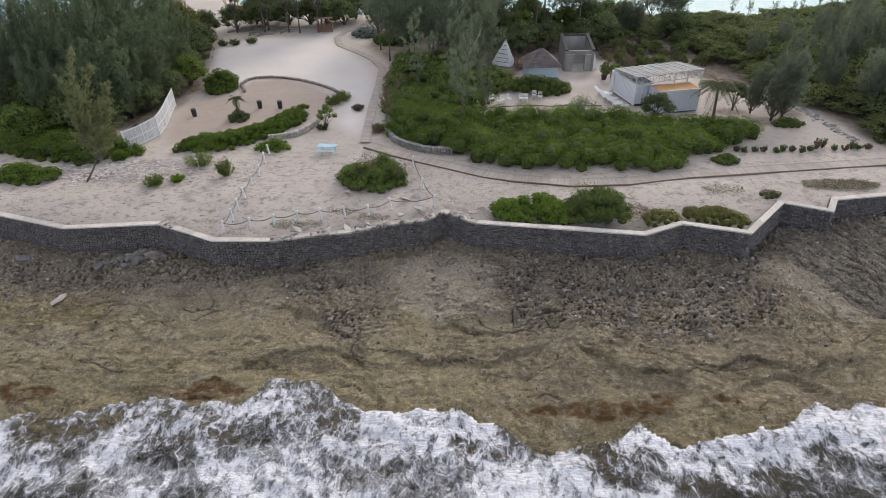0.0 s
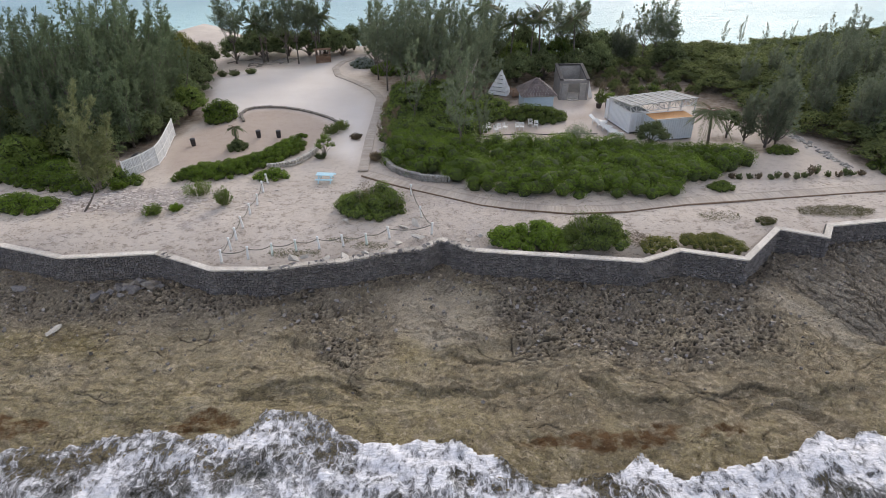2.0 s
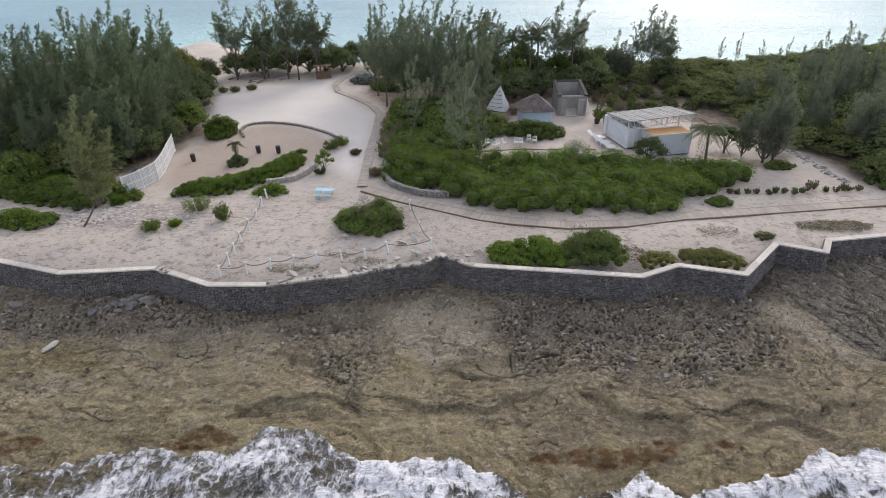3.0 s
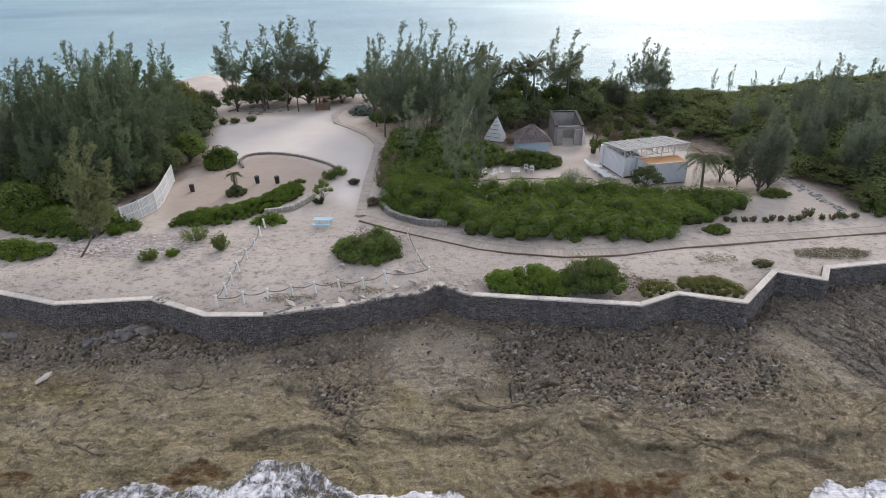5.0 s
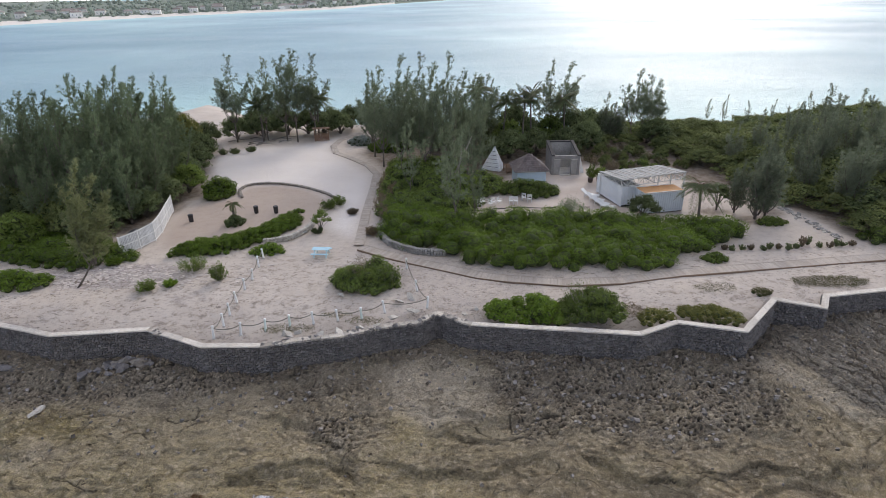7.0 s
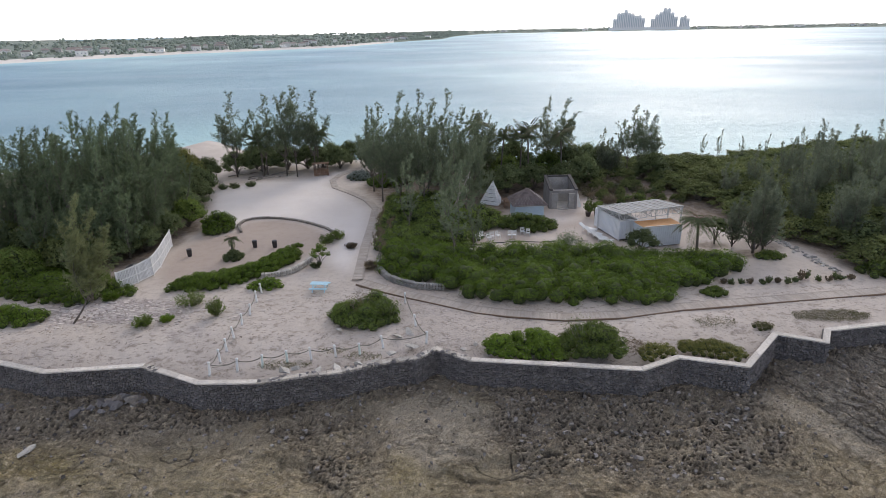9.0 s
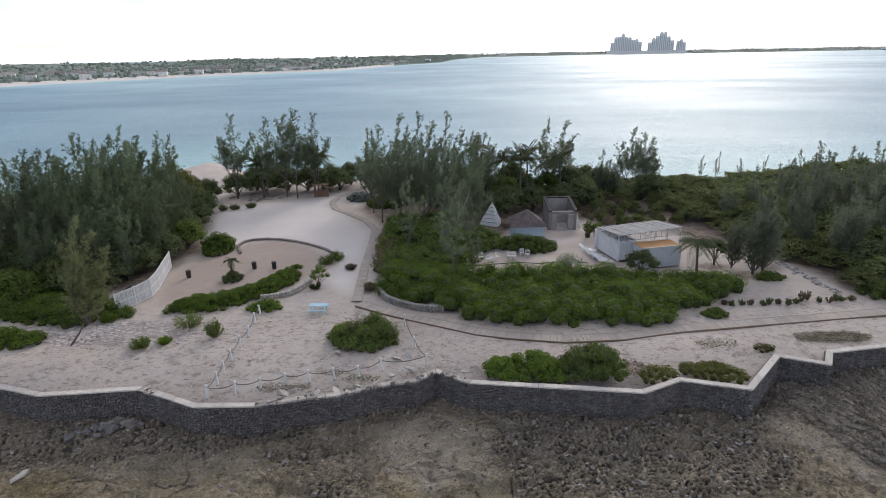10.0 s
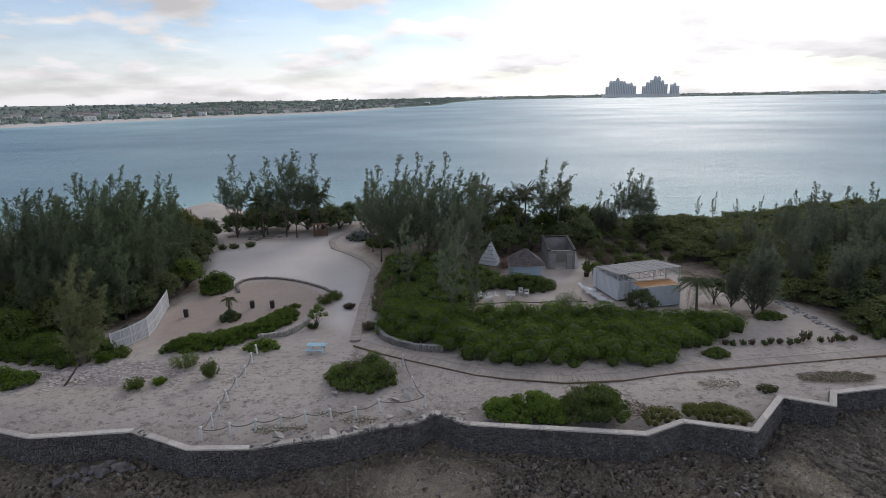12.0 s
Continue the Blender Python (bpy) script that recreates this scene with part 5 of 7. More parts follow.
# ---- boardwalk ----
WALKS = [[(75, 55), (42.4, 50.2), (29.6, 48.5), (21.4, 47.4), (15.7, 46.1), (10.6, 45.8), (5.5, 46.75), (3.0, 47.5), (0.4, 48.85), (-3.0, 50.6), (-5.9, 52.2), (-8.9, 54.2)],
         [(-9.3, 54.9), (-9.75, 64.8), (-9.9, 73.3), (-10.2, 80.5), (-12.0, 85), (-15.2, 89.2), (-18.3, 92.8), (-19.6, 97.5), (-19.0, 101.6), (-16.0, 107)]]
PLANKS = []
for wi, line in enumerate(WALKS):
    wdt = 1.35 if wi == 0 else 1.0
    bw = empty("boardwalk")
    tagged(bw, "sandy weathered plank boardwalk with dark edge timbers", "boardwalk", kind="structure")
    for sd in (-1, 1):
        a, c = offset_line(line, sd * wdt / 2 - 0.045), offset_line(line, sd * wdt / 2 + 0.045)
        V, F = prism_line(a, c, -0.1, 0.135 if wi == 0 else 0.10)
        data_ob("edge_timber", V, F, M_STRINGER if sd == 1 and wi == 0 else M_PLANK_J, bw)
    for x, y, h in along(line, 0.155):
        PLANKS.append((wi, bw, pose(x, y, 0.10 + r.normal() * 0.004, r.normal() * 0.6, r.normal() * 0.4, math.degrees(h) + r.normal() * 0.7), wdt - 0.1, x, y))


# ---- rope fence along the edge ----
POSTS = [(-18.15, 37.4), (-18.0, 39.2), (-18.1, 40.9), (-18.2, 43.0), (-18.3, 45.4), (-18.2, 47.3), (-18.4, 50.0), (-18.5, 52.0)]
POSTS2 = [(-18.15, 37.4), (-16.2, 37.9), (-14.4, 38.4), (-12.6, 39.0), (-10.8, 39.4), (-8.9, 39.8), (-7.0, 40.0), (-5.2, 41.0), (-1.7, 41.7), (-2.7, 44.7), (-3.9, 49.2)]


def rope_post(x, y, lean, h=1.0, paint=None):
    top = empty("rope_post", pose(x, y, 0, lean[0], lean[1], 0))
    bm = bmesh.new()
    bmesh.ops.create_cone(bm, cap_ends=True, segments=10, radius1=0.10, radius2=0.085, depth=h, matrix=Matrix.Translation((0, 0, h / 2 - 0.02)))
    part("shaft", bm, paint or M_MINT, top)
    bm = bmesh.new()
    bmesh.ops.create_uvsphere(bm, u_segments=10, v_segments=6, radius=0.115, matrix=Matrix.Translation((0, 0, h)) @ Matrix.Diagonal((1, 1, 0.7, 1)))
    part("finial", bm, M_WHITE, top)
    bm = bmesh.new()
    bmesh.ops.create_cone(bm, cap_ends=True, segments=10, radius1=0.15, radius2=0.09, depth=0.12, matrix=Matrix.Translation((0, 0, 0.05)))
    part("footing", bm, M_PALE, top)
    return tagged(top, "white and mint painted post holding a sagging rope", "post", "rope fence posts")


made = {}
for x, y in POSTS + POSTS2[1:]:
    made[(x, y)] = rope_post(x, y, (r.normal() * 4, r.normal() * 4), 1.15 if y < 51 else 1.05, M_MINT if y < 40.5 and x > -17 and int(x * 3) % 2 else M_WHITE)
for line in (POSTS, POSTS2):
    for (x1, y1), (x2, y2) in zip(line, line[1:]):
        a, c = made[(x1, y1)].matrix_world @ Vector((0, 0, 0.98)), made[(x2, y2)].matrix_world @ Vector((0, 0, 0.98))
        sag = 0.26 * min(1.2, (a - c).length / 2)
        pts = [a.lerp(c, u) - Vector((0, 0, sag * 4 * u * (1 - u))) for u in np.linspace(0, 1, 9)]
        V, F = tube_data(pts, [0.036] * 9, 5)
        tagged(data_ob("rope", V, F, M_ROPE, smooth=True), "dark weathered rope sagging between two posts", "rope", "fence ropes")


# ---- white fence ----
FENCE = [(-33.4, 53.0), (-32.4, 54.9), (-31.7, 56.9), (-32.0, 59.2), (-32.85, 62.4), (-33.7, 65.9)]


def fence_panel(a, c, ha, hc, last=False):
    top = empty("fence_panel")
    a, c = Vector(a), Vector(c)
    n = 14
    for p, h in ((a, ha), (c, hc)) if last else ((a, ha),):
        box("post", (0.1, 0.1, h + 0.1), (p.x, p.y, h / 2), M_WHITE, top)
    for f0, f1 in ((0.06, 0.12), (0.48, 0.53), (0.93, 0.985)):
        bm = bmesh.new()
        add_beam(bm, (a.x, a.y, ha * (f0 + f1) / 2), (c.x, c.y, hc * (f0 + f1) / 2), 0.05, 0.11)
        part("rail", bm, M_WHITE, top)
    L = (c - a).length
    n = int(L / 0.16)
    hd = math.degrees(math.atan2(c.y - a.y, c.x - a.x))
    for i in range(n):
        p = a.lerp(c, (i + 0.5) / n)
        h = ha + (hc - ha) * (i + 0.5) / n
        box("slat", (0.14, 0.02, h * 0.9), (p.x, p.y, h * 0.52), M_FENCE, top, 0.0, (0, 0, hd))
    return tagged(top, "white painted timber fence panel with three rails", "fence panel", "white fence panels")


hs = [2.1, 2.1, 2.2, 2.25, 2.2, 2.2]
for i in range(5):
    fence_panel(FENCE[i], FENCE[i + 1], hs[i], hs[i + 1], i == 4)


def covered_heap(at, size, seed):
    """A low heap under a dark sheet, slumped and creased."""
    bm = bmesh.new()
    bmesh.ops.create_icosphere(bm, subdivisions=3, radius=1.0)
    for v in bm.verts:
        k = 0.9 + 0.22 * noise.noise(v.co * 1.8 + Vector((seed, 0, 0))) + 0.06 * noise.noise(v.co * 6)
        v.co = Vector((v.co.x * size[0] * k, v.co.y * size[1] * k, max(-0.02, v.co.z) * size[2] * k))
    ob = mesh_ob("covered_heap", bm, M_BIN)
    ob.matrix_world = pose(*at)
    return tagged(ob, "low heap under a black sheet behind the fence", "heap")


covered_heap((-34.2, 57.2, 0.0, 0, 0, 70), (1.8, 0.9, 1.25), 3)


# ---- picnic table ----
def picnic_table(m):
    top = empty("picnic_table", m)
    for i in range(5):
        box("table_board", (1.8, 0.14, 0.04), (0, -0.3 + 0.15 * i, 0.75), M_BLUE, top)
    for sg in (-1, 1):
        for k in (0, 1):
            box("seat_board", (1.8, 0.14, 0.04), (0, sg * (0.66 + 0.15 * k), 0.45), M_BLUE, top)
        beam("leg", (sg * 0.62, -0.72, 0), (sg * 0.62, -0.2, 0.73), 0.09, M_BLUE, top, 0.04)
        beam("leg", (sg * 0.62, 0.72, 0), (sg * 0.62, 0.2, 0.73), 0.09, M_BLUE, top, 0.04)
        box("seat_support", (0.04, 1.6, 0.09), (sg * 0.57, 0, 0.385), M_BLUE, top)
        box("top_support", (0.04, 0.72, 0.08), (sg * 0.57, 0, 0.69), M_BLUE, top)
    return tagged(top, "light blue painted wooden picnic table with benches", "picnic table")


picnic_table(pose(-12.75, 52.55, 0.02, 0, 0, -4))


# ---- bins ----
def bin_(x, y, turn):
    top = empty("litter_bin", pose(x, y, 0.02, 0, 0, turn))
    bm = bmesh.new()
    bmesh.ops.create_cone(bm, cap_ends=True, segments=16, radius1=0.24, radius2=0.29, depth=0.82, matrix=Matrix.Translation((0, 0, 0.41)))
    part("drum", bm, M_BIN, top)
    for z in (0.28, 0.55):
        bm = bmesh.new()
        bmesh.ops.create_cone(bm, cap_ends=True, segments=16, radius1=0.285, radius2=0.285, depth=0.03, matrix=Matrix.Translation((0, 0, z)))
        part("hoop", bm, M_BIN, top)
    bm = bmesh.new()
    bmesh.ops.create_cone(bm, cap_ends=True, segments=16, radius1=0.315, radius2=0.25, depth=0.08, matrix=Matrix.Translation((0, 0, 0.86)))
    part("rim", bm, M_BIN, top)
    return tagged(top, "dark drum litter bin standing on the sand", "bin", "litter bins")


for x, y in ((-23.2, 65.1), (-20.75, 65.0), (-30.1, 62.5)):
    bin_(x, y, r.uniform(0, 90))


# ---- low stone walls and kerb ----
def rubble_run(name, line, height, depth, size, mat, label, category, kind="", rows=2):
    """A low run of set stones; each stone its own piece."""
    top = empty(name)
    tagged(top, label, category, kind=kind)
    meshes = []
    for i in range(6):
        v, f = VARIANTS[i]
        me = bpy.data.meshes.new("stone")
        me.from_pydata(v, [], f)
        me.materials.append(mat)
        meshes.append(me)
    for k in range(rows):
        for x, y, h in along(line, size):
            ob = new("stone", meshes[int(r.integers(6))])
            ob.parent = top
            hh = height / rows
            ob.matrix_world = pose(x, y, hh * (k + 0.5), r.normal() * 4, r.normal() * 5, math.degrees(h) + r.normal() * 5) @ Matrix.Diagonal((size * r.uniform(0.85, 1.1), depth * r.uniform(0.85, 1.1), hh * r.uniform(0.95, 1.15), 1))
    return top


rubble_run("stone_kerb", [(-26.8, 70.8), (-28.1, 73.6), (-27.9, 75.4), (-27.0, 76.4), (-25, 76.7), (-23.0, 76.3), (-20.5, 75.2), (-18.5, 73.9), (-15.8, 71.7), (-13.4, 68.5)], 0.26, 0.36, 0.36, M_KERB, "curved kerb of rough brown stones round a sandy bed", "kerb", "structure", 1)
rubble_run("garden_wall", [(-19.4, 55.6), (-18.6, 55.8), (-16.8, 56.7), (-15.8, 58.6), (-15.3, 60.2), (-15.3, 62.4)], 0.62, 0.34, 0.32, M_PALE, "low curved pale stone garden wall below a hedge", "garden wall", "structure", 2)
rubble_run("planter_wall", [(-7.6, 60.2), (-7.4, 58.2), (-7.0, 56.6), (-6.1, 54.8), (-4.8, 53.6), (-3.0, 52.5), (-1.4, 52.15), (-0.1, 52.1)], 0.7, 0.4, 0.3, M_GREYSTONE, "low curved grey stone wall round planting", "planter wall", "structure", 3)


# ---- containers with a truss roof ----
def container(name, m, mat, label, doors=True, L=6.06):
    W, Hh = 2.44, 2.45
    top = empty(name, m)
    bm = bmesh.new()
    rib = 0.28

    def corrugated(a, c, n):
        a, c = Vector(a), Vector(c)
        d = (c - a)
        out = Vector((d.y, -d.x, 0)).normalized()
        k = int(d.length / rib)
        ring = []
        for i in range(k):
            for u, o in ((0.0, 0), (0.42, 0), (0.5, -0.04), (0.92, -0.04)):
                p = a + d * ((i + u) / k) + out * o
                ring.append(p)
        ring.append(c)
        vs = [(bm.verts.new((p.x, p.y, 0.16)), bm.verts.new((p.x, p.y, Hh - 0.1))) for p in ring]
        for p, q in zip(vs, vs[1:]):
            bm.faces.new((p[0], q[0], q[1], p[1]))

    x, y = L / 2 - 0.06, W / 2 - 0.04
    corrugated((-x, -y, 0), (x, -y, 0), 1)
    corrugated((x, -y, 0), (x, y, 0), 1)
    corrugated((x, y, 0), (-x, y, 0), 1)
    corrugated((-x, y, 0), (-x, -y, 0), 1)
    part("shell", bm, mat, top)
    # darker than the walls: shade under the truss roof is put into its colour
    box("roof_panel", (L - 0.1, W - 0.1, 0.06), (0, 0, Hh - 0.07), M_ROOFMETAL, top)
    box("floor_frame", (L - 0.02, W - 0.02, 0.14), (0, 0, 0.09), M_DARK, top)
    for sx_ in (-1, 1):
        for sy_ in (-1, 1):
            box("corner_post", (0.14, 0.14, Hh), (sx_ * (L / 2 - 0.07), sy_ * (W / 2 - 0.07), Hh / 2), mat, top)
        box("end_rail", (0.1, W, 0.12), (sx_ * (L / 2 - 0.05), 0, Hh - 0.05), mat, top)
    for sy_ in (-1, 1):
        box("side_rail", (L, 0.1, 0.12), (0, sy_ * (W / 2 - 0.05), Hh - 0.052), mat, top)
        box("bottom_rail", (L, 0.1, 0.14), (0, sy_ * (W / 2 - 0.045), 0.13), mat, top)
    if doors:
        for k in range(4):
            bm = bmesh.new()
            bmesh.ops.create_cone(bm, cap_ends=True, segments=8, radius1=0.025, radius2=0.025, depth=Hh - 0.4, matrix=Matrix.Translation((L / 2 + 0.01, -0.8 + k * 0.53, Hh / 2)))
            part("lock_bar", bm, M_TRUSS, top)
    return tagged(top, label, "shipping container", "shipping containers")


def between(a, c, W=2.44):
    """Pose of a container whose near long side runs from a to c, its body beyond it."""
    a, c = Vector(a), Vector(c)
    d = (c - a).normalized()
    nrm = Vector((-d.y, d.x))
    mid = (a + c) / 2 + nrm * W / 2
    return pose(mid.x, mid.y, 0.1, 0, 0, math.degrees(math.atan2(d.y, d.x)))


C1 = between((19.45, 70.87), (20.95, 65.0))
C2 = between((23.0, 62.5), (27.8, 63.5))
container("container", C1, M_STEEL, "white ribbed steel shipping container")
container("container", C2, M_STEEL_B, "pale grey steel shipping container with plywood deck on top", False, 4.95)
deck = empty("plywood_deck", C2 @ pose(0, 0, 2.49))
for i in range(5):
    box("plywood_sheet", (0.97, 2.40, 0.03), (-1.96 + 0.98 * i, 0, 0.0), M_PLY, deck, 0.0)
for sy_ in (-1.19, 1.19):
    box("edge_batten", (4.9, 0.05, 0.09), (0, sy_, 0.06), M_WHITE, deck)
tagged(deck, "orange brown plywood deck laid on a container", "deck")

roof = empty("truss_roof")
RO = [Vector(p) for p in ((19.4, 69.9), (20.6, 64.2), (29.3, 67.2), (28.1, 72.6))]


def roof_pt(u, v):
    """u: from the first container across; v: from the back to the front edge."""
    p = RO[0].lerp(RO[1], v).lerp(RO[3].lerp(RO[2], v), u)
    return Vector((p.x, p.y, 3.0 + 0.72 * v))


n = 24
for i in range(n):
    u0, u1 = i / n + 0.003, (i + 1) / n - 0.003
    bm = bmesh.new()
    lift = Vector((0, 0, 0.05 if i % 3 == 0 else 0.0))
    q = [roof_pt(u0, -0.03) + lift, roof_pt(u1, -0.03) + lift, roof_pt(u1, 1.03) + lift, roof_pt(u0, 1.03) + lift]
    lo = [bm.verts.new(p) for p in q]
    hi = [bm.verts.new(p + Vector((0, 0, 0.03))) for p in q]
    bm.faces.new(hi), bm.faces.new(lo[::-1])
    for k in range(4):
        bm.faces.new((lo[k], lo[(k + 1) % 4], hi[(k + 1) % 4], hi[k]))
    part("roof_sheet", bm, M_ROOFMETAL, roof)
for v in (0.02, 0.5, 0.98):
    for i in range(12):
        a, c = i / 12, (i + 1) / 12
        dn = Vector((0, 0, 0.30 + 0.5 * v))
        A, B = roof_pt(a, v) - Vector((0, 0, 0.05)), roof_pt(c, v) - Vector((0, 0, 0.05))
        beam("top_chord", A, B, 0.07, M_TRUSS, roof)
        beam("bottom_chord", A - dn, B - dn, 0.07, M_TRUSS, roof)
        beam("web_post", A, A - dn, 0.055, M_TRUSS, roof)
        beam("web_brace", *((A - dn, B) if i % 2 else (A, B - dn)), 0.05, M_TRUSS, roof)
for u in (0.02, 0.5, 0.98):
    for i in range(7):
        A, B = roof_pt(u, i / 7) - Vector((0, 0, 0.05)), roof_pt(u, (i + 1) / 7) - Vector((0, 0, 0.05))
        dn = Vector((0, 0, 0.30 + 0.07 * i))
        beam("top_chord", A, B, 0.07, M_TRUSS, roof)
        beam("bottom_chord", A - dn, B - dn, 0.07, M_TRUSS, roof)
        beam("web_brace", *((A - dn, B) if i % 2 else (A, B - dn)), 0.05, M_TRUSS, roof)
for u, v in ((0.98, 0.02), (0.98, 0.5), (0.98, 0.98), (0.5, 0.02), (0.02, 0.02)):
    p = roof_pt(u, v)
    beam("column", (p.x, p.y, 0), (p.x, p.y, p.z - 0.05), 0.12, M_TRUSS, roof)
tagged(roof, "pale sheet metal roof on white lattice trusses over containers", "roof structure")


# ---- loungers, chairs ----
def lounger(m):
    top = empty("sun_lounger", m)
    box("bed", (1.25, 0.62, 0.07), (0.3, 0, 0.33), M_WHITE, top, 0.02)
    box("backrest", (0.75, 0.62, 0.06), (-0.58, 0, 0.56), M_WHITE, top, 0.02, (0, 40, 0))
    for x in (-0.4, 0.8):
        for y in (-0.25, 0.25):
            box("leg", (0.06, 0.06, 0.32), (x, y, 0.16), M_WHITE, top, 0.0)
    top.scale = (1.3, 1.3, 1.2)
    return tagged(top, "white plastic sun lounger parked on the sand", "sun lounger", "sun loungers")


first = lounger(pose(18.2, 69.0, 0.02, 0, 0, -34))
for i in range(1, 4):
    copy_thing(first, pose(18.1 + 0.34 * i, 68.6 - 1.25 * i, 0.02, 0, 0, -34 + r.normal() * 9))


def frame_chair(m):
    top = empty("garden_chair", m)
    box("seat", (0.5, 0.5, 0.05), (0, 0, 0.42), M_WHITE, top)
    for x in (-0.23, 0.23):
        for y in (-0.23, 0.23):
            box("leg", (0.05, 0.05, 0.42 if y < 0 else 0.9), (x, y, 0.21 if y < 0 else 0.45), M_WHITE, top, 0.0)
        box("armrest", (0.05, 0.5, 0.04), (x, 0, 0.64), M_WHITE, top, 0.0)
    for z in (0.62, 0.74, 0.86):
        box("back_slat", (0.46, 0.03, 0.06), (0, 0.23, z), M_WHITE, top, 0.0)
    return tagged(top, "white slatted garden chair standing by the hedge", "chair", "white garden chairs")


first = frame_chair(pose(4.0, 66.0, 0, 0, 0, 10))
for i in range(1, 9):
    copy_thing(first, pose(3.4 + 0.85 * i + r.normal() * 0.2, 66.2 + 0.24 * i + r.normal() * 0.3, 0, 0, 0, r.uniform(-40, 60)))


# ---- small hut and roofless stone building ----
def hut(cx, cy, turn):
    top = empty("hut", pose(cx, cy, 0, 0, 0, turn))
    W, D, Hh = 3.9, 3.7, 1.95
    box("wall", (W, 0.16, Hh), (0, -D / 2, Hh / 2), M_PALEBLUE, top)
    box("wall", (W, 0.16, Hh), (0, D / 2, Hh / 2), M_PALEBLUE, top)
    box("wall", (0.16, D - 0.17, Hh), (-W / 2 + 0.08, 0, Hh / 2), M_PALEBLUE, top)
    box("wall", (0.16, D - 0.17, Hh), (W / 2 - 0.08, 0, Hh / 2), M_PALEBLUE, top)
    box("fascia", (W + 0.62, D + 0.62, 0.14), (0, 0, Hh + 0.06), M_WHITE, top)
    shingles = []
    n, e, hh = 9, 2.35, 1.9
    for k in range(n):
        s0, s1 = 1 - k / n, 1 - (k + 1) / n
        for sd in range(4):
            q = Matrix.Rotation(sd * math.pi / 2, 3, "Z")
            cnt = max(1, int(12 * s0))
            for j in range(cnt):
                a, c = -1 + 2 * j / cnt + 0.012, -1 + 2 * (j + 1) / cnt - 0.012
                ra, rc = max(-1, min(1, a)), max(-1, min(1, c))
                z0, z1 = Hh + 0.12 + hh * k / n, Hh + 0.12 + hh * (k + 1) / n
                jt = 0.02 * r.normal()
                base = [Vector((ra * e * s0, -e * s0 - 0.05, z0 + jt)), Vector((rc * e * s0, -e * s0 - 0.05, z0 + jt)), Vector((rc * e * s1, -e * s1, z1)), Vector((ra * e * s1, -e * s1, z1))]
                V = [q @ p for p in base] + [q @ (p + Vector((0, 0, 0.04))) for p in base]
                shingles.append(([tuple(v) for v in V], [(4, 5, 6, 7), (3, 2, 1, 0), (0, 1, 5, 4), (1, 2, 6, 5), (2, 3, 7, 6), (3, 0, 4, 7)]))
    V, F = join_data(shingles)
    tagged(data_ob("roof", V, F, M_SHINGLE, top), "grey shingled hipped roof")
    return tagged(top, "small pale blue hut with grey shingled hipped roof", "hut")


hut(11.3, 75.9, 4)


def ruin(cx, cy, turn):
    top = empty("stone_building", pose(cx, cy, 0, 0, 0, turn))
    W, D, lo, hi = 3.95, 5.2, 2.75, 3.55
    for sg in (-1, 1):
        x0, x1 = sorted((sg * (W / 2 - 0.35), sg * W / 2))
        bm = bmesh.new()
        q = [[bm.verts.new((x, y, z)) for y, z in ((-D / 2, 0), (D / 2, 0), (D / 2, hi), (-D / 2, lo))] for x in (x0, x1)]
        bm.faces.new(q[0][::-1]), bm.faces.new(q[1])
        for k in range(4):
            j = (k + 1) % 4
            bm.faces.new((q[0][k], q[0][j], q[1][j], q[1][k]))
        part("side_wall", bm, M_CONCRETE, top)
        beam("wall_plate", (sg * (W / 2 - 0.175), -D / 2 - 0.1, lo + 0.12), (sg * (W / 2 - 0.175), D / 2 + 0.1, hi + 0.12), 0.44, M_CHARRED, top, 0.2)
        box("front_pier", (0.8, 0.5, 2.2), (sg * 1.2, -D / 2 + 0.25, 1.1), M_GREYSTONE, top)
        box("pier_cap", (0.86, 0.56, 0.12), (sg * 1.2, -D / 2 + 0.25, 2.26), M_PALE, top)
    box("back_wall", (W - 0.71, 0.35, hi), (0, D / 2 - 0.175, hi / 2), M_GREYSTONE, top)
    box("wall_plate", (W - 0.9, 0.42, 0.2), (0, D / 2 - 0.175, hi + 0.1), M_CHARRED, top)
    box("lintel", (W - 0.71, 0.52, 0.42), (0, -D / 2 + 0.26, 2.54), M_CONCRETE, top)
    box("floor_slab", (W - 0.71, D - 0.9, 0.12), (0, 0, 0.06), M_PALE, top)
    box("inner_wall", (W - 0.71, 0.25, 1.5), (0, 1.0, 0.87), M_PALE, top)
    box("doorstep", (1.5, 0.6, 0.14), (0, -D / 2 - 0.1, 0.06), M_PALE, top)
    return tagged(top, "roofless grey stone building with a wide doorway", "building")


ruin(16.9, 81.3, 0)
board = box("leaning_board", (0.5, 0.06, 2.9), (19.15, 79.6, 1.3), M_WHITE, None, 0.01, (0, -16, 0))
tagged(board, "white board leaning on the roofless building", "board")


# ---- white tent, pallet stack, dome, plant pots ----
tent = empty("tent", pose(6.9, 82.5, -0.05, 0, 4, 25))
tent.scale = (0.85, 0.85, 0.84)
for k in range(6):
    z0, z1 = 0.62 * k + 0.1, 0.62 * k + 0.62
    r0, r1 = 2.15 * (1 - z0 / 4.1), 2.15 * (1 - z1 / 4.1) + 0.02
    bm = bmesh.new()
    bmesh.ops.create_cone(bm, cap_ends=True, segments=4, radius1=r0 * 1.15, radius2=r1 * 1.15, depth=z1 - z0, matrix=Matrix.Translation((0.02 * r.normal(), 0.02 * r.normal(), (z0 + z1) / 2)))
    part("canvas_tier", bm, M_CANVAS, tent)
# near-black cone added inside: stands for the shade in the gaps between tiers
bm = bmesh.new()
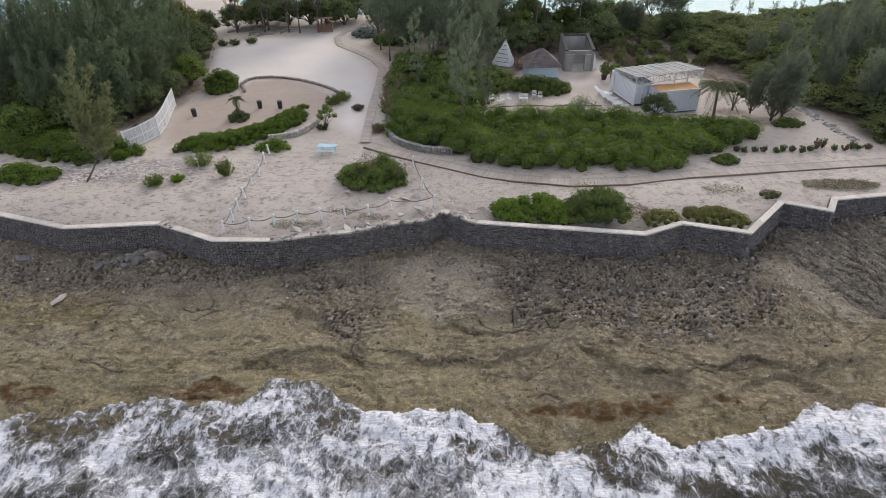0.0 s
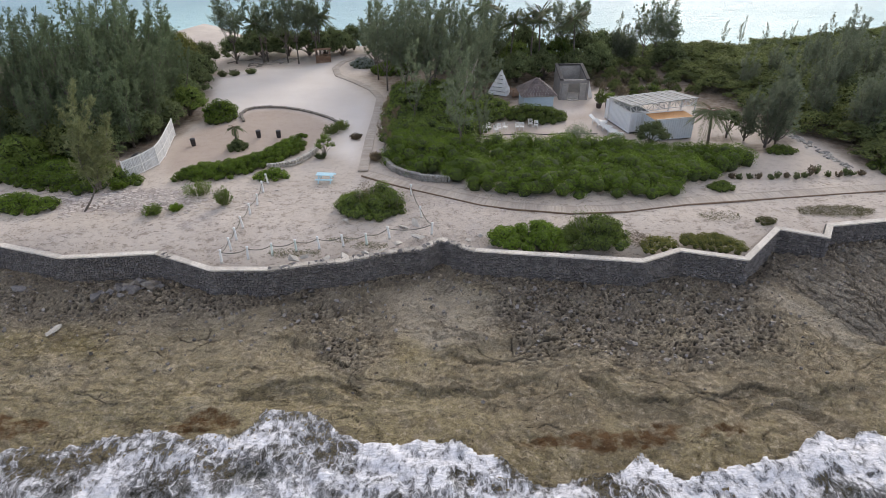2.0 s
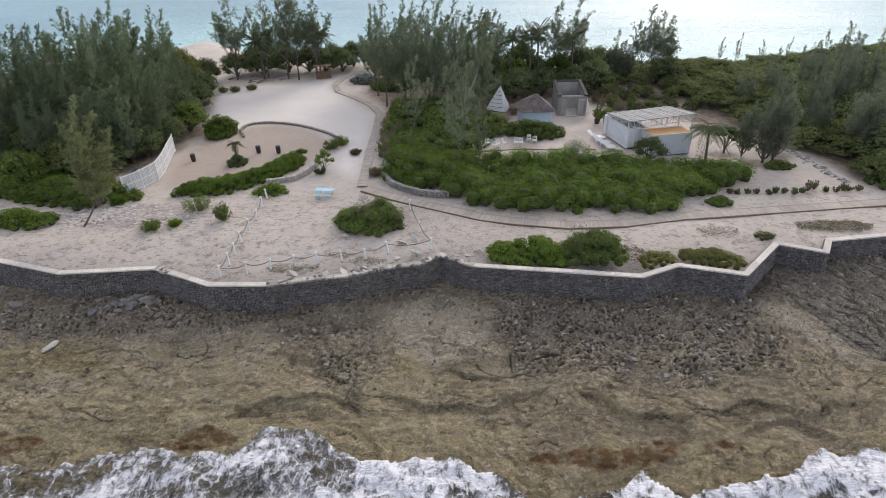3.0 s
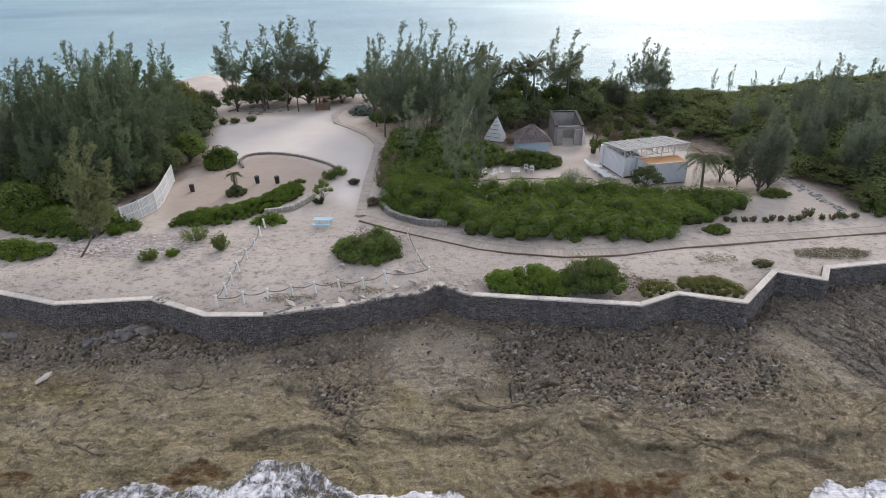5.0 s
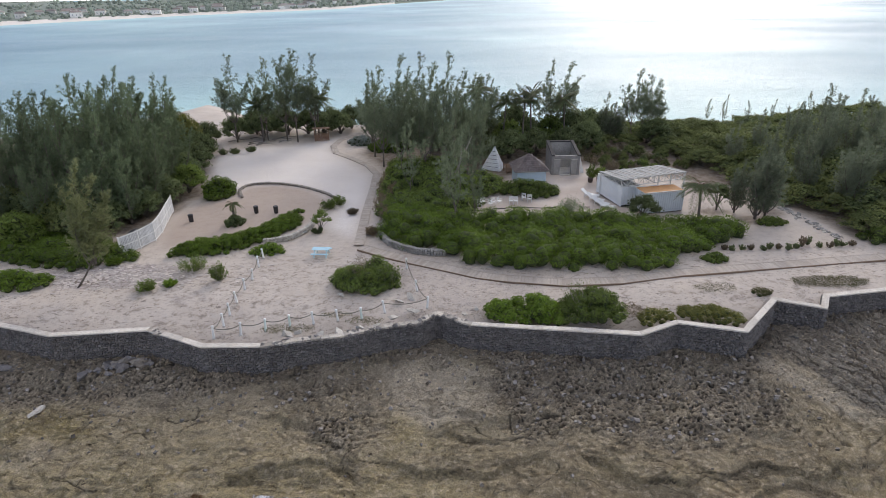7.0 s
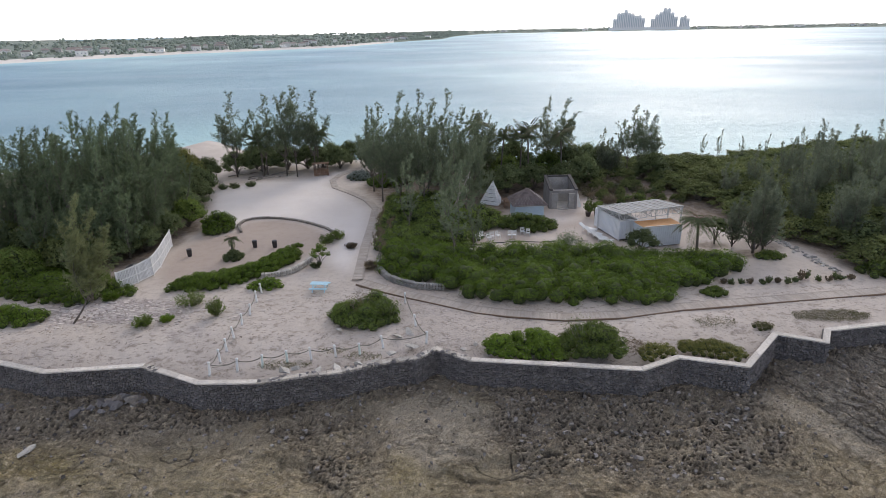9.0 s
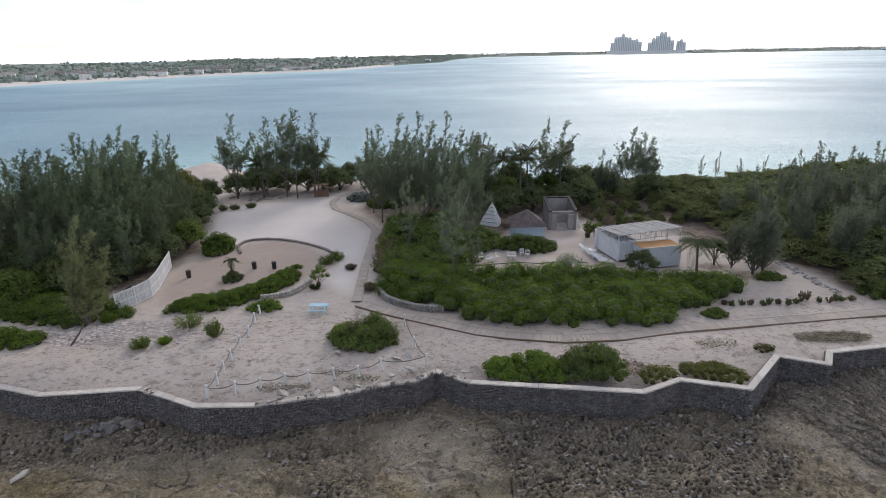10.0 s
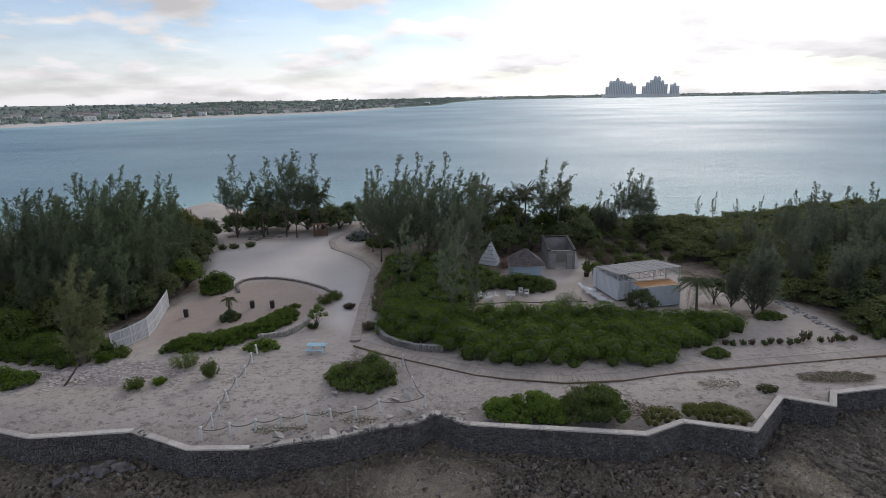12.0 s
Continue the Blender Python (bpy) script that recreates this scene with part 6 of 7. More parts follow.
bmesh.ops.create_cone(bm, cap_ends=True, segments=4, radius1=2.1, radius2=0.05, depth=3.6, matrix=Matrix.Translation((0, 0, 1.85)))
part("gap_shade_cone", bm, M_DARK, tent)
for a in (0.4, 2.0, 3.5, 5.1):
    beam("pole", (math.cos(a) * 2.08, math.sin(a) * 2.08, 0), (0.1, 0, 4.05), 0.05, M_TRUSS, tent)
tagged(tent, "pointed white tent in tiers among the trees", "tent")

pallets = empty("plank_rack", pose(9.4, 80.6, 0, 0, 0, 8))
for i in range(5):
    box("board", (2.0, 0.18, 0.05), (0, -0.8 + 0.4 * i, 0.95), M_BROWN, pallets)
    box("board", (2.0, 0.18, 0.05), (0, -0.8 + 0.4 * i, 0.35), M_BROWN, pallets)
for x in (-0.9, 0.9):
    for y in (-0.85, 0.85):
        box("post", (0.1, 0.1, 1.3), (x, y, 0.65), M_BROWN, pallets)
tagged(pallets, "open brown rack of timber boards beside the hut", "rack")

bm = bmesh.new()
bmesh.ops.create_uvsphere(bm, u_segments=16, v_segments=10, radius=0.75, matrix=Matrix.Translation((3.4, 86, 2.9)) @ Matrix.Diagonal((1, 1, 0.8, 1)))
dome = empty("dome_lamp", None)
part("globe", bm, M_CANVAS, dome)
beam("mast", (3.4, 86, 0), (3.4, 86, 2.5), 0.14, M_TRUSS, dome)
tagged(dome, "white globe on a mast among dark trees", "lamp")


def pot_plant(x, y, seed):
    top = twiggy_bush("pot_plant", 1.9, 0.9, seed, F_GRAPE, 26, "leafy plant in a dark round pot", "pot plants", "pot plant", 0.34, 14)
    top.matrix_world = pose(x, y, 0.55)
    bm = bmesh.new()
    bmesh.ops.create_cone(bm, cap_ends=True, segments=14, radius1=0.3, radius2=0.4, depth=0.62, matrix=Matrix.Translation((0, 0, -0.24)))
    part("pot", bm, M_POT, top)


pot_plant(19.7, 75.2, 3)
pot_plant(20.9, 75.2, 4)

# ---- kiosk and bench at the far end of the lot ----
kiosk = empty("timber_kiosk", pose(-22.4, 101.8, 0, 0, 0, 12))
for x in (-1.2, 1.2):
    for y in (-0.5, 0.5):
        box("post", (0.12, 0.12, 2.2), (x, y, 1.1), M_BROWN, kiosk)
for i in range(6):
    box("board", (2.6, 0.05, 0.17), (0, -0.55, 0.2 + 0.19 * i), M_BROWN, kiosk)
box("counter", (2.7, 0.5, 0.06), (0, -0.4, 1.35), M_BROWN, kiosk)
for i in range(5):
    box("roof_slat", (3.0, 0.2, 0.05), (0, -0.6 + 0.3 * i, 2.25), M_BROWN, kiosk)
tagged(kiosk, "low brown timber kiosk beside the path", "kiosk")


# ---- planting: thickets and hedges ----
BIG = [(-7.2, 57.6), (-6.4, 55.4), (-4.4, 53.9), (-2.6, 52.9), (0.0, 52.6), (1.0, 51.7), (3.1, 49.2), (7.8, 48.4), (14.2, 48.6), (18.8, 48.1), (21.8, 49.0), (23.6, 51.2), (28.2, 53.6), (31.4, 56.0), (30.8, 58.8), (25.5, 59.4), (20, 60.2), (13, 60.0), (6.5, 59.8), (2, 60.5), (-2, 63), (-6.8, 63)]
shrub_mass("thicket", BIG, 2.2, 1, F_NAUPAKA, 0.125, 720, 1.45, "dense bright green rounded thicket bordering the boardwalk", kind="stuff", rim=0.68)
shrub_mass("hedge", [(-28.8, 52.7), (-25.5, 52.6), (-22.8, 53.2), (-21.3, 54.6), (-19.1, 56.8), (-17.0, 60.3), (-17.0, 62.6), (-18.6, 63.4), (-19.9, 61.6), (-21.2, 58.2), (-24.3, 56.4), (-27.5, 54.9)], 1.3, 2, F_NAUPAKA, 0.115, 420, 0.7, "low curving bright green hedge above a stone wall", "hedge", even=0.9)
shrub_mass("hedge_bush", oval(-18.6, 53.6, 1.7, 1.0, 4), 0.95, 5, F_NAUPAKA, 0.18, 150, 0.7, "small rounded green bush below the hedge", "bush")
shrub_mass("hedge_bush", oval(-18.0, 65.0, 0.7, 0.5, 6), 0.6, 6, F_NAUPAKA, 0.16, 130, 0.5, "small clipped green bush at the hedge end", "bush")
shrub_mass("thicket", [(-48, 53), (-41.7, 51.0), (-37.3, 49.7), (-35.4, 49.7), (-34.0, 51.0), (-31.6, 51.9), (-32.0, 53.4), (-34.4, 54.4), (-36.5, 56.2), (-42, 58.5), (-50, 59)], 1.7, 8, F_NAUPAKA, 0.15, 300, 1.0, "bright green thicket at the foot of the trees", kind="stuff")
shrub_mass("bush", oval(-40.1, 46.9, 2.9, 1.5, 9), 1.5, 9, F_NAUPAKA, 0.16, 220, 0.8, "rounded bright green bush on open sand", "bush")
shrub_mass("bush", [(3.3, 39.5), (6, 38.9), (9.0, 38.75), (9.4, 41.5), (7.5, 42.6), (4.2, 42.3), (3.2, 41.2)], 1.15, 12, F_NAUPAKA, 0.125, 340, 0.7, "low bright green bush behind the sea wall", "bush")
shrub_mass("bush", [(8.6, 39.0), (13.4, 38.5), (14.4, 40.2), (13.6, 42.6), (10.5, 43.2), (8.8, 41.8)], 2.1, 13, F_GRAPE, 0.13, 340, 0.85, "tall green bush with grassy stems behind the sea wall", "bush")
shrub_mass("bush", oval(-7.4, 46.6, 3.1, 2.6, 14), 1.9, 14, F_GRAPE, 0.13, 330, 0.85, "dark green mound of shrub with dry twigs", "bush")
shrub_mass("bush", oval(25.9, 50.1, 1.2, 0.8, 15), 0.9, 15, F_GRAPE, 0.17, 150, 0.6, "small rounded green bush on the sand", "bush")
shrub_mass("bush", [(15.6, 38.4), (18.0, 39.3), (18.2, 40.6), (16.6, 40.9), (15.3, 39.8)], 0.6, 16, F_OLIVE, 0.11, 260, 0.6, "low olive scrub behind the sea wall", "bush", even=0.7)
shrub_mass("bush", [(18.6, 39.6), (23.0, 38.4), (23.8, 39.6), (21.8, 41.2), (19.2, 41.0)], 0.65, 17, F_OLIVE, 0.11, 260, 0.6, "low olive yellow scrub behind the sea wall", "bush", even=0.7)
shrub_mass("bush", oval(27.2, 43.6, 0.8, 0.5, 18), 0.5, 18, F_HEATH, 0.10, 260, 0.5, "tuft of olive scrub beside the wall corner", "bush")
shrub_mass("dry_scrub", oval(23.6, 44.5, 1.9, 0.7, 19), 0.18, 19, F_HEATH, 0.17, 90, 0.5, "sparse dry brown scrub on sand", "scrub", core=False, wide=0.13)
shrub_mass("dry_scrub", oval(34.2, 45.3, 3.4, 1.0, 20), 0.14, 20, F_HEATH, 0.07, 260, 0.4, "low brown green scrub on sand", "scrub", core=False, wide=0.3, even=1.0)
shrub_mass("dry_scrub", oval(15.2, 40.6, 0.9, 1.2, 21), 0.35, 21, F_DRY, 0.08, 180, 0.5, "dry brown scrub between bushes", "scrub", core=False)
for i, (x, y, rx, ry) in enumerate(((-13.6, 38.6, 1.3, 0.5), (-11.6, 38.6, 0.9, 0.4), (-6.6, 39.7, 1.5, 0.45), (-9.2, 40.6, 1.2, 0.3))):
    shrub_mass("dry_scrub", oval(x, y, rx, ry, 22 + i), 0.16, 22 + i, F_HEATH, 0.17, 70, 0.4, "dry olive tufts below the rope fence", "scrub", core=False, wide=0.13)
shrub_mass("bush", oval(-30.1, 72.0, 2.0, 2.4, 23), 2.9, 23, F_NAUPAKA, 0.2, 170, 0.9, "bright green bush at the edge of the lot", "bush")
shrub_mass("bush", oval(11.2, 70.6, 3.7, 1.9, 24), 2.6, 24, F_GRAPE, 0.17, 240, 0.9, "tall green bush in front of the hut", "bush")
shrub_mass("bush", oval(4.0, 72.6, 4.2, 3.4, 25), 2.2, 25, F_GRAPE, 0.2, 130, 1.0, "mixed green bushes beside the courtyard", "bush", kind="stuff")
# mid leaf instead of the bright one: tree shade put into the colour
shrub_mass("bush", [(-8.2, 63), (-3, 61.5), (3, 62.5), (4.5, 68), (3, 76), (2, 85), (-8.6, 85), (-8.9, 74)], 2.0, 26, F_GRAPE, 0.18, 190, 1.05, "green undergrowth below the casuarinas", "undergrowth", kind="stuff")
shrub_mass("bush", oval(-9.5, 96.5, 3.6, 4.4, 27), 1.3, 27, F_NAUPAKA, 0.2, 130, 0.9, "green bush along the far path", "bush")
shrub_mass("bush", oval(-15.0, 99.0, 2.3, 2.2, 28), 1.3, 28, F_SILVER, 0.17, 140, 0.7, "silver grey bush along the far path", "bush")
shrub_mass("bush", oval(36.3, 59.0, 1.5, 0.9, 29), 1.2, 29, F_GRAPE, 0.18, 150, 0.7, "green bush at the foot of a casuarina", "bush")
shrub_mass("bush", oval(46.0, 54.2, 3.6, 1.7, 30), 1.8, 30, F_GRAPE, 0.2, 140, 0.9, "green thicket at the wood's edge", "bush", kind="stuff")
shrub_mass("bush", oval(27.5, 82.0, 4.0, 1.1, 31), 1.2, 31, F_GRAPE, 0.2, 120, 0.9, "low green bushes behind the containers", "bush", kind="stuff")

for i, (x, y, h, w, mt) in enumerate(((-7.6, 46.9, 2.5, 1.9, F_DRY), (-5.2, 46.3, 2.0, 1.3, F_GRAPE), (11.4, 41.2, 2.5, 2.0, F_GRAPE))):
    twiggy_bush("dry_twig_bush", h, w, 80 + i, mt, 46, "grey green twiggy stems growing through a bush", "", "bush", 0.15, 22, M_DEADWOOD).matrix_world = pose(x, y, 0.1)

# small bushes, each by itself
for i, (x, y, h, w, mt, lb) in enumerate((
        (-27.4, 45.6, 0.9, 0.95, F_GRAPE, "small green bush on open sand"), (-25.6, 46.4, 0.55, 0.7, F_NAUPAKA, "tiny bright green bush on open sand"),
        (-24.6, 49.4, 1.55, 1.5, F_GRAPE, "open grey green bush on open sand"), (-21.3, 47.4, 1.9, 0.85, F_GRAPE, "slender upright green bush on open sand"),
        (-33.2, 51.2, 0.7, 0.9, F_NAUPAKA, "small green bush beside the thicket"), (-14.6, 66.2, 1.2, 1.1, F_GRAPE, "small leafy bush at the kerb's end"),
        (-13.6, 67.6, 1.2, 1.1, F_GRAPE, "small leafy bush beside the lot"), (-14.4, 58.6, 0.5, 0.7, F_DARK, "low dark plant below a sapling"),
        (-8.3, 58.0, 0.8, 0.8, F_DRY, "dry brown shrub beside the path"), (-37.2, 93.0, 1.0, 0.9, F_DARK, "dark low shrub on the lot's edge"),
        (-35.5, 93.6, 0.9, 0.9, F_DARK, "dark low shrub on the lot's edge"), (-33.0, 94.6, 0.9, 1.0, F_DARK, "dark low shrub on the lot's edge"),
        (-11.3, 64.5, 0.5, 0.8, F_DRY, "dry tuft beside the boardwalk"))):
    twiggy_bush("bush", h, w, 40 + i, mt, 40, lb, "", "bush", 0.17, 34).matrix_world = pose(x, y, 0.02, 0, 0, i * 50)
t = twiggy_bush("bush", 2.9, 1.6, 60, F_CASU, 90, "grey green twiggy bush behind the thicket", "", "bush", 0.15, 34, M_DEADWOOD)
t.matrix_world = pose(14.3, 61.6, 0)
t = leafy_tree("sapling", 2.5, 1.3, 61, F_GRAPE, 0.17, 10, 70, "young green sapling on the sand", "", 1, "sapling")
t.matrix_world = pose(-14.0, 59.2, 0)
t = leafy_tree("shrub_tree", 3.3, 2.2, 62, F_DARK, 0.2, 15, 130, "dark green rounded shrub before a container", "", 2, "shrub", 0.3)
t.matrix_world = pose(22.3, 60.8, 0)
t = leafy_tree("sapling", 3.6, 1.7, 63, F_DARK, 0.2, 12, 90, "small dark tree beside a palm", "", 1, "tree", 0.5)
t.matrix_world = pose(31.9, 63.4, 0)
palm("coconut_palm", 4.1, 64, 24, 3.1, "young coconut palm with arching fronds", "palms", -0.3).matrix_world = pose(28.7, 60.9, 0)
palm("coconut_palm", 2.5, 65, 11, 1.2, "small young palm on bare soil", "palms", 0.1).matrix_world = pose(-24.7, 61.6, 0)
shrub_mass("bush", oval(-24.7, 61.4, 1.1, 0.9, 66), 1.5, 66, F_DARK, 0.18, 140, 0.6, "dark green shrub round a young palm", "bush")

# row of low plants along the sand
for i in range(16):
    x = 28.0 + 13.2 * i / 15 + r.normal() * 0.12
    t = twiggy_bush("row_plant", r.uniform(0.5, 0.85) + (0.5 if i in (9, 10) else 0), 0.38, 100 + i, F_DARK if i % 3 else F_DRY, 18, "low dark plant set out in a row on sand", "row of plants", "plant", 0.22, 11)
    t.matrix_world = pose(x, 52.45 + 0.9 * smooth(34, 42, x) + r.normal() * 0.15 + (0.5 if i in (9, 10) else 0), 0, 0, 0, i * 70)

# ---- casuarinas ----
KINDS = [casuarina("casuarina", 13 + 0.5 * (i % 3), 200 + i, 7 + i % 3, 2.6 + 0.3 * (i % 2), 0.03, 0.8) for i in range(6)]
OPEN = [casuarina("casuarina", 13, 220 + i, 8, 2.5, 0.24, 0.5, "casuarina with bare lower trunk and feathery top", F_PALECASU, taper=0.42) for i in range(4)]


def plant(src, x, y, h, base=13.3):
    k = h / base
    ob = copy_thing(src, pose(x, y, -0.05, 0, 0, r.uniform(-60, 60) + (180 if x > 38 and r.random() < 0.5 else 0)))
    ob.scale = (k * r.uniform(0.95, 1.15), k * r.uniform(0.95, 1.15), k)
    return ob


WEST = [(-36.6, 62.5, 10), (-36.5, 66.5, 12), (-39, 63, 12.5), (-42, 61.5, 11), (-46, 61, 9), (-51, 60.5, 8), (-56, 62, 8), (-62, 62, 8),
        (-38, 70, 13.5), (-42, 68, 14), (-46, 67, 14), (-50.5, 68, 13), (-55, 68, 11), (-60, 69, 10.5), (-66, 70, 10), (-37, 75, 11),
        (-41, 75, 14), (-45, 74, 15), (-49, 75, 15.2), (-54, 75, 13), (-59, 77, 11.5), (-65, 78, 10.5), (-72, 79, 10), (-40.5, 81, 12), (-44, 81, 14.6), (-48, 82, 14.5),
        (-53, 83, 13.5), (-59, 85, 12), (-66, 87, 11), (-45, 89, 13.2), (-51, 91, 12.5), (-58, 93, 11.5), (-43, 86, 13.9), (-74, 90, 11), (-70, 64, 8)]
for i, (x, y, h) in enumerate(WEST):
    plant(KINDS[i % 6], x + r.normal() * 0.4, y + r.normal() * 0.4, h * r.uniform(0.93, 1.05))
MIDDLE = [casuarina("casuarina", 13.5, 210 + i, 7, 2.7, 0.16, 0.52, "open grey green casuarina with feathery upswept boughs", F_PALECASU) for i in range(3)]
CENTRE = [(4.6, 79, 9), (-6.5, 80, 13), (-3, 79, 14), (1.0, 81, 13.5), (4, 84, 12),
          (-9.5, 84, 14.5), (-6, 86, 15.6), (-2.5, 85, 15.8), (0.5, 88, 16.2), (-11.5, 90, 13.5), (-8, 92, 15.5), (-4, 93, 15.4), (3.8, 90, 13.2), (5.6, 92, 12.5), (-12.5, 95, 13)]
for i, (x, y, h) in enumerate(CENTRE):
    plant(MIDDLE[i % 3], x, y, h * 0.95 * r.uniform(0.95, 1.04))
for i, (x, y, h) in enumerate([(-37.6, 101.5, 14.8), (-32.2, 102, 14.0), (-28.6, 101.6, 14.8), (-26.6, 101, 15.4), (-23.6, 102.4, 14.6), (31.9, 98.6, 11.4), (34.2, 99.4, 10.6), (36.0, 100, 9.8)]):
    plant(OPEN[i % 4], x, y, h, 13)
for i, (x, y, h) in enumerate(((17.3, 98.6, 13.4), (19.9, 99.2, 12.9), (5.8, 97.5, 11.2), (7.4, 99.5, 10.4))):
    plant(MIDDLE[i % 3], x, y, h)
WISPY = [casuarina("casuarina", 11, 240 + i, 4, 1.9, 0.14, 0.55, "sparse wispy casuarina standing in green undergrowth", F_PALECASU) for i in range(2)]
for i, (x, y, h) in enumerate(((0.9, 58.8, 11.6), (3.2, 61.5, 8.5), (-4.6, 69, 10.5), (0.0, 70, 11.5), (2.8, 73, 11))):
    plant(WISPY[i % 2], x, y, h, 11)
for i, (x, y, h) in enumerate(((49, 108, 5.2), (52, 108, 5.8), (56, 107, 4.8), (61, 108, 5.0))):
    t = plant(WISPY[i % 2], x, y, h, 11)
    t.scale = (t.scale[0] * 0.7, t.scale[1] * 0.7, t.scale[2])
plume = casuarina("casuarina", 12.0, 250, 8, 2.0, 0.14, 0.9, "young pale casuarina on a leaning trunk before a thicket", F_PLUME, (-2.0, -0.2))
plume.matrix_world = pose(-32.2, 46.5, -0.05, 0, 2, 0)
BROOM = [casuarina("casuarina", 9, 260 + i, 9, 1.7, 0.06, 0.85, "bushy grey casuarina with many thin bare stems", F_EASTCASU, wind=0.3) for i in range(2)]
EASTERN = [casuarina("casuarina", 13, 270 + i, 7, 2.3, 0.05, 0.8, "grey green casuarina standing in dense scrub", F_EASTCASU, wind=0.3) for i in range(3)]
for i, (x, y, h) in enumerate(((35.0, 60.7, 8.6), (36.6, 61.6, 7.4), (33.6, 62.8, 6.4), (50.2, 59.8, 8.0), (46.6, 62.5, 8.2), (53.5, 58.4, 7.4))):
    plant(BROOM[i % 2], x, y, h, 9)
EAST = [(41, 69, 7.4), (44, 67, 8.2), (47, 64, 8.2), (49.5, 66, 9.2), (52, 67, 9.4), (46, 71, 9), (54, 62, 8), (56, 70, 9.5), (61, 71, 9.5), (45, 76, 8),
        (50, 77, 10.4), (54, 78, 11.2), (57.5, 79, 11.2), (61, 80, 11), (65, 80, 11), (42, 81, 7.4), (47, 85, 8.2), (53, 86, 9.2), (70, 76, 10.2), (75, 83, 10), (58, 62, 8.5), (66, 66, 9), (74, 70, 10), (54, 57.5, 7), (50, 59, 7.4), (57, 90, 9.6), (62, 92, 9.8), (68, 90, 10), (27.0, 98.5, 8.2), (29.8, 99.2, 7.8), (28.4, 97.6, 6.6)]
for i, (x, y, h) in enumerate(EAST):
    plant(EASTERN[i % 3], x + r.normal() * 0.5, y + r.normal() * 0.5, h * r.uniform(0.92, 1.06))
t = casuarina("casuarina", 6.8, 290, 3, 0.8, 0.2, 0.5, "thin sparse young casuarina beside the boardwalk", F_DRY)
t.matrix_world = pose(-7.3, 57.8, -0.05)
for i, ob in enumerate(KINDS + OPEN + WISPY + BROOM + EASTERN + MIDDLE):
    ob.matrix_world = pose(-80 - 2.6 * (i % 6), 79 + 4 * (i // 6), -0.05, 0, 0, 20 * i)

# ---- broadleaf trees ----
SEAGRAPE = [leafy_tree("broadleaf_tree", 4.5, 3.0, 300 + i, m_, 0.26, 24, 150, lb, "broadleaf trees", 3, "tree", 0.10, 0.8) for i, (m_, lb) in enumerate(((F_DARK, "dark green spreading broadleaf tree"), (F_GRAPE, "mid green spreading broadleaf tree"), (F_OLIVE, "yellow green spreading broadleaf tree"), (F_SILVER, "silver grey broadleaf tree among casuarinas")))]


def grow(src, x, y, h, w):
    ob = copy_thing(src, pose(x, y, -0.05, 0, 0, r.uniform(0, 360)))
    ob.scale = (w / 3.0, w / 3.0, h / 4.5)
    return ob


for k, x, y, h, w in ((0, -37.5, 83, 5.0, 3.2), (0, -40.0, 90, 5.2, 3.4), (2, -42.5, 92, 7.0, 3.6), (2, -45, 97, 6.5, 3.6), (0, -37.0, 78, 4.6, 2.8), (0, -41.2, 97.5, 5, 3),
                      (0, -22.0, 109.5, 5.0, 3.0), (0, -18.5, 111, 5.0, 2.8), (0, -14.5, 110, 5.4, 3.0), (0, -11.0, 107, 5.0, 3.0), (0, -34, 105, 4.6, 3.4), (0, -30, 107, 5.0, 3.6), (0, -26, 107, 5.2, 3.4), (0, -38.5, 104, 4.6, 3.2), (0, -36, 108, 5, 3.6), (0, -23, 106, 4.8, 3.2), (0, -32, 110, 5, 3.6), (0, -20, 107, 4.6, 3),
                      (0, 10, 88, 5.0, 3.4), (0, 14, 89, 4.8, 3.2), (0, 19, 90, 4.8, 3.0), (0, 7, 86, 4.6, 3.0), (0, 23, 93, 5.2, 3.2), (0, 21.8, 98, 6.2, 3.4), (0, 28, 100.5, 5.4, 3.6), (0, 25.2, 101, 5.6, 3.2), (1, 17.6, 95.6, 5.6, 3.2), (0, 14.2, 96.8, 5.0, 3.0), (1, 10.4, 95.4, 5.0, 3.2), (0, 5.8, 97, 5.8, 3.2),
                      (0, 3, 99, 6, 4), (0, -5, 101, 6, 4), (0, 12, 101, 6.5, 4), (0, 35, 95, 5, 3.4), (1, -46, 56.5, 4, 3), (1, -53, 57, 4, 3.2), (0, -48, 63, 4.5, 3), (0, -58, 58, 4.5, 3.4), (0, -66, 58, 4.5, 3.4), (0, -38, 60.5, 3.6, 2.4), (0, -36.2, 64.5, 3.8, 2.4), (0, -35.8, 69, 4.2, 2.6), (1, -34.6, 73.5, 4.4, 2.6), (0, -40.5, 58.6, 3.4, 2.4), (3, -56.5, 66.5, 5.6, 2.8), (3, -58.5, 64.0, 4.8, 2.4)):
    grow(SEAGRAPE[k], x, y, h, w)
for i, ob in enumerate(SEAGRAPE):
    ob.matrix_world = pose(-84 + 5 * i, 70, -0.05)
for i, (x, y, h) in enumerate(((9.3, 93.0, 7.9), (12.6, 92.8, 7.9), (14.2, 94.6, 8.6), (19.4, 93.4, 8.2), (-32.8, 101.5, 6.6), (-23.4, 104, 7.4), (4.8, 95, 9.8))):
    palm("coconut_palm", h, 400 + i, 20, 3.3, "tall coconut palm against the bright sea", "palms", 0.5).matrix_world = pose(x, y, 0, 0, 0, 60 * i)

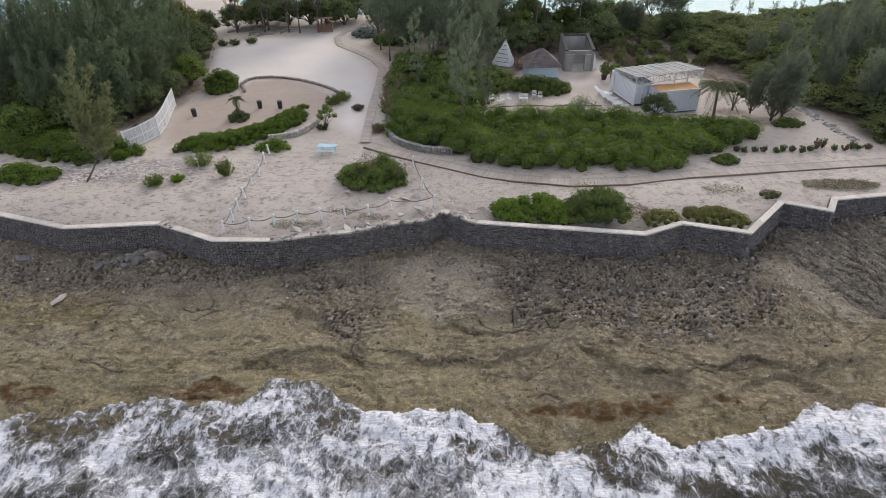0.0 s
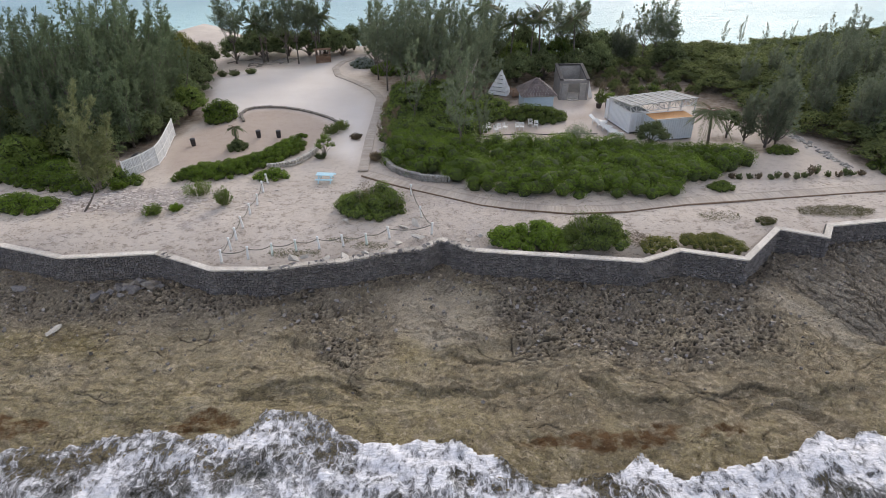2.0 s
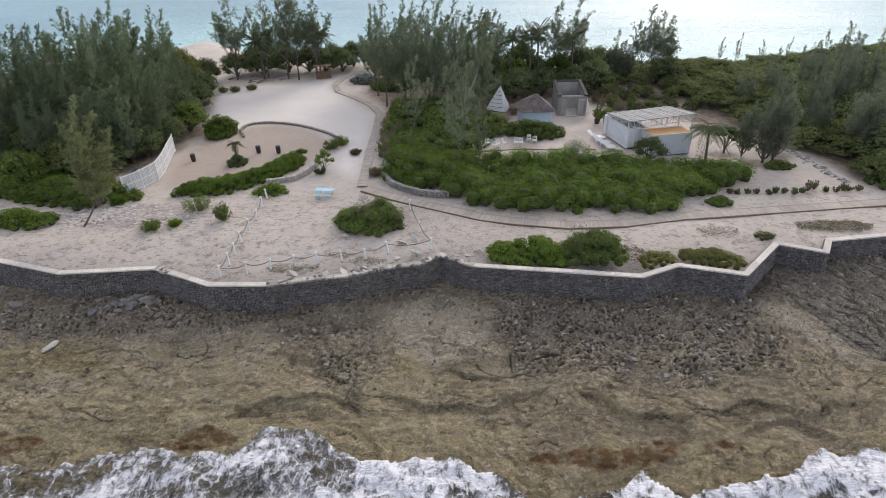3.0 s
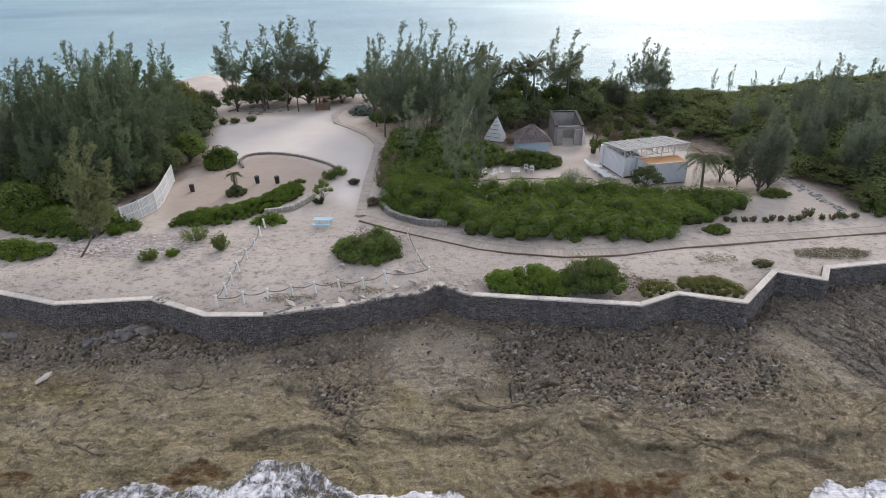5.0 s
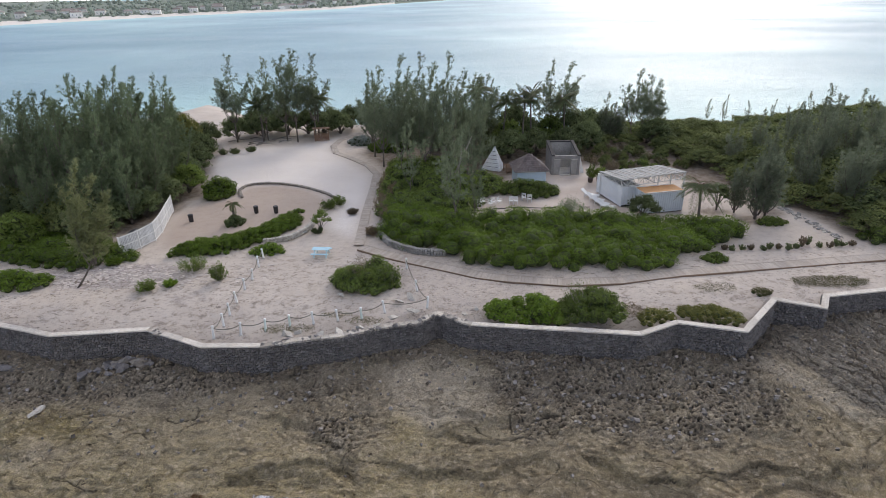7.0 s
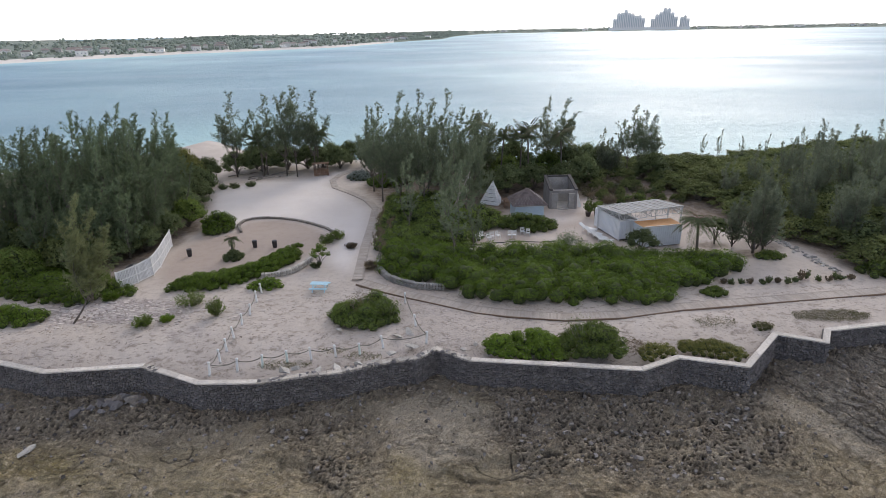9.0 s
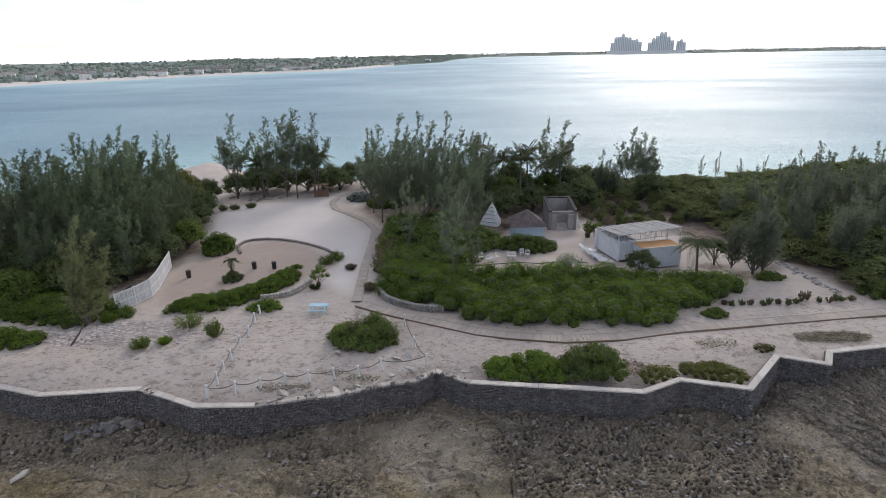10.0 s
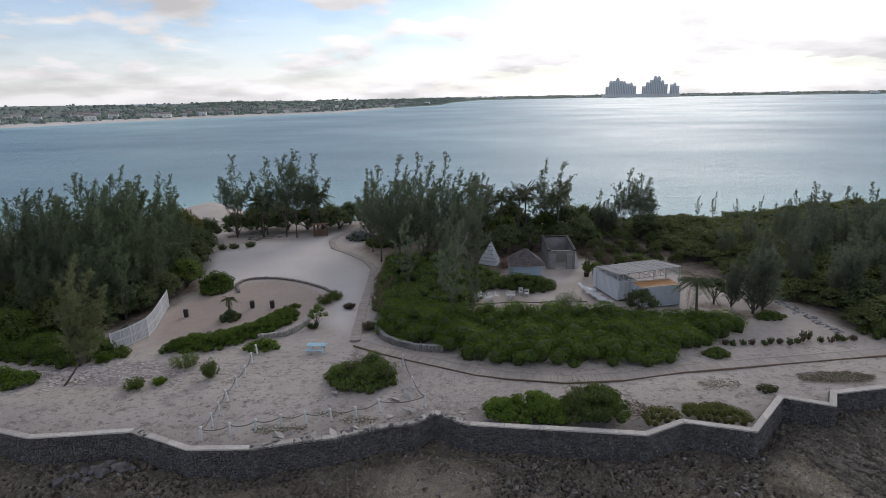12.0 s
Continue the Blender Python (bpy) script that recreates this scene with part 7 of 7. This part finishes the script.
# ---- coastal scrub behind ----
SCRUB = [leafy_tree("scrub_tree", 3.4, 2.4, 500 + i, F_DARK if i > 3 else F_SCRUB, 0.22, 15, 130, "low rounded coastal scrub tree", "coastal scrub trees", 2, "shrub", 0.12, 0.8) for i in range(5)]
EAST_POLY = [(43.2, 55.2), (62, 54), (110, 60), (118, 128), (38, 120), (28, 117), (33, 100), (25, 96), (33, 94), (36.5, 82), (40.2, 72), (42.2, 64)]
count, tries = 0, 0
spots = []
while tries < 9000 and count < 250:
    tries += 1
    x, y = r.uniform(24, 108), r.uniform(56, 121)
    gap = 2.7 + 1.6 * smooth(66, 84, x) + 0.5 * smooth(90, 70, y)
    if not inside(EAST_POLY, x, y) or edge_dist(ISLAND, x, y) < 2.0 or any((x - a) ** 2 + (y - c) ** 2 < gap ** 2 for a, c in spots):
        continue
    spots.append((x, y))
    k = r.uniform(0.95, 1.35) * (1 - 0.28 * smooth(78, 108, y)) * (0.85 + min(0.4, edge_dist(EAST_POLY, x, y) / 22))
    shore_drop = 1 - smooth(0, 12, edge_dist(ISLAND, x, y))
    ob = copy_thing(SCRUB[(2 + count % 3) if y + 6 * r.normal() < 82 - 0.3 * (x - 45) else count % 3 if count % 7 else 4], pose(x, y, ground_z(x, y) - 0.15, 0, 0, r.uniform(0, 360)))
    w = 1.25 + 0.35 * smooth(66, 84, x)
    ob.scale = (k * w, k * w, k * (0.78 + 0.25 * shore_drop))
    count += 1
# low dark scrub and bare ground behind the stone building
for i in range(64):
    x, y = r.uniform(21, 36.5), r.uniform(80, 95)
    if i % 2:
        t = twiggy_bush("bush", r.uniform(0.9, 1.8), r.uniform(0.8, 1.3), 600 + i, F_DRY if i % 4 == 1 else F_HEATH, 30, "dry brown shrub on bare ground", "dry shrubs", "bush", 0.2, 20, M_DEADWOOD)
        t.matrix_world = pose(x, y, ground_z(x, y))
        continue
    ob = copy_thing(SCRUB[i % 5], pose(x, y, ground_z(x, y) - 0.15, 0, 0, r.uniform(0, 360)))
    k = r.uniform(0.35, 0.72)
    ob.scale = (k * 0.8, k * 0.8, k)
for i in range(22):
    x, y = r.uniform(-60, -37.5), r.uniform(59, 96)
    ob = copy_thing(SCRUB[i % 5], pose(x, y, ground_z(x, y) - 0.15, 0, 0, r.uniform(0, 360)))
    k = r.uniform(0.9, 1.3)
    ob.scale = (k, k, k)
for i in range(16):
    x, y = r.uniform(-10, 24), r.uniform(92, 112)
    ob = copy_thing(SCRUB[i % 5], pose(x, y, ground_z(x, y) - 0.15, 0, 0, r.uniform(0, 360)))
    k = r.uniform(0.6, 1.1)
    ob.scale = (k, k, k)
for i, ob in enumerate(SCRUB):
    ob.matrix_world = pose(62 + 5 * i, 96, -0.1)


# ---- loose stones and slabs ----
def loose_rock(name, at, size, seed, mat, label, turn=0, category="rock", group=""):
    q = rng(int(seed * 10) + 7)
    bm = bmesh.new()
    for p in rand_dirs(q, 15):
        s = q.uniform(0.42, 0.62)
        bm.verts.new((p[0] * s * size[0], p[1] * s * size[1], max(-0.3, p[2] * s) * size[2]))
    hull = bmesh.ops.convex_hull(bm, input=bm.verts)
    loose = [v for v in bm.verts if not v.link_faces]
    bmesh.ops.delete(bm, geom=loose, context="VERTS")
    ob = mesh_ob(name, bm, mat)
    ob.matrix_world = pose(*at, q.uniform(-14, 14), q.uniform(-14, 14), turn)
    return tagged(ob, label, category, group)


for i, (x, y, a, b_, c) in enumerate(((-12.3, 37.75, 1.1, 0.6, 0.5), (-11.8, 38.1, 0.6, 0.5, 0.35), (-9.9, 37.7, 0.8, 0.5, 0.3), (-8.5, 37.9, 1.3, 0.5, 0.35), (-6.9, 38.6, 0.7, 0.5, 0.35), (-5.6, 38.9, 0.6, 0.5, 0.3),
                                      (-4.5, 40.0, 0.8, 0.5, 0.3), (-2.9, 41.2, 0.7, 1.0, 0.25), (-3.2, 43.6, 1.1, 0.5, 0.2), (-4.2, 42.9, 0.7, 0.5, 0.2), (-9.4, 43.9, 0.6, 0.4, 0.3), (-10.2, 46.0, 0.5, 0.4, 0.3), (2.4, 41.4, 0.6, 0.4, 0.2), (1.4, 40.6, 0.5, 0.4, 0.2), (-6.2, 50.9, 0.8, 0.5, 0.25))):
    loose_rock("stone_block", (x, y, c * 0.4), (a * 1.25, b_ * 1.15, c * 1.4), i * 1.7, M_PALE, "pale broken stone block lying on the sand", 37 * i, "stone", "pale stone blocks")
for i in range(34):
    x, y = -25.8 + 4.2 * (i / 33 - 0.5) + r.normal() * 0.4, 36.8 + 1.2 * (i / 33 - 0.5) + r.normal() * 0.4
    s = 0.25 + 0.75 * r.random() ** 1.6
    loose_rock("boulder", (x, y, rock_z(x, y) + s * 0.16), (s * 1.4, s * 0.9, s * 0.75), 50 + i, M_PALE if i in (24, 29) else (M_STONE, M_KERB, M_STONE)[i % 3], "grey broken boulder on the shore rock", 20 + r.normal() * 40, "boulder", "boulder pile")
for i, (x, y, s) in enumerate(((-35.0, 37.0, 1.0), (-11.0, 36.2, 0.6), (-29.3, 32.3, 1.3))):
    loose_rock("boulder", (x, y, rock_z(x, y) + s * 0.12), (s * 1.3, s * (0.7 if i < 2 else 0.42), s * (0.5 if i < 2 else 0.28)), 80 + i, M_STONE if i < 2 else M_PALE, "lone boulder on the shore rock", 40 * i, "boulder")
for i in range(80):
    u = r.random()
    x, y = 39.7 + 1.5 * u + r.normal() * 0.3, 65 - 10.5 * u + r.normal() * 0.5
    s = r.uniform(0.2, 0.6)
    loose_rock("rubble_stone", (x, y, s * 0.12), (s, s * 0.8, s * 0.55), 120 + i, M_GREYSTONE if i % 2 else M_PALE, "grey rubble stone heaped at the wood's edge", 61 * i, "stone", "rubble heap")
# scattered cobbles on the shore and gravel on the sand
cob = []
for i in range(600):
    x = r.uniform(-38, 36)
    y = wall_y(x) - abs(r.normal()) * 4.5 - 0.4
    s = r.uniform(0.07, 0.26)
    m = pose(x, y, rock_z(x, y) + 0.02, r.uniform(0, 360), r.uniform(0, 360), r.uniform(0, 360)) @ Matrix.Diagonal((s, s, s * 0.7, 1))
    v, f = VARIANTS[i % 10]
    cob.append(([tuple(m @ Vector(p)) for p in v], f))
while len(cob) < 900:
    x, y = r.uniform(-13, 24), r.uniform(28, 37.5)
    if pitted_at(x, y) < 0.55:
        continue
    s = 0.08 + 0.24 * r.random() ** 3
    m = pose(x, y, rock_z(x, y) + 0.04, r.uniform(-25, 25), r.uniform(-25, 25), r.uniform(0, 360)) @ Matrix.Diagonal((s * 1.3, s, s * 0.6, 1))
    v, f = VARIANTS[len(cob) % 10]
    cob.append(([tuple(m @ Vector(p)) for p in v], f))
V, F = join_data(cob)
tagged(data_ob("shore_cobbles", V, F, surface("cobble", (0.19, 0.17, 0.155), (0.29, 0.262, 0.238), (0.11, 0.098, 0.09), 2, 14, 0.9, 0.4, 0.01, vary=0.4, island=True)), "scattered grey cobbles on the shore rock", "cobbles", kind="stuff")
cob = []
for i in range(7000):
    if i % 5:
        x, y = r.uniform(-4.5, 8.5), r.uniform(39.5, 49.5)
    else:
        x = r.uniform(-40, 40)
        y = wall_y(x) + 0.8 + abs(r.normal()) * 6
    if y < wall_y(x) + 0.7 or litter_shade_at(x, y) > 0.5:
        continue
    s = r.uniform(0.03, 0.10)
    m = pose(x, y, ground_z(x, y) + 0.01, r.uniform(-20, 20), r.uniform(-20, 20), r.uniform(0, 360)) @ Matrix.Diagonal((s, s, s * 0.35, 1))
    v, f = VARIANTS[i % 10]
    cob.append(([tuple(m @ Vector(p)) for p in v], f))
for i in range(1100):
    x, y = -32 + r.normal() * 6, 48.2 + r.normal() * 1.2
    if y < wall_y(x) + 0.8:
        continue
    s = r.uniform(0.06, 0.30)
    m = pose(x, y, ground_z(x, y) + 0.005, r.uniform(-10, 10), r.uniform(-10, 10), r.uniform(-30, 30)) @ Matrix.Diagonal((s * 1.6, s * 0.8, s * 0.3, 1))
    v, f = VARIANTS[i % 10]
    cob.append(([tuple(m @ Vector(p)) for p in v], f))
V, F = join_data(cob)
tagged(data_ob("gravel", V, F, surface("gravel_stone", (0.47, 0.41, 0.37), (0.58, 0.52, 0.475), (0.36, 0.31, 0.28), 2, 14, 0.9, 0.4, 0.01, vary=0.25, island=True)), "coral gravel scattered on the sand", "gravel", kind="stuff")


# dry twigs and leaf litter blown over the sand
cob = []
while len(cob) < 1700:
    x = r.uniform(-44, 40)
    y = wall_y(x) + 0.7 + 15 * r.random() ** 1.4
    n = noise.fractal((x * 0.28, y * 0.5, 71.0), 0.8, 2.0, 4) + 0.25 * smooth(3.0, 0.5, abs(y - 48.6 + 0.25 * (x + 32))) * (x < -18) + 0.2 * math.exp(-((x + 16) / 4) ** 2)
    if n < 0.22 or (x > 2 and y > 46) or inside(BIG, x, y) or inside(LOT, x, y):
        continue
    L, w = r.uniform(0.04, 0.2), r.uniform(0.02, 0.06)
    m = pose(x, y, ground_z(x, y) + 0.012, r.uniform(-12, 12), r.uniform(-12, 12), r.uniform(0, 360)) @ Matrix.Diagonal((L, w, 0.025, 1))
    v, f = VARIANTS[len(cob) % 10]
    cob.append(([tuple(m @ Vector(p)) for p in v], f))
V, F = join_data(cob)
tagged(data_ob("twig_litter", V, F, surface("litter_twig", (0.24, 0.195, 0.16), (0.34, 0.285, 0.24), (0.14, 0.11, 0.09), 2, 14, 0.95, 0.3, 0.01, vary=0.4, island=True)), "dry twigs and leaf litter scattered on the sand", "litter", kind="stuff")


# fallen branches
def dead_branch(pts, rad, label):
    V, F = tube_data(pts, [rad * (1 - 0.7 * i / (len(pts) - 1)) for i in range(len(pts))], 6)
    return tagged(data_ob("dead_branch", V, F, M_DEADWOOD, smooth=True), label, "branch", "dead branches")


for i in range(10):
    x, y = r.uniform(-40, -29), r.uniform(98.5, 104)
    a = r.uniform(-0.4, 0.4)
    L = r.uniform(2, 4.5)
    dead_branch([(x, y, 0.1), (x + L * 0.4 * math.cos(a), y + L * 0.4 * math.sin(a), 0.35), (x + L * math.cos(a), y + L * math.sin(a), 0.2)], 0.12, "fallen grey branch under the trees")
for i, p in enumerate((((0.8, 63.0, 0.5), (2.0, 62.4, 0.7), (5.0, 63.6, 0.35)), ((1.0, 64.0, 5.0), (2.2, 63.6, 7.6), (2.9, 63.4, 9.4)), ((1.4, 64, 5.0), (1.8, 64.4, 7.4), (1.5, 64.4, 9.0)), ((50.4, 60.0, 0.0), (52.6, 59.4, 3.2), (55.0, 59.6, 4.4)), ((50.2, 60.2, 0.0), (50.5, 60.0, 4.0), (50.0, 60.1, 6.4)))):
    dead_branch(p, 0.10, "bare grey dead branch among casuarinas")


V, F = tube_data([(2.6, 64.4, 0.05), (5.4, 65.1, 0.05), (8.8, 65.6, 0.05), (11.5, 65.2, 0.05), (13.6, 65.5, 0.05), (17.4, 65.3, 0.05)], [0.05] * 6, 6)
tagged(data_ob("hose", V, F, M_BIN, smooth=True), "black hose lying across the sandy court", "hose")

# ---- far coast ----
STEPS = ((0, -3.4), (14, -1.6), (26, 0.6), (60, 3.5), (180, 8), (420, 16), (900, 19))


def coast_z(x, dd):
    k = max(i for i in range(7) if STEPS[i][0] <= dd or i == 0)
    d0, h0 = STEPS[k]
    d1, h1 = STEPS[min(6, k + 1)]
    hz = h0 + (h1 - h0) * (dd - d0) / max(1, d1 - d0)
    if dd < 40:
        return hz
    y0 = coast_y(x)
    roll = 0.64 + 0.45 * noise.fractal((x * 0.0085, dd * 0.004, 3.0), 0.8, 2.0, 4)
    return max(1.2, hz * (0.75 if y0 > 2200 else 1.0) * roll)


V, F = [], []
cols = 420
for i in range(cols + 1):
    x = -2200 + 5800 * i / cols
    y0 = coast_y(x)
    dirx, diry = x / math.hypot(x, y0), y0 / math.hypot(x, y0)
    for dd, hz in STEPS:
        V.append((x + dirx * dd, y0 + diry * dd, coast_z(x, dd)))
rows = 7
for i in range(cols):
    for k in range(rows - 1):
        F.append((i * rows + k, i * rows + rows + k, i * rows + rows + k + 1, i * rows + k + 1))
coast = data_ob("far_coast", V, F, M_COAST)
coast.data.materials.append(M_BEACH)
for p in coast.data.polygons:
    if p.index % (rows - 1) < 2 and V[(p.index // (rows - 1)) * rows][1] < 1400:
        p.material_index = 1
tagged(coast, "low wooded far shore with a pale beach", "coast", kind="backdrop")
# crowns along the far shore
CB = []
ring = [(math.cos(k * 1.0472), math.sin(k * 1.0472)) for k in range(6)]
for i in range(9500):
    x = -900 + 1000 * r.random() if i % 4 else -200 + 3000 * r.random()
    y0 = coast_y(x)
    d = math.hypot(x, y0)
    back = 22 + 850 * r.random() ** 1.5
    s = r.uniform(1.2, 3.0) * (1 + back / 1100 if d < 1500 else 1.5)
    zc = coast_z(x, back) + s * 0.35
    ox, oy = x + x / d * back, y0 + y0 / d * back
    tall = r.uniform(0.55, 1.0) * (1.5 if r.random() < 0.12 else 1.0)
    vv = [(ox + a * s * r.uniform(0.8, 1.2), oy + b_ * s, zc - 0.3 * s) for a, b_ in ring] + [(ox + a * s * 0.7 * r.uniform(0.7, 1.3), oy + b_ * s * 0.7, zc + tall * s * r.uniform(0.45, 0.75)) for a, b_ in ring] + [(ox, oy, zc + tall * s)]
    ff = [(k, (k + 1) % 6, 6 + (k + 1) % 6, 6 + k) for k in range(6)] + [(6 + k, 6 + (k + 1) % 6, 12) for k in range(6)]
    CB.append((vv, ff))
# crown colours carry the haze, lighter than the leaves themselves
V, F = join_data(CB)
tagged(data_ob("far_woods", V, F, surface("hazed_crowns", (0.20, 0.24, 0.19), (0.255, 0.295, 0.235), (0.17, 0.20, 0.165), 0.02, 0.1, 0.95, 0.0, vary=0.35, island=True)), "hazy woods along the far shore", "woods", kind="stuff")


def villa(x, back, w, h, seed):
    y0 = coast_y(x)
    d = math.hypot(x, y0)
    top = empty("shore_villa", pose(x + x / d * back, y0 + y0 / d * back, coast_z(x, back) - 0.3, 0, 0, math.degrees(math.atan2(-x, y0)) + seed * 17 % 30 - 15))
    box("wall", (w, w * 0.6, h), (0, 0, h / 2), M_VILLA, top, 0.0)
    bm = bmesh.new()
    q = [bm.verts.new(p) for p in ((-w * 0.54, -w * 0.36, h), (w * 0.54, -w * 0.36, h), (w * 0.54, w * 0.36, h), (-w * 0.54, w * 0.36, h))]
    t2 = [bm.verts.new(p) for p in ((-w * 0.3, 0, h + 2.2), (w * 0.3, 0, h + 2.2))]
    bm.faces.new((q[0], q[1], t2[1], t2[0])), bm.faces.new((q[2], q[3], t2[0], t2[1])), bm.faces.new((q[1], q[2], t2[1])), bm.faces.new((q[3], q[0], t2[0])), bm.faces.new(q[::-1])
    part("roof", bm, M_VILLAROOF, top)
    for k in range(3):
        box("window", (w * 0.10, 0.3, h * 0.3), (-w * 0.3 + w * 0.3 * k, -w * 0.3 - 0.1, h * 0.5), M_TOWERGLASS, top, 0.0)
    tagged(top, "pale villa among trees on the far shore", "house", "far villas")


for i in range(52):
    villa(r.uniform(-560, -30), (26 if i % 3 else 120) + r.uniform(0, 40), r.uniform(7, 16), r.uniform(4, 6.5), i)
for i in range(16):
    villa(r.uniform(300, 2400), r.uniform(20, 120), r.uniform(18, 40), r.uniform(6, 12), 40 + i)


# hotel towers far across the water
def tower(cx, cy, w, heights, label):
    turn = math.degrees(math.atan2(-cx, cy))
    top = empty("hotel_tower", pose(cx, cy, 0, 0, 0, turn))
    n = len(heights)
    for i, h in enumerate(heights):
        bw_, x = w / n, (i + 0.5) * w / n - w / 2
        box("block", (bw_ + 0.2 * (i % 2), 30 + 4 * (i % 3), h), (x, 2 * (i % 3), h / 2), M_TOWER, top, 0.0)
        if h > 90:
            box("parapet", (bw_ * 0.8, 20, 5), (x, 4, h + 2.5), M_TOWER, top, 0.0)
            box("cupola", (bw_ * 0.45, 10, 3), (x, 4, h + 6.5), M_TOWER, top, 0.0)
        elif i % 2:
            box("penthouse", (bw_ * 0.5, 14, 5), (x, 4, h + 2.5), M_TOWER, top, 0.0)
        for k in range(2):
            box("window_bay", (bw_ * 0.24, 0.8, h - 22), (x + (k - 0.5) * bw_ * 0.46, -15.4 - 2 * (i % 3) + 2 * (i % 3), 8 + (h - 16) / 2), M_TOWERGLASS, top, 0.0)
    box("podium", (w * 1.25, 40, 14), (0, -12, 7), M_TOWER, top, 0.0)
    return tagged(top, label, "hotel", "hotel towers")


S = 3350
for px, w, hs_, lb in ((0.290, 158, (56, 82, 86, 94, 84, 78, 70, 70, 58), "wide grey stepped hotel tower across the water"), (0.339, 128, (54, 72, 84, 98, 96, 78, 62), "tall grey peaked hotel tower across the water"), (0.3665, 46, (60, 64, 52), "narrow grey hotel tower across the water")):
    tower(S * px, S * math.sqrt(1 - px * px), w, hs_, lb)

# ---- pieces of the setting, last ----
near_meshes, joined = {}, []
for wi, bw, m, wdt, x, y in PLANKS:
    if wi == 0 and x < 36 and len(near_meshes.setdefault("n", [])) < 300:
        near_meshes["n"].append((bw, m, wdt))
    else:
        joined.append((bw, m, wdt))
plank_data = bpy.data.meshes.new("plank")
bm = bmesh.new()
add_box(bm, (0.146, 1.25, 0.035), None, 0.006)
bm.to_mesh(plank_data)
bm.free()
plank_data.materials.append(M_PLANK)
for bw, m, wdt in near_meshes["n"]:
    ob = new("plank", plank_data)
    ob.parent, ob.matrix_world = bw, m
boxv = [(sx_ * 0.073, sy_, sz_ * 0.0175) for sz_ in (-1, 1) for sx_, sy_ in ((-1, -0.5), (1, -0.5), (1, 0.5), (-1, 0.5))]
boxf = [(3, 2, 1, 0), (4, 5, 6, 7), (0, 1, 5, 4), (1, 2, 6, 5), (2, 3, 7, 6), (3, 0, 4, 7)]
for bw in {o[0] for o in joined}:
    V, F = join_data([([tuple(m @ Vector((p[0], p[1] * wdt, p[2]))) for p in boxv], boxf) for b_, m, wdt in joined if b_ is bw])
    tagged(data_ob("planks", V, F, M_PLANK_J, bw), kind="stuff")
stone_meshes = []
for v, f in VARIANTS:
    me = bpy.data.meshes.new("stone")
    me.from_pydata(v, [], f)
    me.materials.append(M_STONE)
    stone_meshes.append(me)
for m, k in near_stones[:300]:
    ob = new("stone", stone_meshes[k])
    ob.parent, ob.matrix_world = seawall, m
if near_stones[300:]:
    V, F = join_data([([tuple(m @ Vector(p)) for p in VARIANTS[k][0]], VARIANTS[k][1]) for m, k in near_stones[300:]])
    tagged(data_ob("stones", V, F, M_STONE_J, seawall), kind="stuff")
